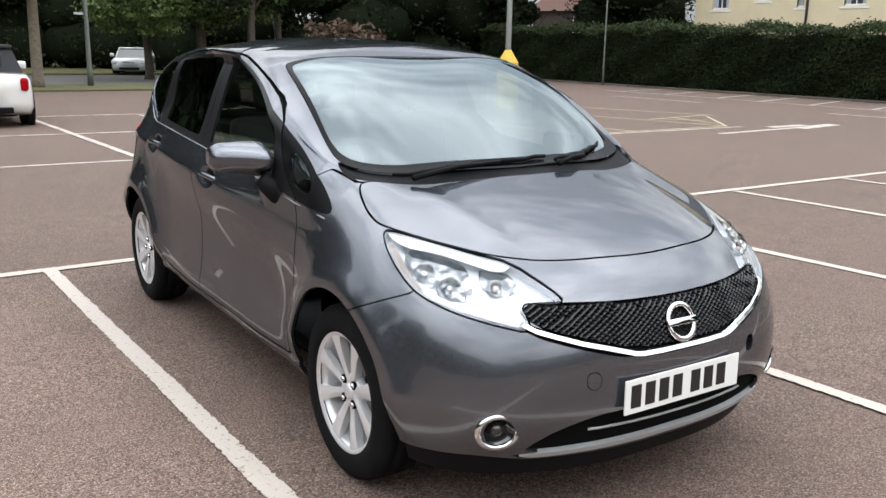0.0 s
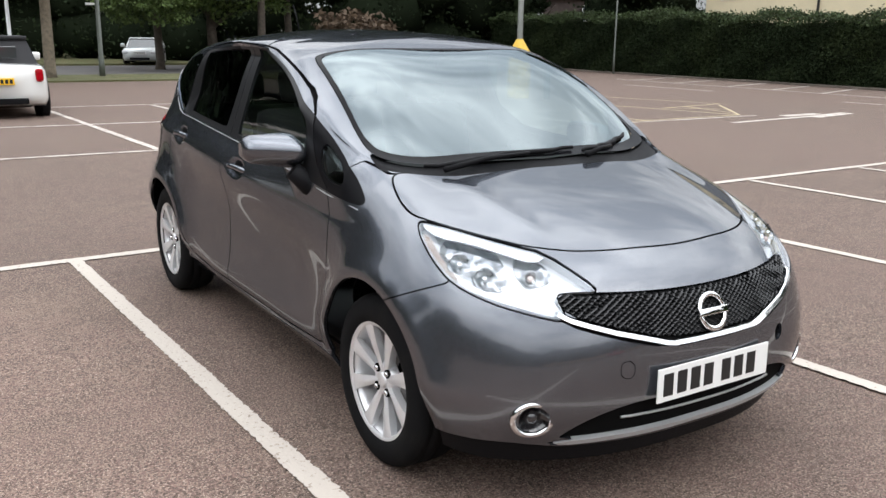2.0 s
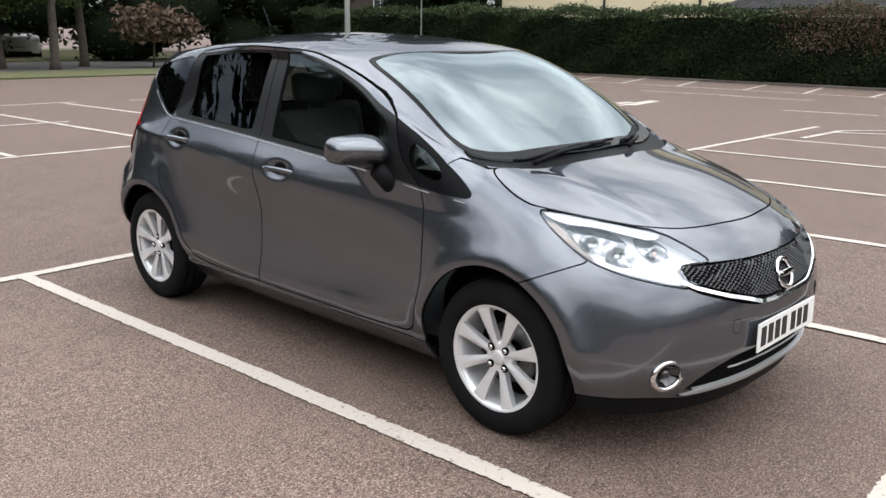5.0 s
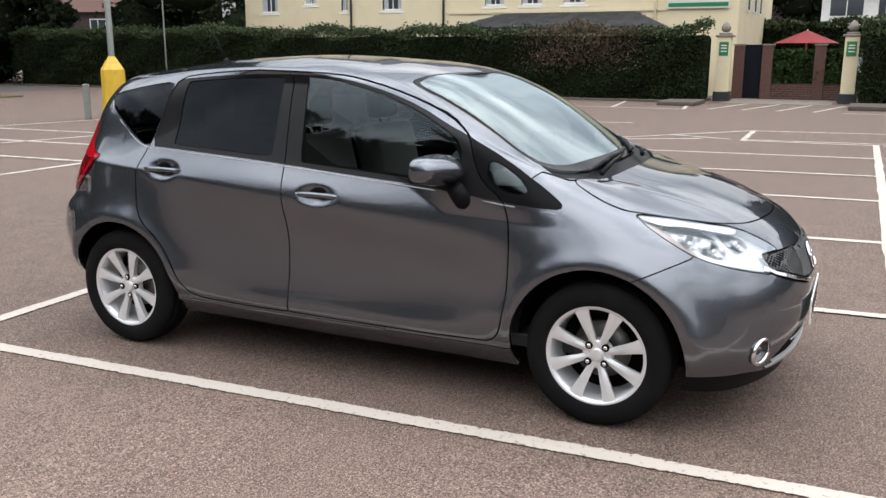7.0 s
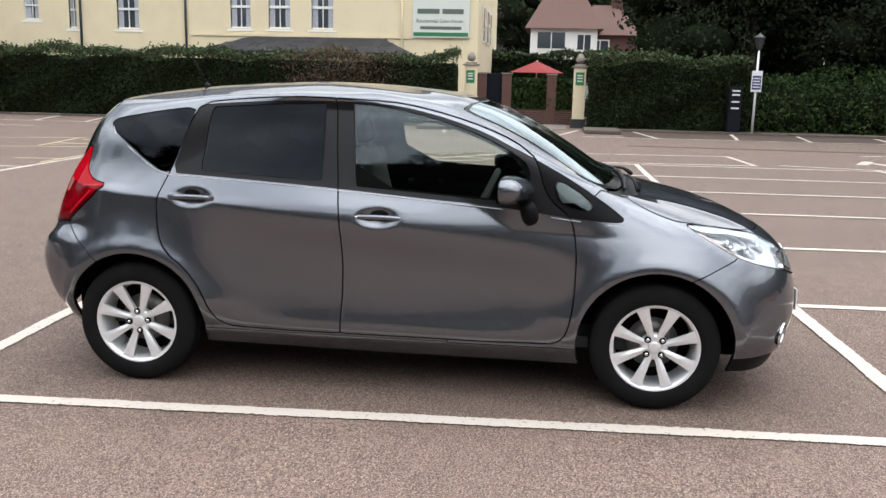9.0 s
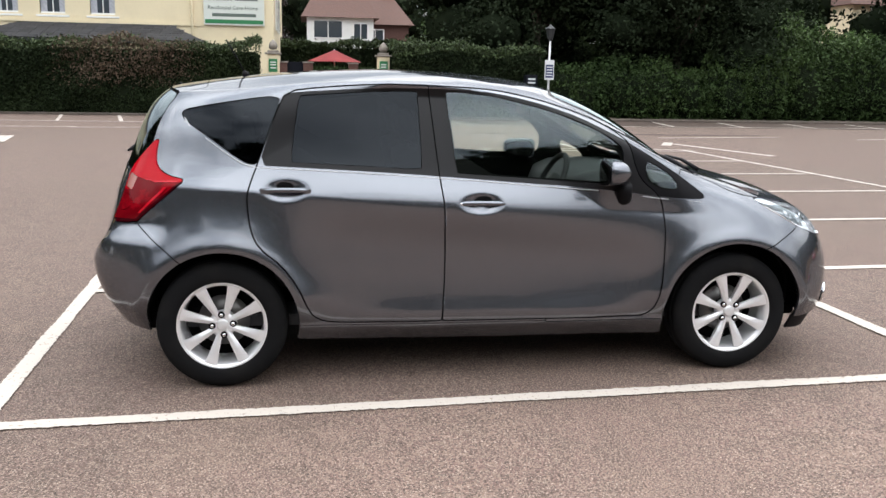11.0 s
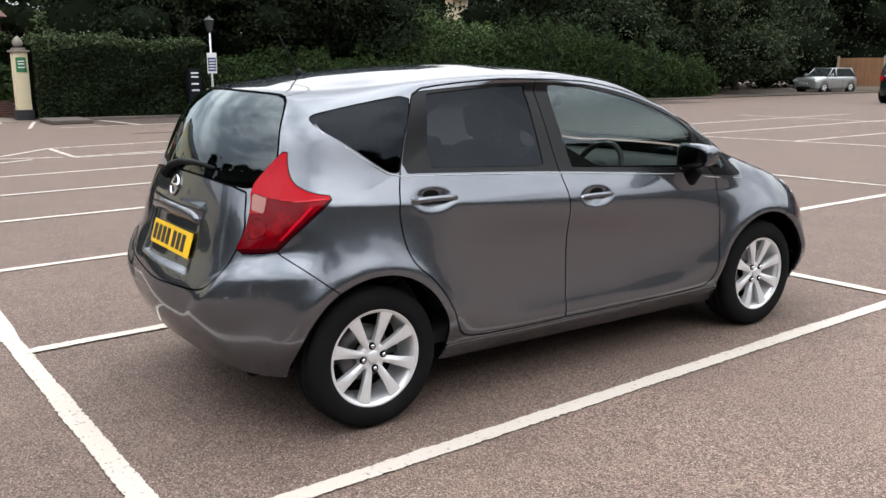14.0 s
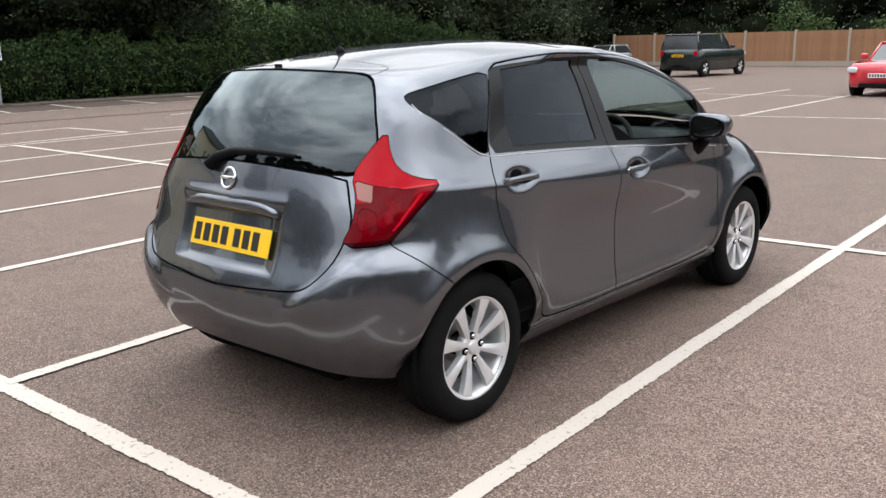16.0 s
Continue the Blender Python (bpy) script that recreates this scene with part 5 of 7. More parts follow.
        box("handle_bracket", (hx + 0.085, min(s * 0.80, s * 0.835), hz - 0.012), (hx + 0.118, max(s * 0.80, s * 0.835), hz + 0.012), M_PAINT, h, 0.004)
        # flat black disc: shade of the grip recess put in as colour
        bm = bmesh.new()
        add_lathe(bm, [(-0.004, 0.026), (0.003, 0.024), (0.004, 0.0005)], aim((hx + 0.004, s * (abs(cup.y)), hz + 0.020), (0, s, 0.1)) @ Matrix.Diagonal((1, 2.1, 1, 1)), 20)
        part("handle_cup_shade", bm, M_GAP, d, "black disc coloured as the shade in the grip recess")
        if kind == "front":
            bm = bmesh.new()
            add_lathe(bm, [(0.0, 0.008), (0.004, 0.0075), (0.0045, 0.001)], aim((hx - 0.098, s * 0.851, hz), (0, s, 0)), 14)
            part("key_lock", bm, M_CHROME, h)


# thin pale tube along the foot of the windows stands for the panel edge's highlight
strip_line = [(-1.462, 1.285), (-1.44, 1.250), (-1.346, 1.182), (-1.25, 1.112), (-1.19, 1.076), (-1.12, 1.058), (-.9, 1.050), (-.58, 1.035), (-.25, 1.015), (.0, .998), (.25, .976), (.535, .958), (.86, .918), (1.10, .895)]
for s in (-1, 1):
    bm = bmesh.new()
    pts = []
    for x, z in strip_line:
        p, n = on_skin("side", x, z, flank)
        pts.append((x, s * (abs(p.y) + 0.001), z))
    add_tube(bm, pts, 0.0019, 8)
    part("waist_edge_highlight", bm, M_CHIN, car, "thin pale tube in place of the panel edge's highlight")


def on_screen(x, y):
    d = VIEWS["top"](V0) - np.array((x, abs(y)))
    i = np.where((V0[:, 0] > 0) & (V0[:, 2] > 0.8), (d ** 2).sum(1), 1e9).argmin()
    return Vector((V0[i][0], y, V0[i][2])), Vector((N0[i][0], N0[i][1] * (-1 if y > 0 else 1), N0[i][2]))


for pivot, elbow, tip0, tip1 in (((1.20, -0.50), (1.185, -0.1), (1.13, -0.545), (1.135, 0.16)), ((1.215, 0.16), (1.14, 0.36), (1.155, 0.19), (1.0, 0.565))):
    bm = bmesh.new()
    pts = [on_screen(*pivot), on_screen((pivot[0] + elbow[0]) / 2, (pivot[1] + elbow[1]) / 2), on_screen(*elbow)]
    add_tube(bm, [p + n * h for (p, n), h in zip(pts, (0.022, 0.035, 0.026))], [0.012, 0.009, 0.007], 8)
    w = part("wiper", bm, M_BLACK, car, "black windscreen wiper")
    bm = bmesh.new()
    pts = []
    for i in range(13):
        t = i / 12
        p, n = on_screen(tip0[0] + (tip1[0] - tip0[0]) * t + 0.02 * math.sin(math.pi * t), tip0[1] + (tip1[1] - tip0[1]) * t)
        pts.append(p + n * 0.012)
    add_tube(bm, pts, [0.006 + 0.006 * math.sin(math.pi * (0.05 + 0.9 * i / 12)) for i in range(13)], 8)
    part("wiper_blade", bm, M_BLACK, w)
bm = bmesh.new()
wp = [(-1.815, 0.15, 1.035, .030), (-1.80, 0.11, 1.075, .022), (-1.785, 0.02, 1.10, .017), (-1.77, -0.12, 1.105, .013), (-1.765, -0.35, 1.10, .007)]
add_tube(bm, [(x - 0.018, y, z) for x, y, z, r in wp], [r for *_, r in wp], 10)
part("rear_wiper", bm, M_BLACK, gate_part, "black rear wiper at rest")
bm = bmesh.new()
add_tube(bm, [(-1.565, y * 0.018, 1.432) for y in (-1, 0, 1)], 0.007, 8)
part("washer_jet", bm, M_BLACK, gate_part)
p, n = on_skin("top", -1.22, 0.0, lambda v: v[:, 2] > 1.3)
bm = bmesh.new()
add_tube(bm, [p + Vector((0, 0, -0.004)), p + Vector((-0.004, 0, 0.012)), p + Vector((-0.012, 0, 0.026))], [0.024, 0.018, 0.007], 12)
aerial = part("aerial", bm, M_BLACK, car, "short black roof aerial")
bm = bmesh.new()
add_tube(bm, [p + Vector((-0.010, 0, 0.022)), p + Vector((-0.05, 0, 0.10)), p + Vector((-0.10, 0, 0.19))], [0.0050, 0.0040, 0.0032], 6)
part("aerial_rod", bm, M_BLACK, aerial)

# ---- cabin ----
bm = bmesh.new()
add_box(bm, (-1.55, -0.70, 0.26), (1.2, 0.70, 0.32), 0.01)
part("cabin_floor", bm, M_SEAT, car, "dark carpet", smooth=False)
q = both(sink(clip((V1, N1, tri1), 1.45 - V1[:, 2]), 0.03))
mesh_from("headlining", q[0], q[2][:, ::-1], M_LINER, car, "pale cloth headlining", -q[1])
bm = bmesh.new()
rows = []
for x, z in ((0.55, 0.66), (0.56, 0.82), (0.60, 0.93), (0.70, 0.975), (0.90, 0.985), (1.08, 0.985), (1.10, 0.6)):
    rows.append([bm.verts.new((x - 0.05 * (1 - (y / 0.7) ** 2) * (x < 0.65), y, z + 0.035 * math.exp(-((y + 0.36) / 0.16) ** 2) * (0.55 < x < 0.8))) for y in np.linspace(-0.70, 0.70, 29)])
for a_, b_ in zip(rows, rows[1:]):
    for k in range(28):
        bm.faces.new((a_[k], a_[k + 1], b_[k + 1], b_[k]))
dash = part("dashboard", bm, M_DASH, car, "dark grey dashboard")
bm = bmesh.new()
sm = aim((0.42, -0.36, 0.93), (-0.90, 0, 0.42))
torus(bm, sm, 0.178, 0.016, 40, 8)
add_lathe(bm, [(-0.02, 0.075), (0.012, 0.07), (0.02, 0.03), (0.02, 0.001)], sm, 24)
for a in (0, 180, 270):
    c, d_ = math.cos(radians(a)), math.sin(radians(a))
    add_tube(bm, [sm @ Vector((0, 0.06 * c, 0.06 * d_)), sm @ Vector((0, 0.175 * c, 0.175 * d_))], 0.017, 8)
part("steering_wheel", bm, M_DASH, dash, "dark steering wheel")


def seat(x, y, width, rest_z, heads):
    bm = bmesh.new()
    add_box(bm, (x - 0.24, y - width / 2, 0.42), (x + 0.27, y + width / 2, 0.60), 0.06)
    add_box(bm, (-0.075, -width / 2, 0), (0.075, width / 2, rest_z), 0.055, pose(x - 0.25, y, 0.55, 0, -14, 0))
    for hy in heads:
        add_box(bm, (-0.045, hy - 0.125, rest_z + 0.03), (0.045, hy + 0.125, rest_z + 0.19), 0.04, pose(x - 0.25, y, 0.55, 0, -12, 0))
        for q_ in (-0.05, 0.05):
            add_tube(bm, [pose(x - 0.25, y, 0.55, 0, -12, 0) @ Vector((0, hy + q_, rest_z - 0.02)), pose(x - 0.25, y, 0.55, 0, -12, 0) @ Vector((0, hy + q_, rest_z + 0.06))], 0.007, 6)
    return part("seat", bm, M_SEAT, car, "dark grey cloth seat with head restraints")


seat(0.02, -0.36, 0.50, 0.60, (0,))
seat(0.02, 0.36, 0.50, 0.60, (0,))
seat(-0.82, 0.0, 1.25, 0.55, (-0.38, 0.38))
box("parcel_shelf", (-1.62, -0.55, 0.98), (-1.12, 0.55, 1.0), M_SEAT, car, 0.005)
bm = bmesh.new()
add_box(bm, (0.33, -0.12, 1.29), (0.36, 0.12, 1.35), 0.012)
add_tube(bm, [(0.345, 0, 1.34), (0.33, 0, 1.395)], 0.012, 8)
part("cabin_mirror", bm, M_BLACK, car, "black cabin mirror")


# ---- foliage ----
# dark hedge green, lowered further so that shade between leaves is in the colour
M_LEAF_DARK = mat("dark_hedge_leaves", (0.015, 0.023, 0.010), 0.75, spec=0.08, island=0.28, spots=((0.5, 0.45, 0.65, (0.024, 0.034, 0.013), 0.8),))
M_LEAF_BROWN = mat("dying_hedge_leaves", (0.095, 0.066, 0.045), 0.7, spec=0.2, island=0.4)
# paler green for the leaves along the hedge's top
M_LEAF_TOP = mat("pale_hedge_tips", (0.040, 0.060, 0.021), 0.6, spec=0.25, island=0.4)
# near-black green: the wood's shade is put into the leaf colour
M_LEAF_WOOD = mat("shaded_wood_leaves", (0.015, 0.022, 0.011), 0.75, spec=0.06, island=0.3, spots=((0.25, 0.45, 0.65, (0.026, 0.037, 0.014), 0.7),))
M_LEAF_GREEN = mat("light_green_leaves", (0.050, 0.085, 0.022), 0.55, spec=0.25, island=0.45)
M_LEAF_IVY = mat("ivy_leaves", (0.024, 0.042, 0.013), 0.65, spec=0.1, island=0.35, spots=((0.22, 0.45, 0.6, (0.036, 0.058, 0.017), 0.8),))
M_LEAF_MID = mat("grey_green_leaves", (0.068, 0.085, 0.046), 0.6, spec=0.2, island=0.45, spots=((0.25, 0.45, 0.65, (0.028, 0.040, 0.017), 0.7),))
M_LEAF_EDGE = mat("dull_green_leaves", (0.042, 0.056, 0.028), 0.65, spec=0.12, island=0.4, spots=((0.25, 0.45, 0.65, (0.020, 0.030, 0.013), 0.8),))
# lit copy of the light green leaves: sunlight put into the colour
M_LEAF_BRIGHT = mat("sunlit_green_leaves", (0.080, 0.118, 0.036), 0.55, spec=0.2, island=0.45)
M_LEAF_COPPER = mat("copper_beech_leaves", (0.022, 0.010, 0.011), 0.55, island=0.4)
# near-black filler inside all foliage: the inner shade is put into this colour
M_LEAF_SHADE = mat("deep_wood_shade", (0.010, 0.014, 0.008), 0.95, spec=0.0, spots=((0.6, 0.45, 0.6, (0.012, 0.016, 0.009), 0.8),))
M_BARK = mat("grey_brown_bark", (0.075, 0.06, 0.046), 0.9, spots=((9, 0.4, 0.65, (0.035, 0.029, 0.023), 0.8),), bump=((14, 0.03),))
M_BARK_PALE = mat("pale_bark", (0.20, 0.165, 0.12), 0.9, spots=((9, 0.4, 0.65, (0.10, 0.085, 0.065), 0.7),), bump=((14, 0.03),))
M_GRASS = mat("dry_grass", (0.085, 0.09, 0.032), 0.9, spots=((1.5, 0.4, 0.65, (0.15, 0.12, 0.06), 0.7), (25, 0.4, 0.6, (0.05, 0.06, 0.02), 0.6)), bump=((40, 0.02),))
M_SOIL = mat("leaf_litter_soil", (0.055, 0.042, 0.033), 0.95, spots=((6, 0.42, 0.62, (0.10, 0.075, 0.055), 0.8),), bump=((20, 0.02),))
M_KERB = mat("weathered_kerb_stone", (0.10, 0.083, 0.070), 0.88, spec=0.2, random=0.15, spots=((5, 0.45, 0.65, (0.12, 0.10, 0.09), 0.7),))
M_ROAD = mat("dark_road", (0.075, 0.07, 0.068), 0.85, spots=((0.8, 0.4, 0.7, (0.10, 0.095, 0.09), 0.7),))
rng = np.random.default_rng(7)


def leaf_mesh(name, centres, sizes, material, parent=None, label="", flat=0.0):
    """Joins one small diamond leaf at every centre into a mesh."""
    n = len(centres)
    a = rng.normal(size=(n, 3))
    a[:, 2] *= 1 - flat * 0.5
    a /= np.linalg.norm(a, axis=1, keepdims=True)
    b = np.cross(a, rng.normal(size=(n, 3)))
    b /= np.linalg.norm(b, axis=1, keepdims=True)
    s = np.asarray(sizes).reshape(-1, 1)
    c = np.cross(a, b) * s * 0.16
    v = np.stack([centres - a * s, centres + b * s * 0.55 + c, centres + a * s, centres - b * s * 0.55 + c], 1).reshape(-1, 3)
    k = np.arange(n)[:, None] * 4
    me = bpy.data.meshes.new(name)
    me.vertices.add(len(v))
    me.vertices.foreach_set("co", v.ravel())
    tris = np.concatenate([k + np.array((0, 1, 2)), k + np.array((0, 2, 3))], 1).reshape(-1)
    me.loops.add(len(tris))
    me.loops.foreach_set("vertex_index", tris.astype(np.int32))
    me.polygons.add(len(tris) // 3)
    me.polygons.foreach_set("loop_start", np.arange(0, len(tris), 3, dtype=np.int32))
    me.update(calc_edges=True)
    me.materials.append(material)
    ob = new(name, me)
    if parent is not None:
        ob.parent = parent
    if label:
        tagged(ob, label)
    return ob


def in_blobs(blobs, count, shell=0.55):
    """Random places in the outer parts of ellipsoids (x, y, z, rx, ry, rz), in clumps with gaps between."""
    b = np.array(blobs, float)
    w = (b[:, 3] * b[:, 4] + b[:, 4] * b[:, 5] + b[:, 3] * b[:, 5])
    pick = rng.choice(len(b), size=count, p=w / w.sum())
    d = rng.normal(size=(count, 3))
    d /= np.linalg.norm(d, axis=1, keepdims=True)
    wob = 1 + 0.22 * np.sin(d[:, 0] * 7 + pick * 1.7) * np.sin(d[:, 1] * 8 + pick) + 0.15 * np.sin(d[:, 2] * 13 + pick * 2.3)
    r = (shell + (1 - shell) * rng.random(count) ** 0.6) * wob
    return b[pick, :3] + d * b[pick, 3:] * r[:, None]


def tree(x, y, height, spread, trunk_r, material, label, count=5000, leaf=0.16, clear=2.2, blobs=None, dark=False, seed=0, bark=None):
    rnd = random.Random(seed + int(x * 13 + y * 7))
    t = empty("tree", pose(x, y, 0), label, "tree", "trees round the car park")
    bm = bmesh.new()
    lean = rnd.uniform(-0.3, 0.3)
    add_tube(bm, [(0, 0, -0.1), (0.03, 0, 0.3), (lean * 0.3, 0.05, clear), (lean, 0.1, height * 0.6), (lean * 1.3, 0, height * 0.85)], [trunk_r * 1.5, trunk_r * 1.1, trunk_r * 0.9, trunk_r * 0.5, trunk_r * 0.15], 10)
    for k in range(7):
        a, z = k * 2.4 + rnd.random(), clear + (height - clear) * 0.08 * k
        rr = spread * rnd.uniform(0.45, 0.8)
        add_tube(bm, [(lean * z / height, 0.05, z), (rr * 0.45 * math.cos(a), rr * 0.45 * math.sin(a), z + 0.8), (rr * math.cos(a), rr * math.sin(a), z + 1.5 + rnd.random())], [trunk_r * 0.45, trunk_r * 0.28, trunk_r * 0.08], 7)
    part("trunk", bm, bark or M_BARK, t, "rough grey-brown trunk and limbs")
    if blobs is None:
        blobs = []
        for k in range(14):
            a, u = rnd.random() * 6.28, rnd.random()
            zz = clear + (height - clear) * (0.12 + 0.8 * u)
            rad = spread * (1 - 0.55 * u) * math.sqrt(rnd.random()) * 0.8
            s = spread * rnd.uniform(0.28, 0.46)
            blobs.append((rad * math.cos(a), rad * math.sin(a), zz, s, s, s * 0.75))
    leaf_mesh("crown", in_blobs(blobs, count), rng.uniform(0.6, 1.25, count) * leaf, material, t, "dense leafy crown")
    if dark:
        # solid blobs painted as the shade within the crown
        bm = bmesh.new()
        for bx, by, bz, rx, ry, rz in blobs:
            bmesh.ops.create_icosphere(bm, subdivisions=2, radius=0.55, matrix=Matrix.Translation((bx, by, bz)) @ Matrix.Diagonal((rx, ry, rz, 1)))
        tagged(part("crown_shade", bm, M_LEAF_SHADE, t), "near-black blobs coloured as the shade inside the crown", kind="stuff")
    return t


# ---- hedge beside the far bays, kerb and soil ----
def hedge(y0, y1, x, height, depth, name_label, brown=(), density=1000, leaf=0.042):
    h = empty("hedge", pose(x, (y0 + y1) / 2, 0), name_label, "hedge")
    n = int((y1 - y0) * (height + depth * 0.6) * density)
    half = (y1 - y0) / 2
    # plain box whose dark colour stands for the hedge's inner shade
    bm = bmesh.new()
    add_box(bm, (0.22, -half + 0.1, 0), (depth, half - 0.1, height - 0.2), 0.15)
    part("hedge_shade_core", bm, M_LEAF_SHADE, h, "near-black box coloured as the shade inside the hedge", smooth=False)
    y = rng.uniform(-half, half, n)
    u = rng.random(n) * (height + depth * 0.6)
    wave = 0.12 * np.sin(y * 1.3) + 0.08 * np.sin(y * 3.1 + 1) + 0.05 * np.sin(y * 7.7)
    on_top = u > height
    z = np.where(on_top, height + wave * 0.8 + rng.normal(0, 0.07, n), u + 0)
    xx = np.where(on_top, (u - height) / 0.6, wave * 0.6 + 0.10 * np.sin(z * 4 + y * 2) + rng.normal(0.05, 0.07, n))
    z = np.maximum(z + rng.normal(0, 0.03, n), 0.05)
    pts = np.stack([xx, y, z], 1)
    kind = np.zeros(n, int)
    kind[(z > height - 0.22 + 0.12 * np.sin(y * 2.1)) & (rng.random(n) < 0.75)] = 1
    for b0, b1 in brown:
        c = (b0 + b1) / 2 - (y0 + y1) / 2
        kind[(abs(y - c) < (b1 - b0) / 2 * rng.uniform(0.5, 1.2, n)) & (z > height * (0.35 + 0.25 * rng.random(n))) & (rng.random(n) < 0.8)] = 2
    for k, nm, m, lb in ((0, "hedge_foliage", M_LEAF_DARK, "dark clipped foliage"), (1, "hedge_top_growth", M_LEAF_TOP, "paler green leaves along the top"), (2, "dead_patch", M_LEAF_BROWN, "browned patch of foliage")):
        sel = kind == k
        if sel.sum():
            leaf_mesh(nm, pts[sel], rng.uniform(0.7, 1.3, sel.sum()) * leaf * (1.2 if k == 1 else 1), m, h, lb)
    return h


hedge(6.25, 22.5, 26.35, 2.25, 1.5, "long clipped dark green hedge with a browned patch", brown=((8.2, 12.4),))
hedge(22.5, 37.0, 26.35, 2.35, 1.5, "long clipped dark green hedge along the car park")
hedge(-5.0, 6.2, 39.0, 2.75, 1.4, "dark hedge behind the courtyard", density=500, leaf=0.07)
hedge(-3.2, 2.0, 26.6, 2.35, 1.6, "dark clipped hedge beside the gateway")
for k, (x0, y0, y1) in enumerate(((26.0, 6.3, 37.0), (26.1, -28, 1.9))):
    kerb = tagged(new("kerb"), "low weathered stone kerb along the hedge", "kerb", kind="structure")
    bm = bmesh.new()
    add_box(bm, (0, 0.004, 0), (0.14, 0.905, 0.065), 0.015)
    first = part("kerb_stone", bm, M_KERB, kerb, smooth=False)
    first.location = (x0, y0, 0)
    for q in range(1, int((y1 - y0) / 0.91)):
        ob = new("kerb_stone", first.data)
        ob.parent, ob.location = kerb, (x0, y0 + 0.91 * q, 0)
box("soil_strip", (26.14, 6.3, 0), (28.2, 37, 0.06), M_SOIL)
tagged(bpy.data.objects["soil_strip"], "dark soil strip under the hedge", "soil", kind="structure")
bm = bmesh.new()
add_box(bm, (26.24, -45, 0), (34, 1.9, 0.06))
tagged(part("soil_bank", bm, M_SOIL, smooth=False), "dark leaf-littered soil under the trees", "soil", kind="structure")

# ---- ivy bank and trees on the far side ----
bank = empty("ivy_bank", pose(27.6, -16, 0), "ivy-covered bank of green undergrowth below the trees", "shrubs")
blobs = []
rnd = random.Random(3)
for k in range(46):
    y = -12.5 + k * 0.58 - 13
    top = 1.75 + 1.2 * math.exp(-((y + 15.0) / 5.5) ** 2) + rnd.uniform(-0.3, 0.3)
    blobs.append((rnd.uniform(0.0, 0.5), y + 12, top * 0.45, 0.9, 0.9, top * 0.62))
leaf_mesh("ivy", in_blobs(blobs, 150000, 0.80), rng.uniform(0.6, 1.3, 150000) * 0.056, M_LEAF_IVY, bank, "glossy green ivy leaves")
# dark spheres fill the bank, shade given by their colour
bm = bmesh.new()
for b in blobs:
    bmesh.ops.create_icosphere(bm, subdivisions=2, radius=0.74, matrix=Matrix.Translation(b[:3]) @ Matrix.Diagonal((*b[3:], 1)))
part("bank_shade", bm, M_LEAF_SHADE, bank, "near-black blobs coloured as the shade behind the leaves")
bank.location = (27.6, -15.5, 0)

for x, y, h, sp, seed in ((31.5, -4.2, 9.5, 4.4, 1), (30.2, -9.5, 9, 4.0, 2), (33, -12.5, 10.5, 4.2, 3), (32.5, -24.5, 9.5, 4.2, 4), (32.5, -27, 10, 5.0, 5), (30.5, -33.5, 9, 4.6, 6), (34, -40, 9.5, 5.0, 7)):
    rnd = random.Random(seed)
    bl = []
    for k in range(26):
        a, u = rnd.random() * 6.28, rnd.random()
        s = sp * rnd.uniform(0.30, 0.48)
        rad = sp * (1 - 0.4 * u) * math.sqrt(rnd.random()) * 0.85
        bl.append((rad * math.cos(a) * 0.8, rad * math.sin(a), 1.7 + (h - 2.0) * u, s, s, s * 0.75))
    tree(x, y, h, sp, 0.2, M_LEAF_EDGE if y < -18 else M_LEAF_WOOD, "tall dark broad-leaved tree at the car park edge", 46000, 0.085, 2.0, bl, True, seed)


def shrub(label, blobs, count, leaf, material):
    """Leaves in blobs, on bare stems that rise from the ground."""
    cx, cy = sum(b[0] for b in blobs) / len(blobs), sum(b[1] for b in blobs) / len(blobs)
    sh = empty("shrub", pose(cx, cy, 0), label, "shrub")
    bm = bmesh.new()
    for b in blobs:
        add_tube(bm, [(b[0] - cx, b[1] - cy, 0), (b[0] - cx + 0.1, b[1] - cy, b[2] * 0.6), (b[0] - cx, b[1] - cy + 0.1, b[2])], [0.05, 0.035, 0.012], 6)
    part("stems", bm, M_BARK, sh, "thin woody stems")
    leaf_mesh("leaves", in_blobs([(b[0] - cx, b[1] - cy, *b[2:]) for b in blobs], count), rng.uniform(0.7, 1.3, count) * leaf, material, sh)
    return sh


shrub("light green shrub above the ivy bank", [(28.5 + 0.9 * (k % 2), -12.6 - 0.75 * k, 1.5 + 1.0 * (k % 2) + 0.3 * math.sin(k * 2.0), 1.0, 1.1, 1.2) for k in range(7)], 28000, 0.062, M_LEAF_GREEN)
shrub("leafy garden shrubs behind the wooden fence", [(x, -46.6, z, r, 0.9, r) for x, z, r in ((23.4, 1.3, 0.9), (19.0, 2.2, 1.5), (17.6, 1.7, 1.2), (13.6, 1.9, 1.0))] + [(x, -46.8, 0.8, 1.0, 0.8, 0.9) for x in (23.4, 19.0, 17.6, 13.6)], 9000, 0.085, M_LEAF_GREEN)


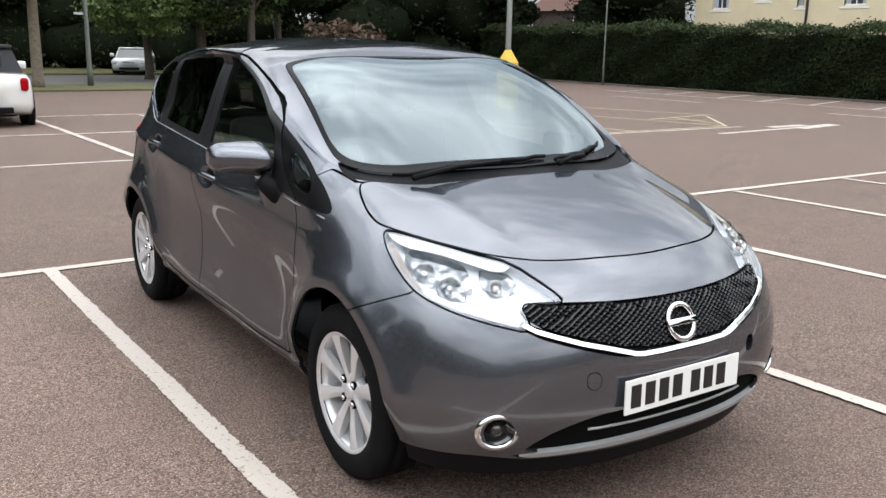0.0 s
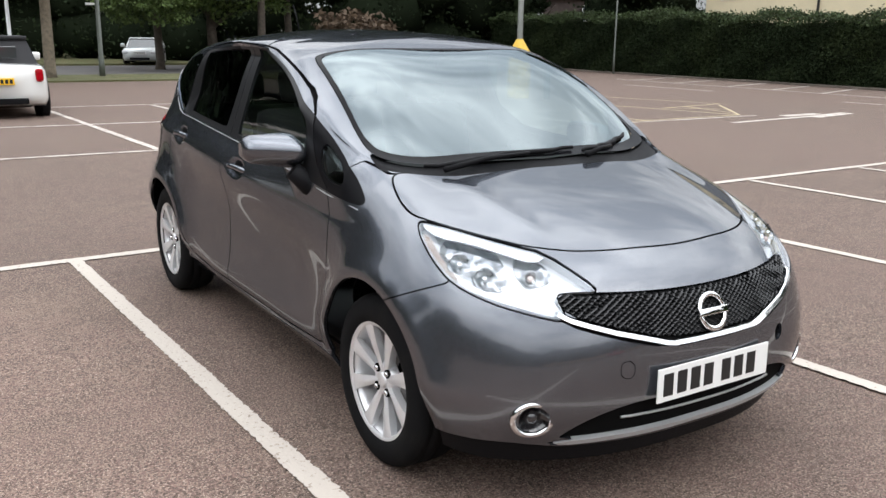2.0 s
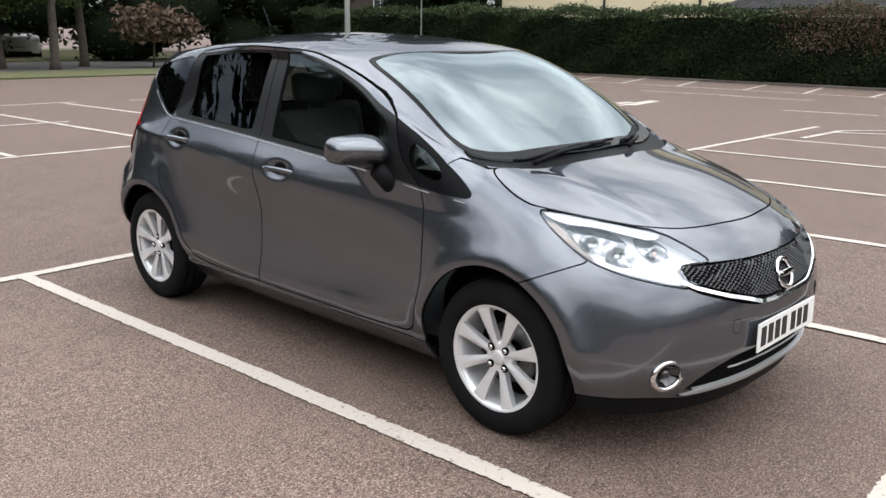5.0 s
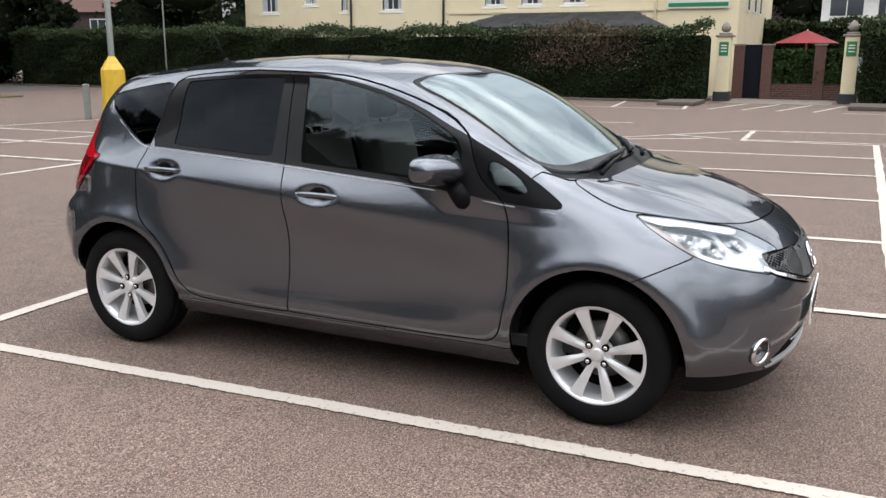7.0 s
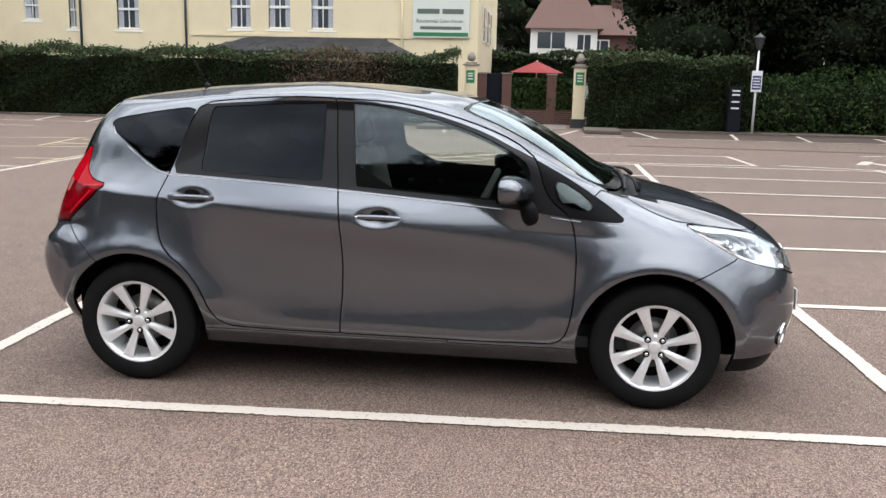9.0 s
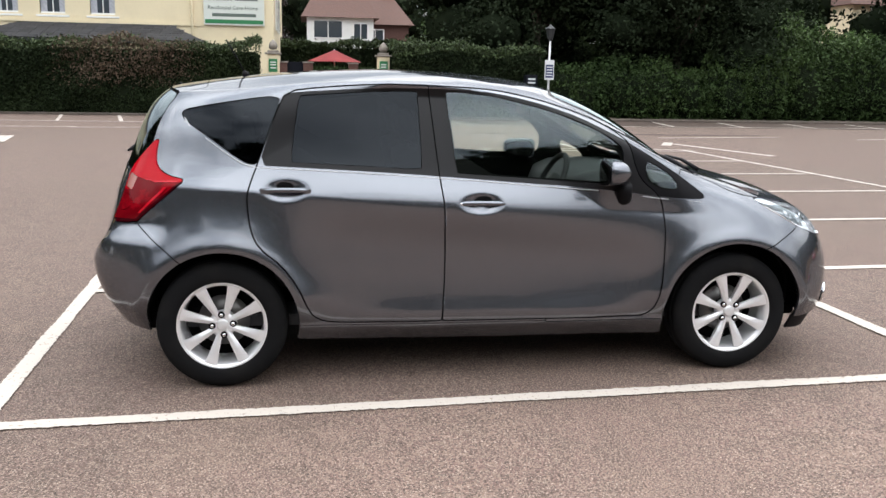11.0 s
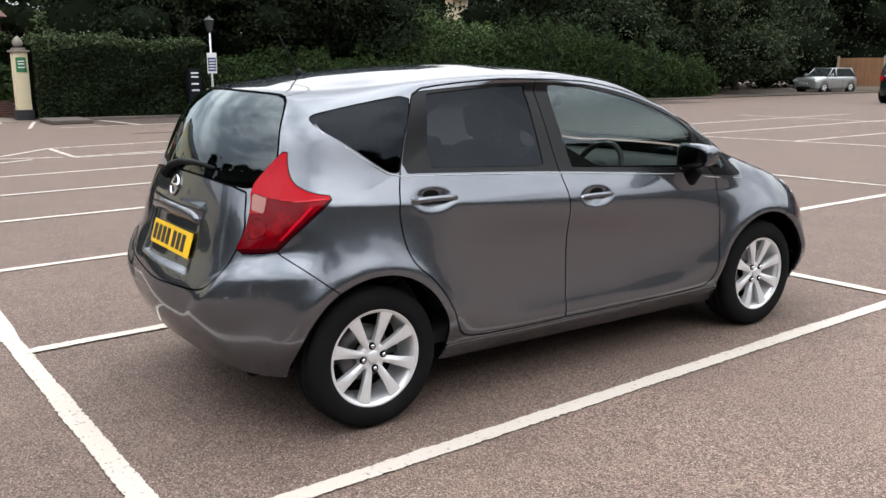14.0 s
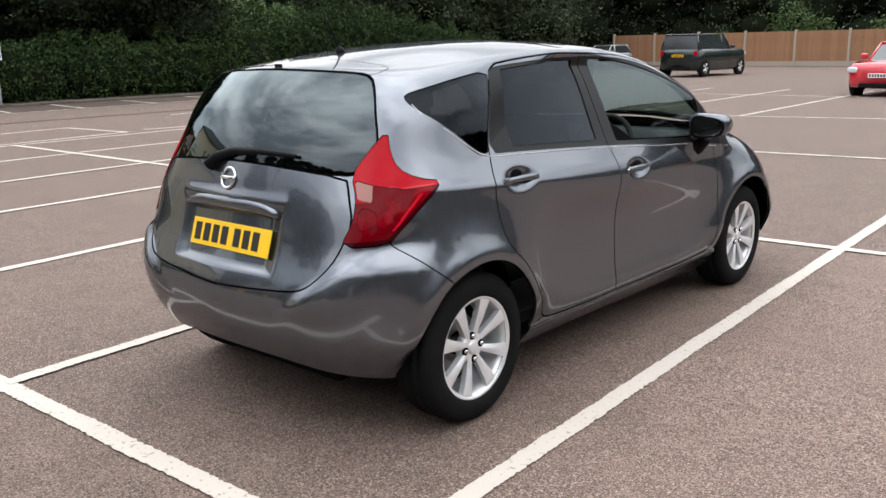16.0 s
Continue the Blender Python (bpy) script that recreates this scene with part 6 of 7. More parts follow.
# ---- woods that close the view ----
def wood(points, height, label, count, leaf=0.115, low=0.0, gap=None, material=None):
    """A band of leaves along a line, over near-black blobs coloured as its deep shade."""
    w = empty("wood", pose(0, 0, 0), label, "wood", kind="stuff")
    blobs, levels = [], max(5, int(height / 1.9))
    rnd = random.Random(int(points[0][0] * 7))
    for (x0, y0), (x1, y1) in zip(points, points[1:]):
        n = max(2, int(math.hypot(x1 - x0, y1 - y0) / 1.7))
        for i in range(n):
            t = i / n
            for level in range(levels):
                s = rnd.uniform(1.5, 2.4)
                z = low + (height - 1.5) * (level + rnd.random()) / levels + 0.8
                b = (x0 + (x1 - x0) * t + rnd.uniform(-1, 1), y0 + (y1 - y0) * t + rnd.uniform(-1, 1), z, s, s, s * 0.8)
                if not (gap and abs(b[1] - gap) < 2.3 and z > 2.6):
                    blobs.append(b)
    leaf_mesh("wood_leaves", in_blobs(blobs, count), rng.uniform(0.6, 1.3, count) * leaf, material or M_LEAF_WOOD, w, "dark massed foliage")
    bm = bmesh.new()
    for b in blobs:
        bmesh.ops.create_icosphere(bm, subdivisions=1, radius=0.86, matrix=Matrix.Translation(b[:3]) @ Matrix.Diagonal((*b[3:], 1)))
    part("wood_shade", bm, M_LEAF_SHADE, w, "near-black blobs coloured as the shade between the trees")
    return w


wood([(29.5, 41), (26, 39.5), (22, 38), (16, 41), (13, 47), (4, 50), (-8, 50), (-24, 46)], 15, "dark dense wood beyond the road", 95000)
wood([(29.5, 30), (32, 34), (38, 38), (47, 43)], 14, "tall dark trees behind the hedge", 40000)
wood([(34, 52), (22, 54), (8, 58), (-22, 58)], 13, "tall trees standing behind the wood", 46000, leaf=0.22)
wood([(36, -1.5), (37, -10), (38, -24), (38, -40), (37, -52)], 12, "dark dense wood behind the bank", 110000, leaf=0.14, gap=-21.2)
wood([(37, -50), (38, -56), (20, -58), (0, -60), (-22, -56)], 12.5, "dark wood beyond the wooden fence", 66000, material=M_LEAF_MID)
wood([(43, -36), (46, -60), (24, -68), (-10, -70)], 14, "tall distant trees beyond the fence", 42000, leaf=0.22)
wood([(60, 50), (66, 20), (72, 2), (70, -14)], 10, "distant trees behind the houses", 22000, leaf=0.3)
# the car park's other side, behind the camera
wood([(-27, 44), (-29, 22), (-30, 4), (-29, -14), (-25, -34), (-18, -52)], 8.5, "row of trees on the near side of the car park", 42000, leaf=0.24)

tree(4.45, 29.6, 7.5, 3.0, 0.16, M_LEAF_WOOD, "roadside tree with a pale bare trunk", 9000, 0.10, 3.2, bark=M_BARK_PALE)
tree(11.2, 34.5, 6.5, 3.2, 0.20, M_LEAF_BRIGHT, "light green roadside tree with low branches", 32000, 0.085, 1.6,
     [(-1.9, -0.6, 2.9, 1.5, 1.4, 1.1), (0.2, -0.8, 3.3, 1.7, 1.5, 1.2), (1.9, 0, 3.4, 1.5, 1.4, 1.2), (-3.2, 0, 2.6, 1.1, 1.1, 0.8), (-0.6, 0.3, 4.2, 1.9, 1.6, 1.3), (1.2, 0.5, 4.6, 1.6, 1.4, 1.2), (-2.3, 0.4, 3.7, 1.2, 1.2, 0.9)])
tree(28.6, 36.6, 12, 2.6, 0.2, M_LEAF_WOOD, "tall dark tree at the end of the hedge", 9000, 0.15, 1.5, None, True)
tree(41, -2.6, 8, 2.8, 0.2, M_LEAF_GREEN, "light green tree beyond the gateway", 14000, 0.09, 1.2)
for x, y in ((12.6, 33.0), (14.6, 35.0), (9.4, 35.6)):
    tree(x, y, 6, 2.4, 0.15, M_LEAF_WOOD, "slim dark roadside tree", 9000, 0.10, 2.6)
tree(44, 8.0, 10, 3.7, 0.3, M_LEAF_COPPER, "copper beech with dark purple leaves", 24000, 0.07, 1.5, None, True)
shrub("browned shrub before the dark wood", [(16.2, 32.5, 1.7, 1.5, 1.0, 0.7), (17.6, 33, 1.5, 1.0, 1.0, 0.5)], 1500, 0.13, M_LEAF_BROWN)
# trees on the near side, mirrored in the hatchback's windows
for x, y, h, seed in ((-13.2, 1.8, 6.2, 31), (-12.6, 7.2, 6.8, 32), (-11.0, 12.4, 6.9, 33), (-8.6, 17.0, 7.4, 34), (-6.2, 22.5, 7.0, 35)):
    tree(x, y, h, 3.3, 0.18, M_LEAF_WOOD, "broad-leaved tree on the near side of the car park", 8000, 0.15, 1.8, None, True, seed)

# verge, road and path on the left
for nm, y0, y1, z, m_, lb in (("grass_verge", 27.6, 31.2, 0.05, M_GRASS, "dry grass verge beside the road"), ("road", 31.4, 40, 0.006, M_ROAD, "dark road behind the verge"), ("grass_bank", 40.2, 60, 0.08, M_GRASS, "rough grass before the wood")):
    bm = bmesh.new()
    add_box(bm, (-40, y0, -0.2), (19 if nm == "grass_verge" else 25, y1, z))
    tagged(part(nm, bm, m_, smooth=False), lb, nm.replace("_", " "), kind="structure")

# ---- gateway: pillars, brick wall, gate, parasol ----
M_CREAM = mat("cream_render", (0.72, 0.62, 0.42), 0.8, spots=((0.9, 0.45, 0.7, (0.62, 0.53, 0.36), 0.6), (12, 0.5, 0.7, (0.66, 0.57, 0.40), 0.5)), bump=((60, 0.002),))
M_STONE = mat("grey_coping_stone", (0.24, 0.21, 0.18), 0.85, spots=((8, 0.45, 0.65, (0.12, 0.11, 0.09), 0.8),), bump=((25, 0.006),))
M_BRICK = mat("red_brick", (0.078, 0.036, 0.029), 0.85, random=0.25, spots=((20, 0.45, 0.65, (0.13, 0.066, 0.05), 0.6),))
M_MORTAR = mat("mortar", (0.28, 0.24, 0.20), 0.9)
M_GREEN = mat("green_sign", (0.02, 0.17, 0.06), 0.45)
M_WHITE = mat("white_paint", (0.76, 0.76, 0.74), 0.5, spots=((3, 0.45, 0.7, (0.66, 0.66, 0.63), 0.5),))
M_SLATE = mat("grey_slate", (0.036, 0.036, 0.039), 0.75, spec=0.2, random=0.25, spots=((2, 0.45, 0.65, (0.055, 0.053, 0.051), 0.6),))
M_PANE = mat("dim_window_pane", (0.05, 0.06, 0.07), 0.08, coat=0.6)
M_CURTAIN = mat("net_curtain", (0.45, 0.46, 0.50), 0.9, spots=((14, 0.4, 0.6, (0.30, 0.31, 0.36), 0.7),))
M_RED_CLOTH = mat("red_canvas", (0.42, 0.085, 0.09), 0.8, spots=((2, 0.4, 0.7, (0.55, 0.09, 0.09), 0.6),))
M_TILE = mat("brown_roof_tile", (0.10, 0.052, 0.040), 0.85, spots=((3, 0.45, 0.65, (0.09, 0.05, 0.04), 0.7),), bump=((6, 0.02),))
M_CLAD = mat("dark_brown_boarding", (0.048, 0.036, 0.032), 0.85, spots=((3, 0.45, 0.65, (0.07, 0.052, 0.045), 0.6),))
M_DARK_METAL = mat("dark_painted_metal", (0.025, 0.027, 0.03), 0.45)
M_GREY_METAL = mat("weathered_grey_metal", (0.22, 0.235, 0.22), 0.5, metal=0.4, spots=((6, 0.45, 0.7, (0.15, 0.16, 0.14), 0.6),))
M_WHITE_METAL = mat("white_painted_metal", (0.62, 0.63, 0.64), 0.4)
M_YELLOW = mat("yellow_painted_steel", (0.62, 0.40, 0.035), 0.5, spots=((5, 0.45, 0.7, (0.45, 0.28, 0.03), 0.6),))

for y in (5.90, 2.22):
    g = empty("gate_pillar", pose(27.6, y, 0), "cream rendered gate pillar with a stone cap and finial", "gate pillar", "gate pillars")
    box("shaft", (-0.23, -0.20, 0.3), (0.23, 0.20, 2.0), M_CREAM, g, 0.012)
    box("plinth", (-0.25, -0.25, 0), (0.25, 0.25, 0.3), M_DARK_METAL, g, 0.01, "dark painted plinth")
    bm = bmesh.new()
    add_box(bm, (-0.28, -0.27, 2.0), (0.28, 0.27, 2.06), 0.02)
    add_box(bm, (-0.18, -0.18, 2.06), (0.18, 0.18, 2.13), 0.02)
    part("cap", bm, M_STONE, g, "stepped stone cap", smooth=False)
    bm = bmesh.new()
    add_lathe(bm, [(2.15, 0.06), (2.18, 0.12), (2.25, 0.15), (2.34, 0.13), (2.42, 0.08), (2.48, 0.01)], pose(0, 0, 0, 0, -90, 0), 16)
    part("finial", bm, M_STONE, g, "stone acorn finial")
    box("pillar_sign", (-0.245, -0.14, 1.42), (-0.23, 0.14, 1.85), M_GREEN, g, 0.0, "small green sign")
    for z in (1.72, 1.64, 1.54):
        box("sign_bar", (-0.25, -0.09, z), (-0.244, 0.09, z + 0.035), M_WHITE, g)
M_NAVY = mat("dark_navy_boards", (0.008, 0.009, 0.013), 0.8, spec=0.1)
wall = empty("brick_wall", pose(29.2, 3.6, 0), "low red brick wall with piers and ivy trellis", "wall")
box("wall_core", (0.02, -1.45, 0), (0.20, 1.05, 0.50), M_MORTAR, wall)
bm = bmesh.new()
add_box(bm, (0, 0, 0), (0.22, 0.215, 0.065), 0.004)
brick_mesh = None
for row in range(7):
    for q in range(11):
        if brick_mesh is None:
            b0 = part("brick", bm, M_BRICK, wall, smooth=False)
            brick_mesh = b0.data
        else:
            b0 = new("brick", brick_mesh)
            b0.parent = wall
        b0.location = (0, -1.45 + 0.225 * q + (0.11 if row % 2 else 0), 0.01 + row * 0.075)
for y in (-0.45, 1.15, 2.05):
    box("brick_pier", (-0.05, y - 0.17, 0), (0.28, y + 0.17, 1.75), M_BRICK, wall, 0.01)
    box("pier_cap", (-0.08, y - 0.20, 1.75), (0.31, y + 0.20, 1.80), M_STONE, wall, 0.01)
leaf_mesh("trellis_ivy", np.stack([rng.normal(0.1, 0.06, 5200), rng.uniform(-1.4, 1.0, 5200), rng.uniform(0.5, 1.62, 5200)], 1), rng.uniform(0.6, 1.2, 5200) * 0.07, M_LEAF_IVY, wall, "variegated ivy over the trellis")
box("garden_door", (0.05, 1.30, 0.02), (0.10, 1.90, 1.78), M_NAVY, wall, 0.01, "dark garden door")
M_PAVING = mat("pale_worn_paving", (0.19, 0.16, 0.135), 0.85, spots=((4, 0.45, 0.65, (0.11, 0.09, 0.075), 0.7),))
box("threshold", (26.3, 2.6, 0), (29.2, 5.7, 0.012), M_PAVING)
tagged(bpy.data.objects["threshold"], "pale worn paving in the gateway", "paving", kind="structure")
for y in (6.7, 1.55):
    tagged(box("kerb_nib", (24.2, y - 0.55, 0), (26.0, y + 0.55, 0.12), M_KERB, None, 0.03), "low kerbed island beside the gateway", "kerb", kind="structure")
u = empty("parasol", pose(31.6, 3.75, 0), "open faded red garden parasol", "parasol")
bm = bmesh.new()
add_tube(bm, [(0, 0, 0), (0, 0, 2.3)], 0.025, 8)
part("pole", bm, M_WHITE, u)
bm = bmesh.new()
top = bm.verts.new((0, 0, 2.28))
rim = [bm.verts.new((1.08 * math.cos(a), 1.08 * math.sin(a), 1.84)) for a in [math.pi / 4 * k + 0.3 for k in range(8)]]
for k in range(8):
    bm.faces.new((top, rim[k], rim[(k + 1) % 8]))
bmesh.ops.solidify(bm, geom=bm.faces[:], thickness=0.01)
part("canopy", bm, M_RED_CLOTH, u, "red canvas canopy", smooth=False)


# ---- the cream care home ----
def sash_window(house, x, y, z, w, h, sill=True):
    """A white sash window standing in the wall that faces -x."""
    f = empty("window", pose(x, y, z), "", "")
    f.parent = house
    for nm, lo, hi in (("frame_side", (-0.04, -w / 2 - 0.09, -0.05), (0.08, -w / 2, h + 0.09)), ("frame_side", (-0.04, w / 2, -0.05), (0.08, w / 2 + 0.09, h + 0.09)), ("frame_head", (-0.04, -w / 2, h), (0.08, w / 2, h + 0.09)), ("meeting_rail", (0.0, -w / 2, h * 0.48), (0.07, w / 2, h * 0.54)), ("glazing_bar", (0.01, -0.015, 0), (0.05, 0.015, h)), ("frame_foot", (0.0, -w / 2, 0), (0.07, w / 2, 0.06))):
        box(nm, lo, hi, M_WHITE, f)
    box("sill", (-0.10, -w / 2 - 0.14, -0.12), (0.08, w / 2 + 0.14, -0.05), M_WHITE, f, 0.01)
    box("pane", (0.055, -w / 2, 0.0), (0.06, w / 2, h), M_PANE, f, 0.0, "dim window glass")
    for s in (-1, 1):
        box("curtain", (0.045, s * w / 2 - (0.22 if s > 0 else 0) , 0.05), (0.05, s * w / 2 + (0.22 if s < 0 else 0), h - 0.03), M_CURTAIN, f, 0.0, "pale net curtain")
    return f


home = empty("house", pose(31, 0, 0), "large cream rendered two-storey house with white sash windows", "house")
openings = [(26.05, 3.2, 0.85, 1.5), (23.9, 3.5, 0.6, 1.1), (22.15, 3.2, 0.32, 1.4), (19.85, 3.2, 0.9, 1.5), (15.25, 3.3, 0.8, 1.6), (13.7, 3.3, 0.85, 1.6), (12.0, 3.3, 0.85, 1.6)]
edges = [27.4]
bm = bmesh.new()
for y, z, w, h in openings:
    add_box(bm, (0, y + w / 2, 0), (0.3, edges[-1], 7.2))
    add_box(bm, (0, y - w / 2, 0), (0.3, y + w / 2, z))
    add_box(bm, (0, y - w / 2, z + h), (0.3, y + w / 2, 7.2))
    edges.append(y - w / 2)
add_box(bm, (0, 6.0, 0), (0.3, edges[-1], 7.2))
add_box(bm, (0.3, 6.0, 0), (11, 6.3, 7.2))
add_box(bm, (0.3, 27.1, 0), (11, 27.4, 7.2))
add_box(bm, (10.7, 6.3, 0), (11, 27.1, 7.2))
part("wall", bm, M_CREAM, home, "cream rendered wall", smooth=False)
for y, z, w, h in openings:
    sash_window(home, 0.08, y, z, w, h)
for x in (2.2, 4.2, 6.0):
    w_ = empty("side_window", pose(x, 5.97, 3.0), "", "")
    w_.parent = home
    box("frame", (-0.3, -0.03, 0), (0.3, 0.02, 1.4), M_WHITE, w_)
    box("pane", (-0.24, -0.036, 0.06), (0.24, -0.031, 1.34), M_PANE, w_)
for y in (21.8, 17.45, 8.9):
    bm = bmesh.new()
    add_tube(bm, [(-0.06, y, 0), (-0.06, y, 7.1)], 0.05, 8)
    part("drainpipe", bm, M_DARK_METAL if y > 10 else M_CREAM, home, "cast drainpipe")
box("string_course", (-0.05, 8.6, 3.0), (0.0, 17.2, 3.1), M_CREAM, home)
bm = bmesh.new()
hip = [bm.verts.new(p) for p in ((-0.4, 5.6, 7.2), (11.4, 5.6, 7.2), (11.4, 27.8, 7.2), (-0.4, 27.8, 7.2), (5.5, 10.5, 10.2), (5.5, 23, 10.2))]
for f in ((0, 1, 4), (1, 2, 5, 4), (2, 3, 5), (3, 0, 4, 5), (3, 2, 1, 0)):
    bm.faces.new([hip[k] for k in f])
part("roof", bm, M_SLATE, home, "grey slate hipped roof", smooth=False)
# lean-to bay with its hipped slate roof
bm = bmesh.new()
add_box(bm, (-1.9, 8.5, 0), (0, 16.1, 2.4))
part("bay", bm, M_CREAM, home, "cream ground floor bay", smooth=False)
bay_roof = bmesh.new()
e = [bay_roof.verts.new(p) for p in ((-2.1, 8.3, 2.38), (-2.1, 16.3, 2.38), (0, 16.3, 2.38), (0, 8.3, 2.38), (0, 9.6, 2.98), (0, 14.9, 2.98))]
for f in ((0, 1, 5, 4), (1, 2, 5), (3, 0, 4), (0, 3, 2, 1)):
    bay_roof.faces.new([e[k] for k in f])
roof_part = part("bay_roof", bay_roof, M_SLATE, home, "grey slate roof of the bay", smooth=False)
slate_bm = bmesh.new()
add_box(slate_bm, (-0.15, 0, 0), (0.15, 0.36, 0.012))
slate0 = None
for r in range(7):
    t = r / 7
    y0, y1 = 8.45 + 1.15 * t, 16.15 - 1.25 * t
    for q in range(int((y1 - y0) / 0.38)):
        if slate0 is None:
            s_ = part("slate", slate_bm, M_SLATE, roof_part, smooth=False)
            slate0 = s_.data
        else:
            s_ = new("slate", slate0)
            s_.parent = roof_part
        s_.matrix_basis = pose(-1.95 + 2.1 * t, y0 + 0.38 * q + (0.15 if r % 2 else 0), 2.44 + 0.6 * t, 0, -15.5, 0)
box("fascia", (-2.14, 8.3, 2.28), (-2.10, 16.3, 2.38), M_DARK_METAL, home)
# sign on the end of the front
M_BOARD = mat("pale_signboard", (0.60, 0.63, 0.58), 0.55)
sign = empty("house_sign", pose(30.96, 7.4, 3.05), "white signboard with grey lettering and a green foot", "sign")
box("board", (-0.05, -1.08, 0), (0, 1.08, 1.55), M_BOARD, sign, 0.01)
box("green_band", (-0.058, -1.04, 0.06), (-0.05, 1.04, 0.20), M_GREEN, sign)
M_LETTER = mat("grey_lettering", (0.10, 0.13, 0.11), 0.6)
for lo, hi, z0, z1, m_ in ((-0.85, -0.05, 0.88, 1.06, M_LETTER), (0.06, 0.90, 0.88, 1.06, M_LETTER), (-0.78, 0.78, 0.31, 0.42, M_LETTER)):
    box("lettering_bar", (-0.058, lo, z0), (-0.05, hi, z1), m_, sign)
cu = bpy.data.curves.new("lettering", "FONT")
cu.body, cu.size, cu.extrude = "Residential Care Home", 0.19, 0.003
cu.materials.append(M_LETTER)
ob = new("lettering", cu)
ob.parent = sign
ob.matrix_basis = Matrix.Translation((-0.055, 0.94, 0.56)) @ Matrix(((0, 0, -1, 0), (-1, 0, 0, 0), (0, 1, 0, 0), (0, 0, 0, 1)))


# ---- far houses ----
def cottage(m, w, d, h, roof_h, wall_material, label, windows):
    c = empty("cottage", m, label, "house", "distant houses")
    box("wall", (0, -w / 2, 0), (d, w / 2, h), wall_material, c)
    bm = bmesh.new()
    v = [bm.verts.new(p) for p in ((-0.4, -w / 2 - 0.4, h), (d + 0.4, -w / 2 - 0.4, h), (d + 0.4, w / 2 + 0.4, h), (-0.4, w / 2 + 0.4, h), (d * 0.5, -w * 0.25, h + roof_h), (d * 0.5, w * 0.25, h + roof_h))]
    for f in ((0, 1, 4), (1, 2, 5, 4), (2, 3, 5), (3, 0, 4, 5), (3, 2, 1, 0)):
        bm.faces.new([v[k] for k in f])
    roof = part("roof", bm, M_TILE, c, "brown tiled roof", smooth=False)
    box("chimney", (d * 0.5 - 0.4, -w * 0.2 - 0.4, h + roof_h * 0.5), (d * 0.5 + 0.4, -w * 0.2 + 0.4, h + roof_h + 1.2), M_BRICK, roof, 0.02)
    for y, z, ww, hh in windows:
        f = box("window", (-0.06, y - ww / 2 - 0.08, z - 0.08), (0.0, y + ww / 2 + 0.08, z + hh + 0.08), M_WHITE, c)
        box("pane", (-0.07, y - ww / 2, z), (-0.062, y + ww / 2, z + hh), M_PANE, f)
        box("glazing_bar", (-0.08, y - 0.03, z), (-0.07, y + 0.03, z + hh), M_WHITE, f)
    return c


cottage(pose(60, 2.5, 0), 4.6, 7, 5.1, 3.0, M_WHITE, "white rendered house with a brown tiled roof", ((0.85, 3.75, 1.9, 1.1), (-1.4, 3.7, 0.9, 1.0)))
cottage(pose(64, -0.7, 0), 4.0, 7, 4.9, 2.4, M_BRICK, "red brick house with a brown tiled roof", ((0.5, 3.4, 1.2, 1.1),))
cottage(pose(52, 60, 0, 0, 0, 25), 7, 8, 4.6, 3.6, M_CLAD, "brown-clad house behind the hedge", ((-1.0, 2.8, 1.2, 1.2),))
cottage(pose(50, -31.5, 0, 0, 0, 0), 4, 7, 6.3, 3.0, M_CREAM, "white gabled house among the trees", ((0, 5.2, 1.5, 1.0),))
cottage(pose(6, -64, 0, 0, 0, -90), 12, 8, 6.5, 3.0, M_BRICK, "orange brick building beyond the fence", ((-2, 3.6, 1.0, 1.2), (2, 3.6, 1.0, 1.2)))

# ---- wooden fence ----
M_FENCE = mat("orange_brown_fence_boards", (0.30, 0.155, 0.080), 0.8, random=0.10, spots=((1.5, 0.45, 0.65, (0.22, 0.115, 0.065), 0.6),), bump=((30, 0.004),))
M_POST = mat("pale_concrete_post", (0.36, 0.31, 0.25), 0.85)
fence = empty("fence", pose(0, -45, 0), "orange-brown close-board fence with concrete posts", "fence")
bm = bmesh.new()
add_box(bm, (0, -0.012, 0.30), (0.145, 0.012, 2.0), 0.003)
board = post_mesh = None
for q in range(16):
    x0 = 30.2 - 3.0 * q
    pb = bmesh.new()
    if post_mesh is None:
        add_box(pb, (-0.06, -0.06, 0), (0.06, 0.10, 2.1), 0.01)
        ob = part("post", pb, M_POST, fence, smooth=False)
        post_mesh = ob.data
    else:
        pb.free()
        ob = new("post", post_mesh)
        ob.parent = fence
    ob.location = (x0, 0, 0)
    box("gravel_board", (x0 - 2.94, -0.02, 0.02), (x0 - 0.06, 0.02, 0.3), M_POST, fence)
    if q < 9:
        for k in range(19):
            if board is None:
                ob = part("fence_board", bm, M_FENCE, fence, smooth=False)
                board = ob.data
            else:
                ob = new("fence_board", board)
                ob.parent = fence
            ob.location = (x0 - 0.20 - 0.151 * k, 0.014 * (k % 2), 0)
    else:
        box("fence_panel", (x0 - 2.94, -0.012, 0.30), (x0 - 0.06, 0.012, 2.0), M_FENCE, fence)

# ---- posts, lamps, machine ----
M_POLE = mat("grey_green_pole_paint", (0.085, 0.095, 0.080), 0.5)
lp = empty("lamp_column", pose(13.3, 17.5, 0), "grey-green lamp column with a yellow base guard", "lamp post")
bm = bmesh.new()
add_tube(bm, [(0, 0, 0), (0, 0, 1.0), (0, 0, 7.0)], [0.075, 0.07, 0.05], 12)
part("column", bm, M_GREY_METAL, lp)
bm = bmesh.new()
add_tube(bm, [(0, 0, 0), (0, 0, 1.12), (0, 0, 1.38), (0, 0, 1.42)], [0.28, 0.26, 0.10, 0.08], 8)
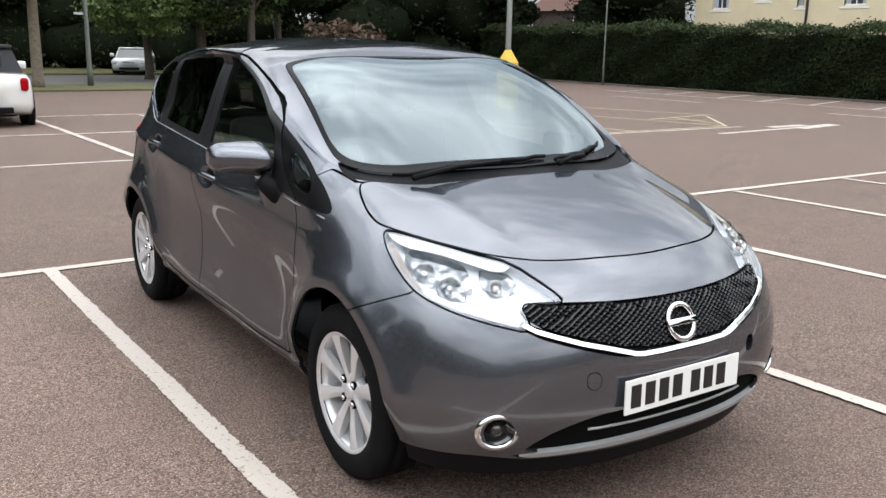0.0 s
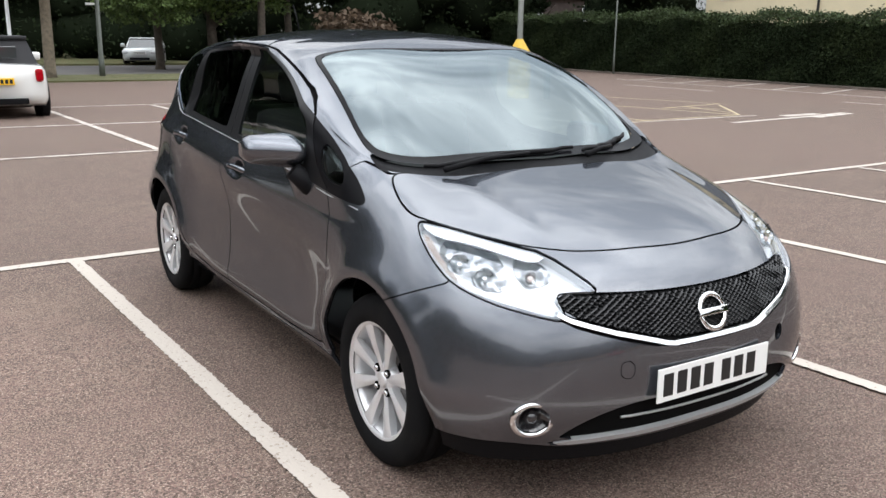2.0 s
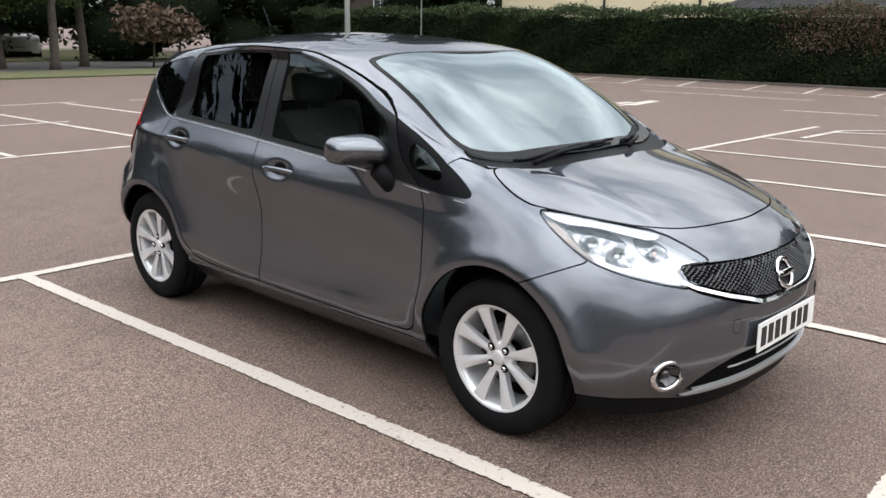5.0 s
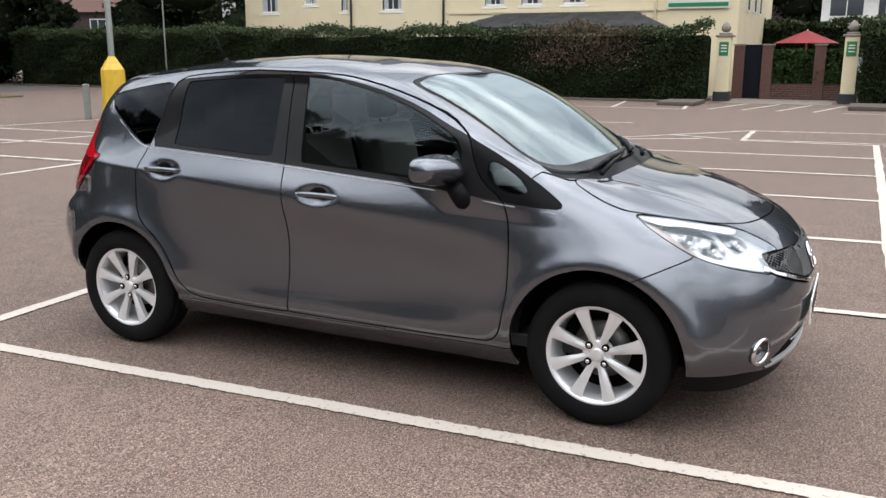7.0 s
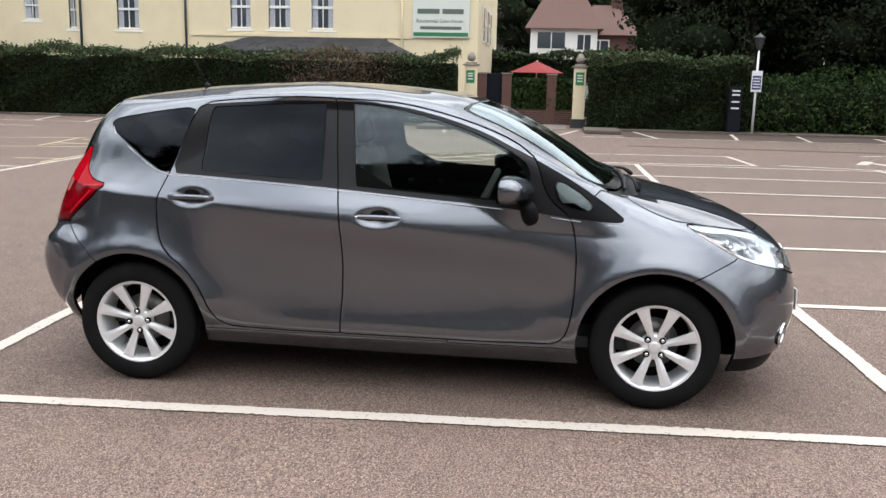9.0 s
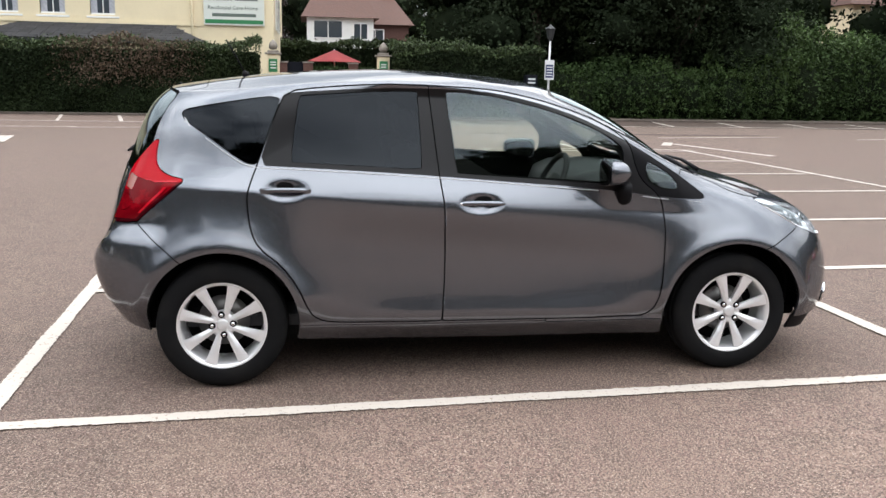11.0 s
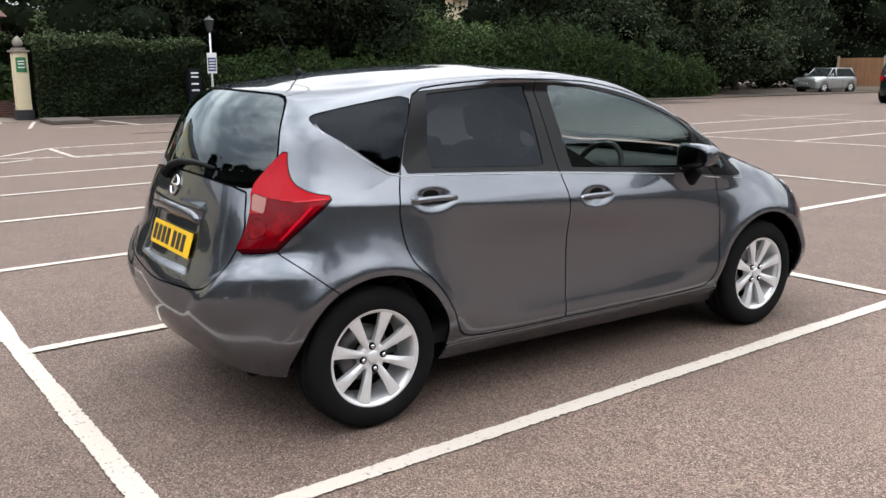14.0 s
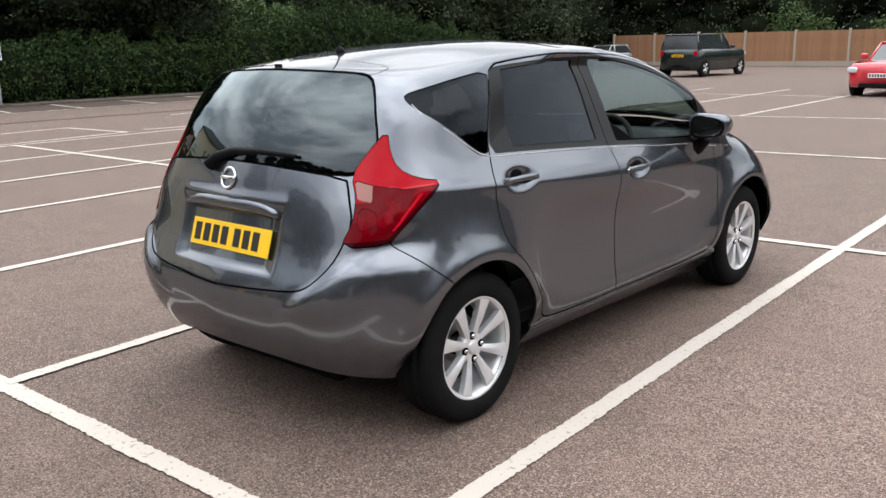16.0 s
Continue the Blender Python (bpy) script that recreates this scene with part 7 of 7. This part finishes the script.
part("base_guard", bm, M_YELLOW, lp, "yellow eight-sided base guard", smooth=False)
bm = bmesh.new()
add_box(bm, (-0.15, -0.5, 7.0), (0.15, 0.3, 7.12), 0.03)
part("lantern", bm, M_GREY_METAL, lp)
for bx, by in ((12.83, 17.89), (13.72, 16.9)):
    b = empty("bollard", pose(bx, by, 0, 0, 0, 40), "weathered grey timber bollard", "bollard", "bollards")
    bm = bmesh.new()
    add_box(bm, (-0.07, -0.07, 0), (0.07, 0.07, 0.80), 0.014)
    bmesh.ops.scale(bm, vec=(0.8, 0.8, 1), verts=[v for v in bm.verts if v.co.z > 0.79])
    part("bollard_post", bm, M_GREY_METAL, b, smooth=False)
for x, y, h, r, nm in ((25.75, 27.4, 7.0, 0.035, "slim grey pole before the hedge"), (6.1, 30.1, 6.5, 0.075, "slim grey street lamp column on the verge"), (3.4, 29.2, 4.0, 0.06, "pale sign post on the verge")):
    p_ = empty("pole", pose(x, y, 0), nm, "pole")
    bm = bmesh.new()
    add_tube(bm, [(0, 0, 0), (0, 0, 0.6), (0, 0, 0.62), (0, 0, h)], [r * 1.25, r * 1.25, r, r * 0.75], 10)
    part("shaft", bm, M_POLE if x > 5 else M_WHITE_METAL, p_)
    if x < 5:
        box("sign_plate", (-0.16, -0.08, 0.75), (0.16, -0.06, 1.1), M_GREY_METAL, p_)
    if 5 < x < 10:
        box("bracket_sign", (-0.35, -0.02, 2.25), (-0.07, 0.02, 2.32), M_WHITE_METAL, p_)
lp = empty("lantern_post", pose(26.3, -3.25, 0), "white lamp post with a dark lantern and a blue notice", "lamp post")
bm = bmesh.new()
add_tube(bm, [(0, 0, 0), (0, 0, 2.65)], [0.04, 0.032], 8)
part("shaft", bm, M_WHITE_METAL, lp)
bm = bmesh.new()
add_lathe(bm, [(2.62, 0.03), (2.68, 0.09), (2.72, 0.10), (3.0, 0.16), (3.02, 0.19), (3.12, 0.05), (3.16, 0.02)], pose(0, 0, 0, 0, -90, 0), 6)
part("lantern", bm, M_DARK_METAL, lp, "dark six-sided lantern", smooth=False)
M_NOTICE = mat("dark_blue_notice", (0.02, 0.03, 0.10), 0.5)
box("notice", (-0.06, -0.16, 1.35), (-0.04, 0.16, 2.0), M_WHITE_METAL, lp, 0.004)
box("notice_panel", (-0.068, -0.13, 1.42), (-0.062, 0.13, 1.85), M_NOTICE, lp)
for z in (1.75, 1.66, 1.57, 1.48):
    box("notice_bar", (-0.072, -0.10, z), (-0.068, 0.10, z + 0.035), M_WHITE_METAL, lp)
tm = empty("ticket_machine", pose(26.4, -2.65, 0), "dark ticket machine with a pale panel beside the hedge", "ticket machine")
box("cabinet", (-0.18, -0.2, 0), (0.18, 0.2, 1.5), M_NAVY, tm, 0.03)
for z in (1.34, 1.22, 1.0, 0.8):
    box("label_bar", (-0.19, -0.12, z), (-0.182, 0.12, z + 0.05), M_WHITE_METAL, tm)
sl = empty("street_lamp", pose(-15, 7.5, 0), "dark street lamp on the far side of the car park", "lamp post")
bm = bmesh.new()
add_tube(bm, [(0, 0, 0), (0, 0, 6.2), (0.3, 0, 6.6), (0.9, 0, 6.7)], [0.09, 0.06, 0.05, 0.045], 8)
part("column", bm, M_DARK_METAL, sl)
box("lamp_head", (0.8, -0.12, 6.62), (1.4, 0.12, 6.76), M_DARK_METAL, sl, 0.03)


# ---- other parked vehicles ----
M_WHITE_CAR = mat("white_car_paint", (0.70, 0.70, 0.68), 0.3, coat=1.0)
M_SILVER_CAR = mat("silver_car_paint", (0.36, 0.38, 0.38), 0.3, metal=0.6, coat=1.0)
M_PALE_CAR = mat("pale_silver_car_paint", (0.56, 0.58, 0.58), 0.3, metal=0.3, coat=1.0)
M_BLACK_CAR = mat("dark_green_black_car_paint", (0.006, 0.013, 0.012), 0.25, coat=0.4)
M_RED_CAR = mat("red_car_paint", (0.52, 0.022, 0.035), 0.3, coat=1.0)
M_CAR_GLASS = mat("dark_car_glass", (0.03, 0.035, 0.036), 0.05, coat=1.0)
M_SOFT_TOP = mat("black_soft_top", (0.018, 0.018, 0.02), 0.85)


def vehicle(name, m, length, width, height, paint, label, belt, bonnet, deck, screen, back, top=None, plate_back=None, plate_front=None, wheel_r=0.31, clearance=0.2, lamps=None, soft=False, tyre_x=0.30):
    """A parked car that faces +x in its own frame. bonnet, deck: heights of nose and tail; screen, back: (foot, head) of windscreen and back window."""
    v = empty(name, m, label, "car", "parked cars")
    hw, n = width / 2, 61
    bm = bmesh.new()
    rows = []
    for i in range(n):
        t = i / (n - 1)
        x = -length / 2 + length * t
        end = abs(2 * t - 1)
        plan = hw * (1 - 0.16 * max(0, (end - 0.72) / 0.28) ** 2)
        if x > screen[0]:
            zt = belt + (bonnet - belt) * ((x - screen[0]) / (length / 2 - screen[0])) ** 2.2
        elif x < back[0]:
            zt = belt + (deck - belt) * ((back[0] - x) / (back[0] + length / 2 + 1e-6)) ** 1.5
        else:
            zt = belt
        if end > 0.9:
            plan *= math.sqrt(1 - 0.55 * ((end - 0.9) / 0.1) ** 2)
            zt -= 0.09 * ((end - 0.9) / 0.1) ** 2
        low = clearance + 0.10 * max(0, (end - 0.8) / 0.2)
        pull = 0.10 * max(0, (end - 0.9) / 0.1)
        ring_ = []
        for u, z in ((0.0, low), (0.93, low), (1.0, low + 0.12), (1.0, low + (zt - low) * 0.55), (0.975, zt - 0.08), (0.90, zt), (0.0, zt + 0.03)):
            ring_.append((x - math.copysign(pull * (0.4 + 0.6 * abs((z - low) / (zt - low + 1e-6) - 0.35)), x), plan * u, z))
        ring_ += [(a, -b_, c) for a, b_, c in ring_[-2:0:-1]]
        rows.append([bm.verts.new(p) for p in ring_])
    for a, b_ in zip(rows, rows[1:]):
        for k in range(len(a)):
            bm.faces.new((a[k], a[(k + 1) % len(a)], b_[(k + 1) % len(b_)], b_[k]))
    bm.faces.new(rows[0][::-1]), bm.faces.new(rows[-1])
    bmesh.ops.recalc_face_normals(bm, faces=bm.faces[:])
    body_ = part("body", bm, paint, v)
    # cabin
    wb, wt = hw * 0.90, hw * 0.74
    foot = [(screen[0], wb), (back[0], wb)]
    head = [(screen[1], wt), (back[1], wt)]
    bm = bmesh.new()
    a = [bm.verts.new((x, s * y, belt - 0.02)) for x, y in foot for s in (1, -1)]
    b_ = [bm.verts.new((x, s * y, height - 0.05)) for x, y in head for s in (1, -1)]
    for p, q in ((0, 1), (1, 3), (3, 2), (2, 0)):
        bm.faces.new((a[p], a[q], b_[q], b_[p]))
    bmesh.ops.recalc_face_normals(bm, faces=bm.faces[:])
    part("cabin_glass", bm, M_SOFT_TOP if soft else M_CAR_GLASS, v, "black fabric hood" if soft else "dark windows", smooth=False)
    if soft:
        bm = bmesh.new()
        add_box(bm, (back[0] - 0.02, -wb * 0.55, belt + 0.10), (back[0] + 0.0, wb * 0.55, belt + 0.30), 0.01, None)
        part("back_window", bm, M_CAR_GLASS, v, "small back window", smooth=False)
    bm = bmesh.new()
    add_box(bm, (back[1] - 0.06, -wt - 0.02, height - 0.07), (screen[1] + 0.04, wt + 0.02, height), 0.03)
    part("roof", bm, M_SOFT_TOP if soft else (top or paint), v)
    if not soft:
        mids = [(screen[0], screen[1]), (back[0], back[1]), (0.15 * length / 4 - 0.1, 0.15 * length / 4 - 0.15)]
        for x0, x1 in mids:
            for s in (-1, 1):
                bm = bmesh.new()
                add_tube(bm, [(x0, s * (wb + 0.005), belt - 0.03), (x1, s * (wt + 0.01), height - 0.04)], 0.035, 6)
                part("pillar", bm, paint, v)
    for x in (length / 2 - 0.78, -length / 2 + 0.72):
        for s in (-1, 1):
            mm = pose(x, s * (hw - 0.10), wheel_r, 0, 0, 90 * s)
            bm = bmesh.new()
            add_lathe(bm, [(0.075, wheel_r * 0.62), (0.105, wheel_r * 0.68), (0.108, wheel_r * 0.85), (0.09, wheel_r * 0.98), (-0.09, wheel_r), (-0.1, wheel_r * 0.6)], mm, 28)
            w = part("wheel", bm, M_RUBBER, v, "black tyre on an alloy rim")
            bm = bmesh.new()
            add_lathe(bm, [(0.085, wheel_r * 0.68), (0.09, wheel_r * 0.60), (0.05, wheel_r * 0.54), (0.05, 0.001)], mm, 20)
            part("rim_well", bm, M_DISC, w)
            for k in range(5):
                bm = bmesh.new()
                c, s_ = math.cos(1.2566 * k), math.sin(1.2566 * k)
                add_tube(bm, [mm @ Vector((0.08, 0.02 * c, 0.02 * s_)), mm @ Vector((0.09, wheel_r * 0.62 * c, wheel_r * 0.62 * s_))], 0.028, 6)
                part("spoke", bm, M_ALLOY, w)
            bm = bmesh.new()
            add_lathe(bm, [(-0.02, wheel_r + 0.075), (0.075, wheel_r + 0.07), (0.108, wheel_r + 0.05), (0.102, wheel_r + 0.02), (-0.02, wheel_r + 0.02)], pose(x, s * (hw - 0.10), wheel_r + 0.02, 0, 0, 90 * s), 28)
            part("arch_trim", bm, M_BLACK, v)
    for s in (-1, 1):
        for x, z, dz, dy, m_, nm in ((-length / 2, deck - 0.24, 0.22, 0.13, M_RED, "tail_lamp"), (length / 2, bonnet - 0.20, 0.15, 0.26, M_BEZEL, "headlamp")):
            bm = bmesh.new()
            inset = 0.055
            x_ = x - math.copysign(inset, x)
            add_box(bm, (min(x_, x_ - math.copysign(0.16, x)), s * hw * 0.80 - dy / 2, z), (max(x_, x_ - math.copysign(0.16, x)), s * hw * 0.80 + dy / 2, z + dz), 0.05)
            part(nm, bm, m_, v, "", smooth=False)
        bm = bmesh.new()
        add_box(bm, (screen[0] - 0.22, s * (hw + 0.09) - 0.09, belt + 0.02), (screen[0] - 0.08, s * (hw + 0.09) + 0.09, belt + 0.17), 0.04)
        part("door_mirror", bm, paint, v)
        for x in (screen[0] - 0.28, back[0] + 0.55 if length > 3.9 else -0.42):
            bm = bmesh.new()
            add_box(bm, (x - 0.006, s * hw - 0.004, clearance + 0.15), (x + 0.006, s * hw + 0.003, belt - 0.06))
            part("door_joint", bm, M_GAP, v, smooth=False)
    for x, m_ in ((-length / 2, plate_back), (length / 2, plate_front)):
        if m_:
            z = deck - 0.28 if x < 0 else clearance + 0.30
            sg = math.copysign(1, x)
            bm = bmesh.new()
            add_box(bm, (min(x, x - sg * 0.06), -0.26, z), (max(x + sg * 0.002, x - sg * 0.06), 0.26, z + 0.11), 0.004)
            p_ = part("number_plate", bm, m_, v, "number plate with dark bars", smooth=False)
            for k in range(7):
                y = -0.21 + 0.07 * k
                bm = bmesh.new()
                add_box(bm, (min(x, x + sg * 0.004), y - 0.022, z + 0.02), (max(x, x + sg * 0.004), y + 0.022, z + 0.09))
                part("character_bar", bm, M_INK, p_, smooth=False)
    for x in (-length / 2 - 0.01, length / 2 - 0.10):
        bm = bmesh.new()
        add_box(bm, (x, -hw * 0.55, clearance + 0.05), (x + 0.11, hw * 0.55, clearance + 0.15), 0.02)
        part("bumper_insert", bm, M_BLACK, v, "black lower bumper insert", smooth=False)
    return v


vehicle("convertible", pose(1.66, 18.35, 0, 0, 0, 90), 3.65, 1.68, 1.38, M_WHITE_CAR, "small white convertible with a black fabric hood", 0.90, 0.80, 0.86, (0.62, 0.22), (-1.12, -0.80), plate_back=M_PLATE_Y, soft=True)
vehicle("off_roader", pose(17.15, -30.7, 0, 0, 0, -92), 4.9, 2.0, 1.84, M_BLACK_CAR, "large dark green off-roader parked on the asphalt", 1.18, 1.08, 1.14, (0.75, 0.35), (-2.25, -2.12), plate_back=M_PLATE_Y, wheel_r=0.37, clearance=0.26)
vehicle("saloon", pose(5.8, -19.2, 0, 0, 0, 86), 4.4, 1.75, 1.42, M_RED_CAR, "bright red saloon parked facing the aisle", 0.93, 0.82, 0.92, (0.75, 0.25), (-1.55, -0.85), plate_front=M_PLATE_W)
vehicle("small_hatchback", pose(28.2, -40.6, 0, 0, 0, 82), 3.65, 1.68, 1.42, M_SILVER_CAR, "small silver hatchback beside the fence", 0.92, 0.82, 0.86, (0.75, 0.25), (-1.62, -1.25), plate_front=M_PLATE_W)
vehicle("roadside_hatchback", pose(10.2, 41.0, 0, 0, 0, -112), 3.3, 1.5, 1.18, M_PALE_CAR, "small silver car parked by the road", 0.76, 0.70, 0.72, (0.70, 0.25), (-1.62, -1.25), plate_front=M_PLATE_W)
vehicle("van", pose(16.6, 46.5, 0, 0, 0, -110), 4.8, 1.85, 2.0, M_WHITE_CAR, "white van parked under the trees", 1.15, 1.0, 1.15, (1.5, 1.0), (-2.35, -2.3), plate_front=M_PLATE_W)
vehicle("courtyard_car", pose(33.2, 1.9, 0, 0, 0, 6), 4.2, 1.75, 1.5, M_BLACK_CAR, "dark car parked behind the gateway", 0.98, 0.88, 0.95, (0.7, 0.25), (-1.9, -1.75))
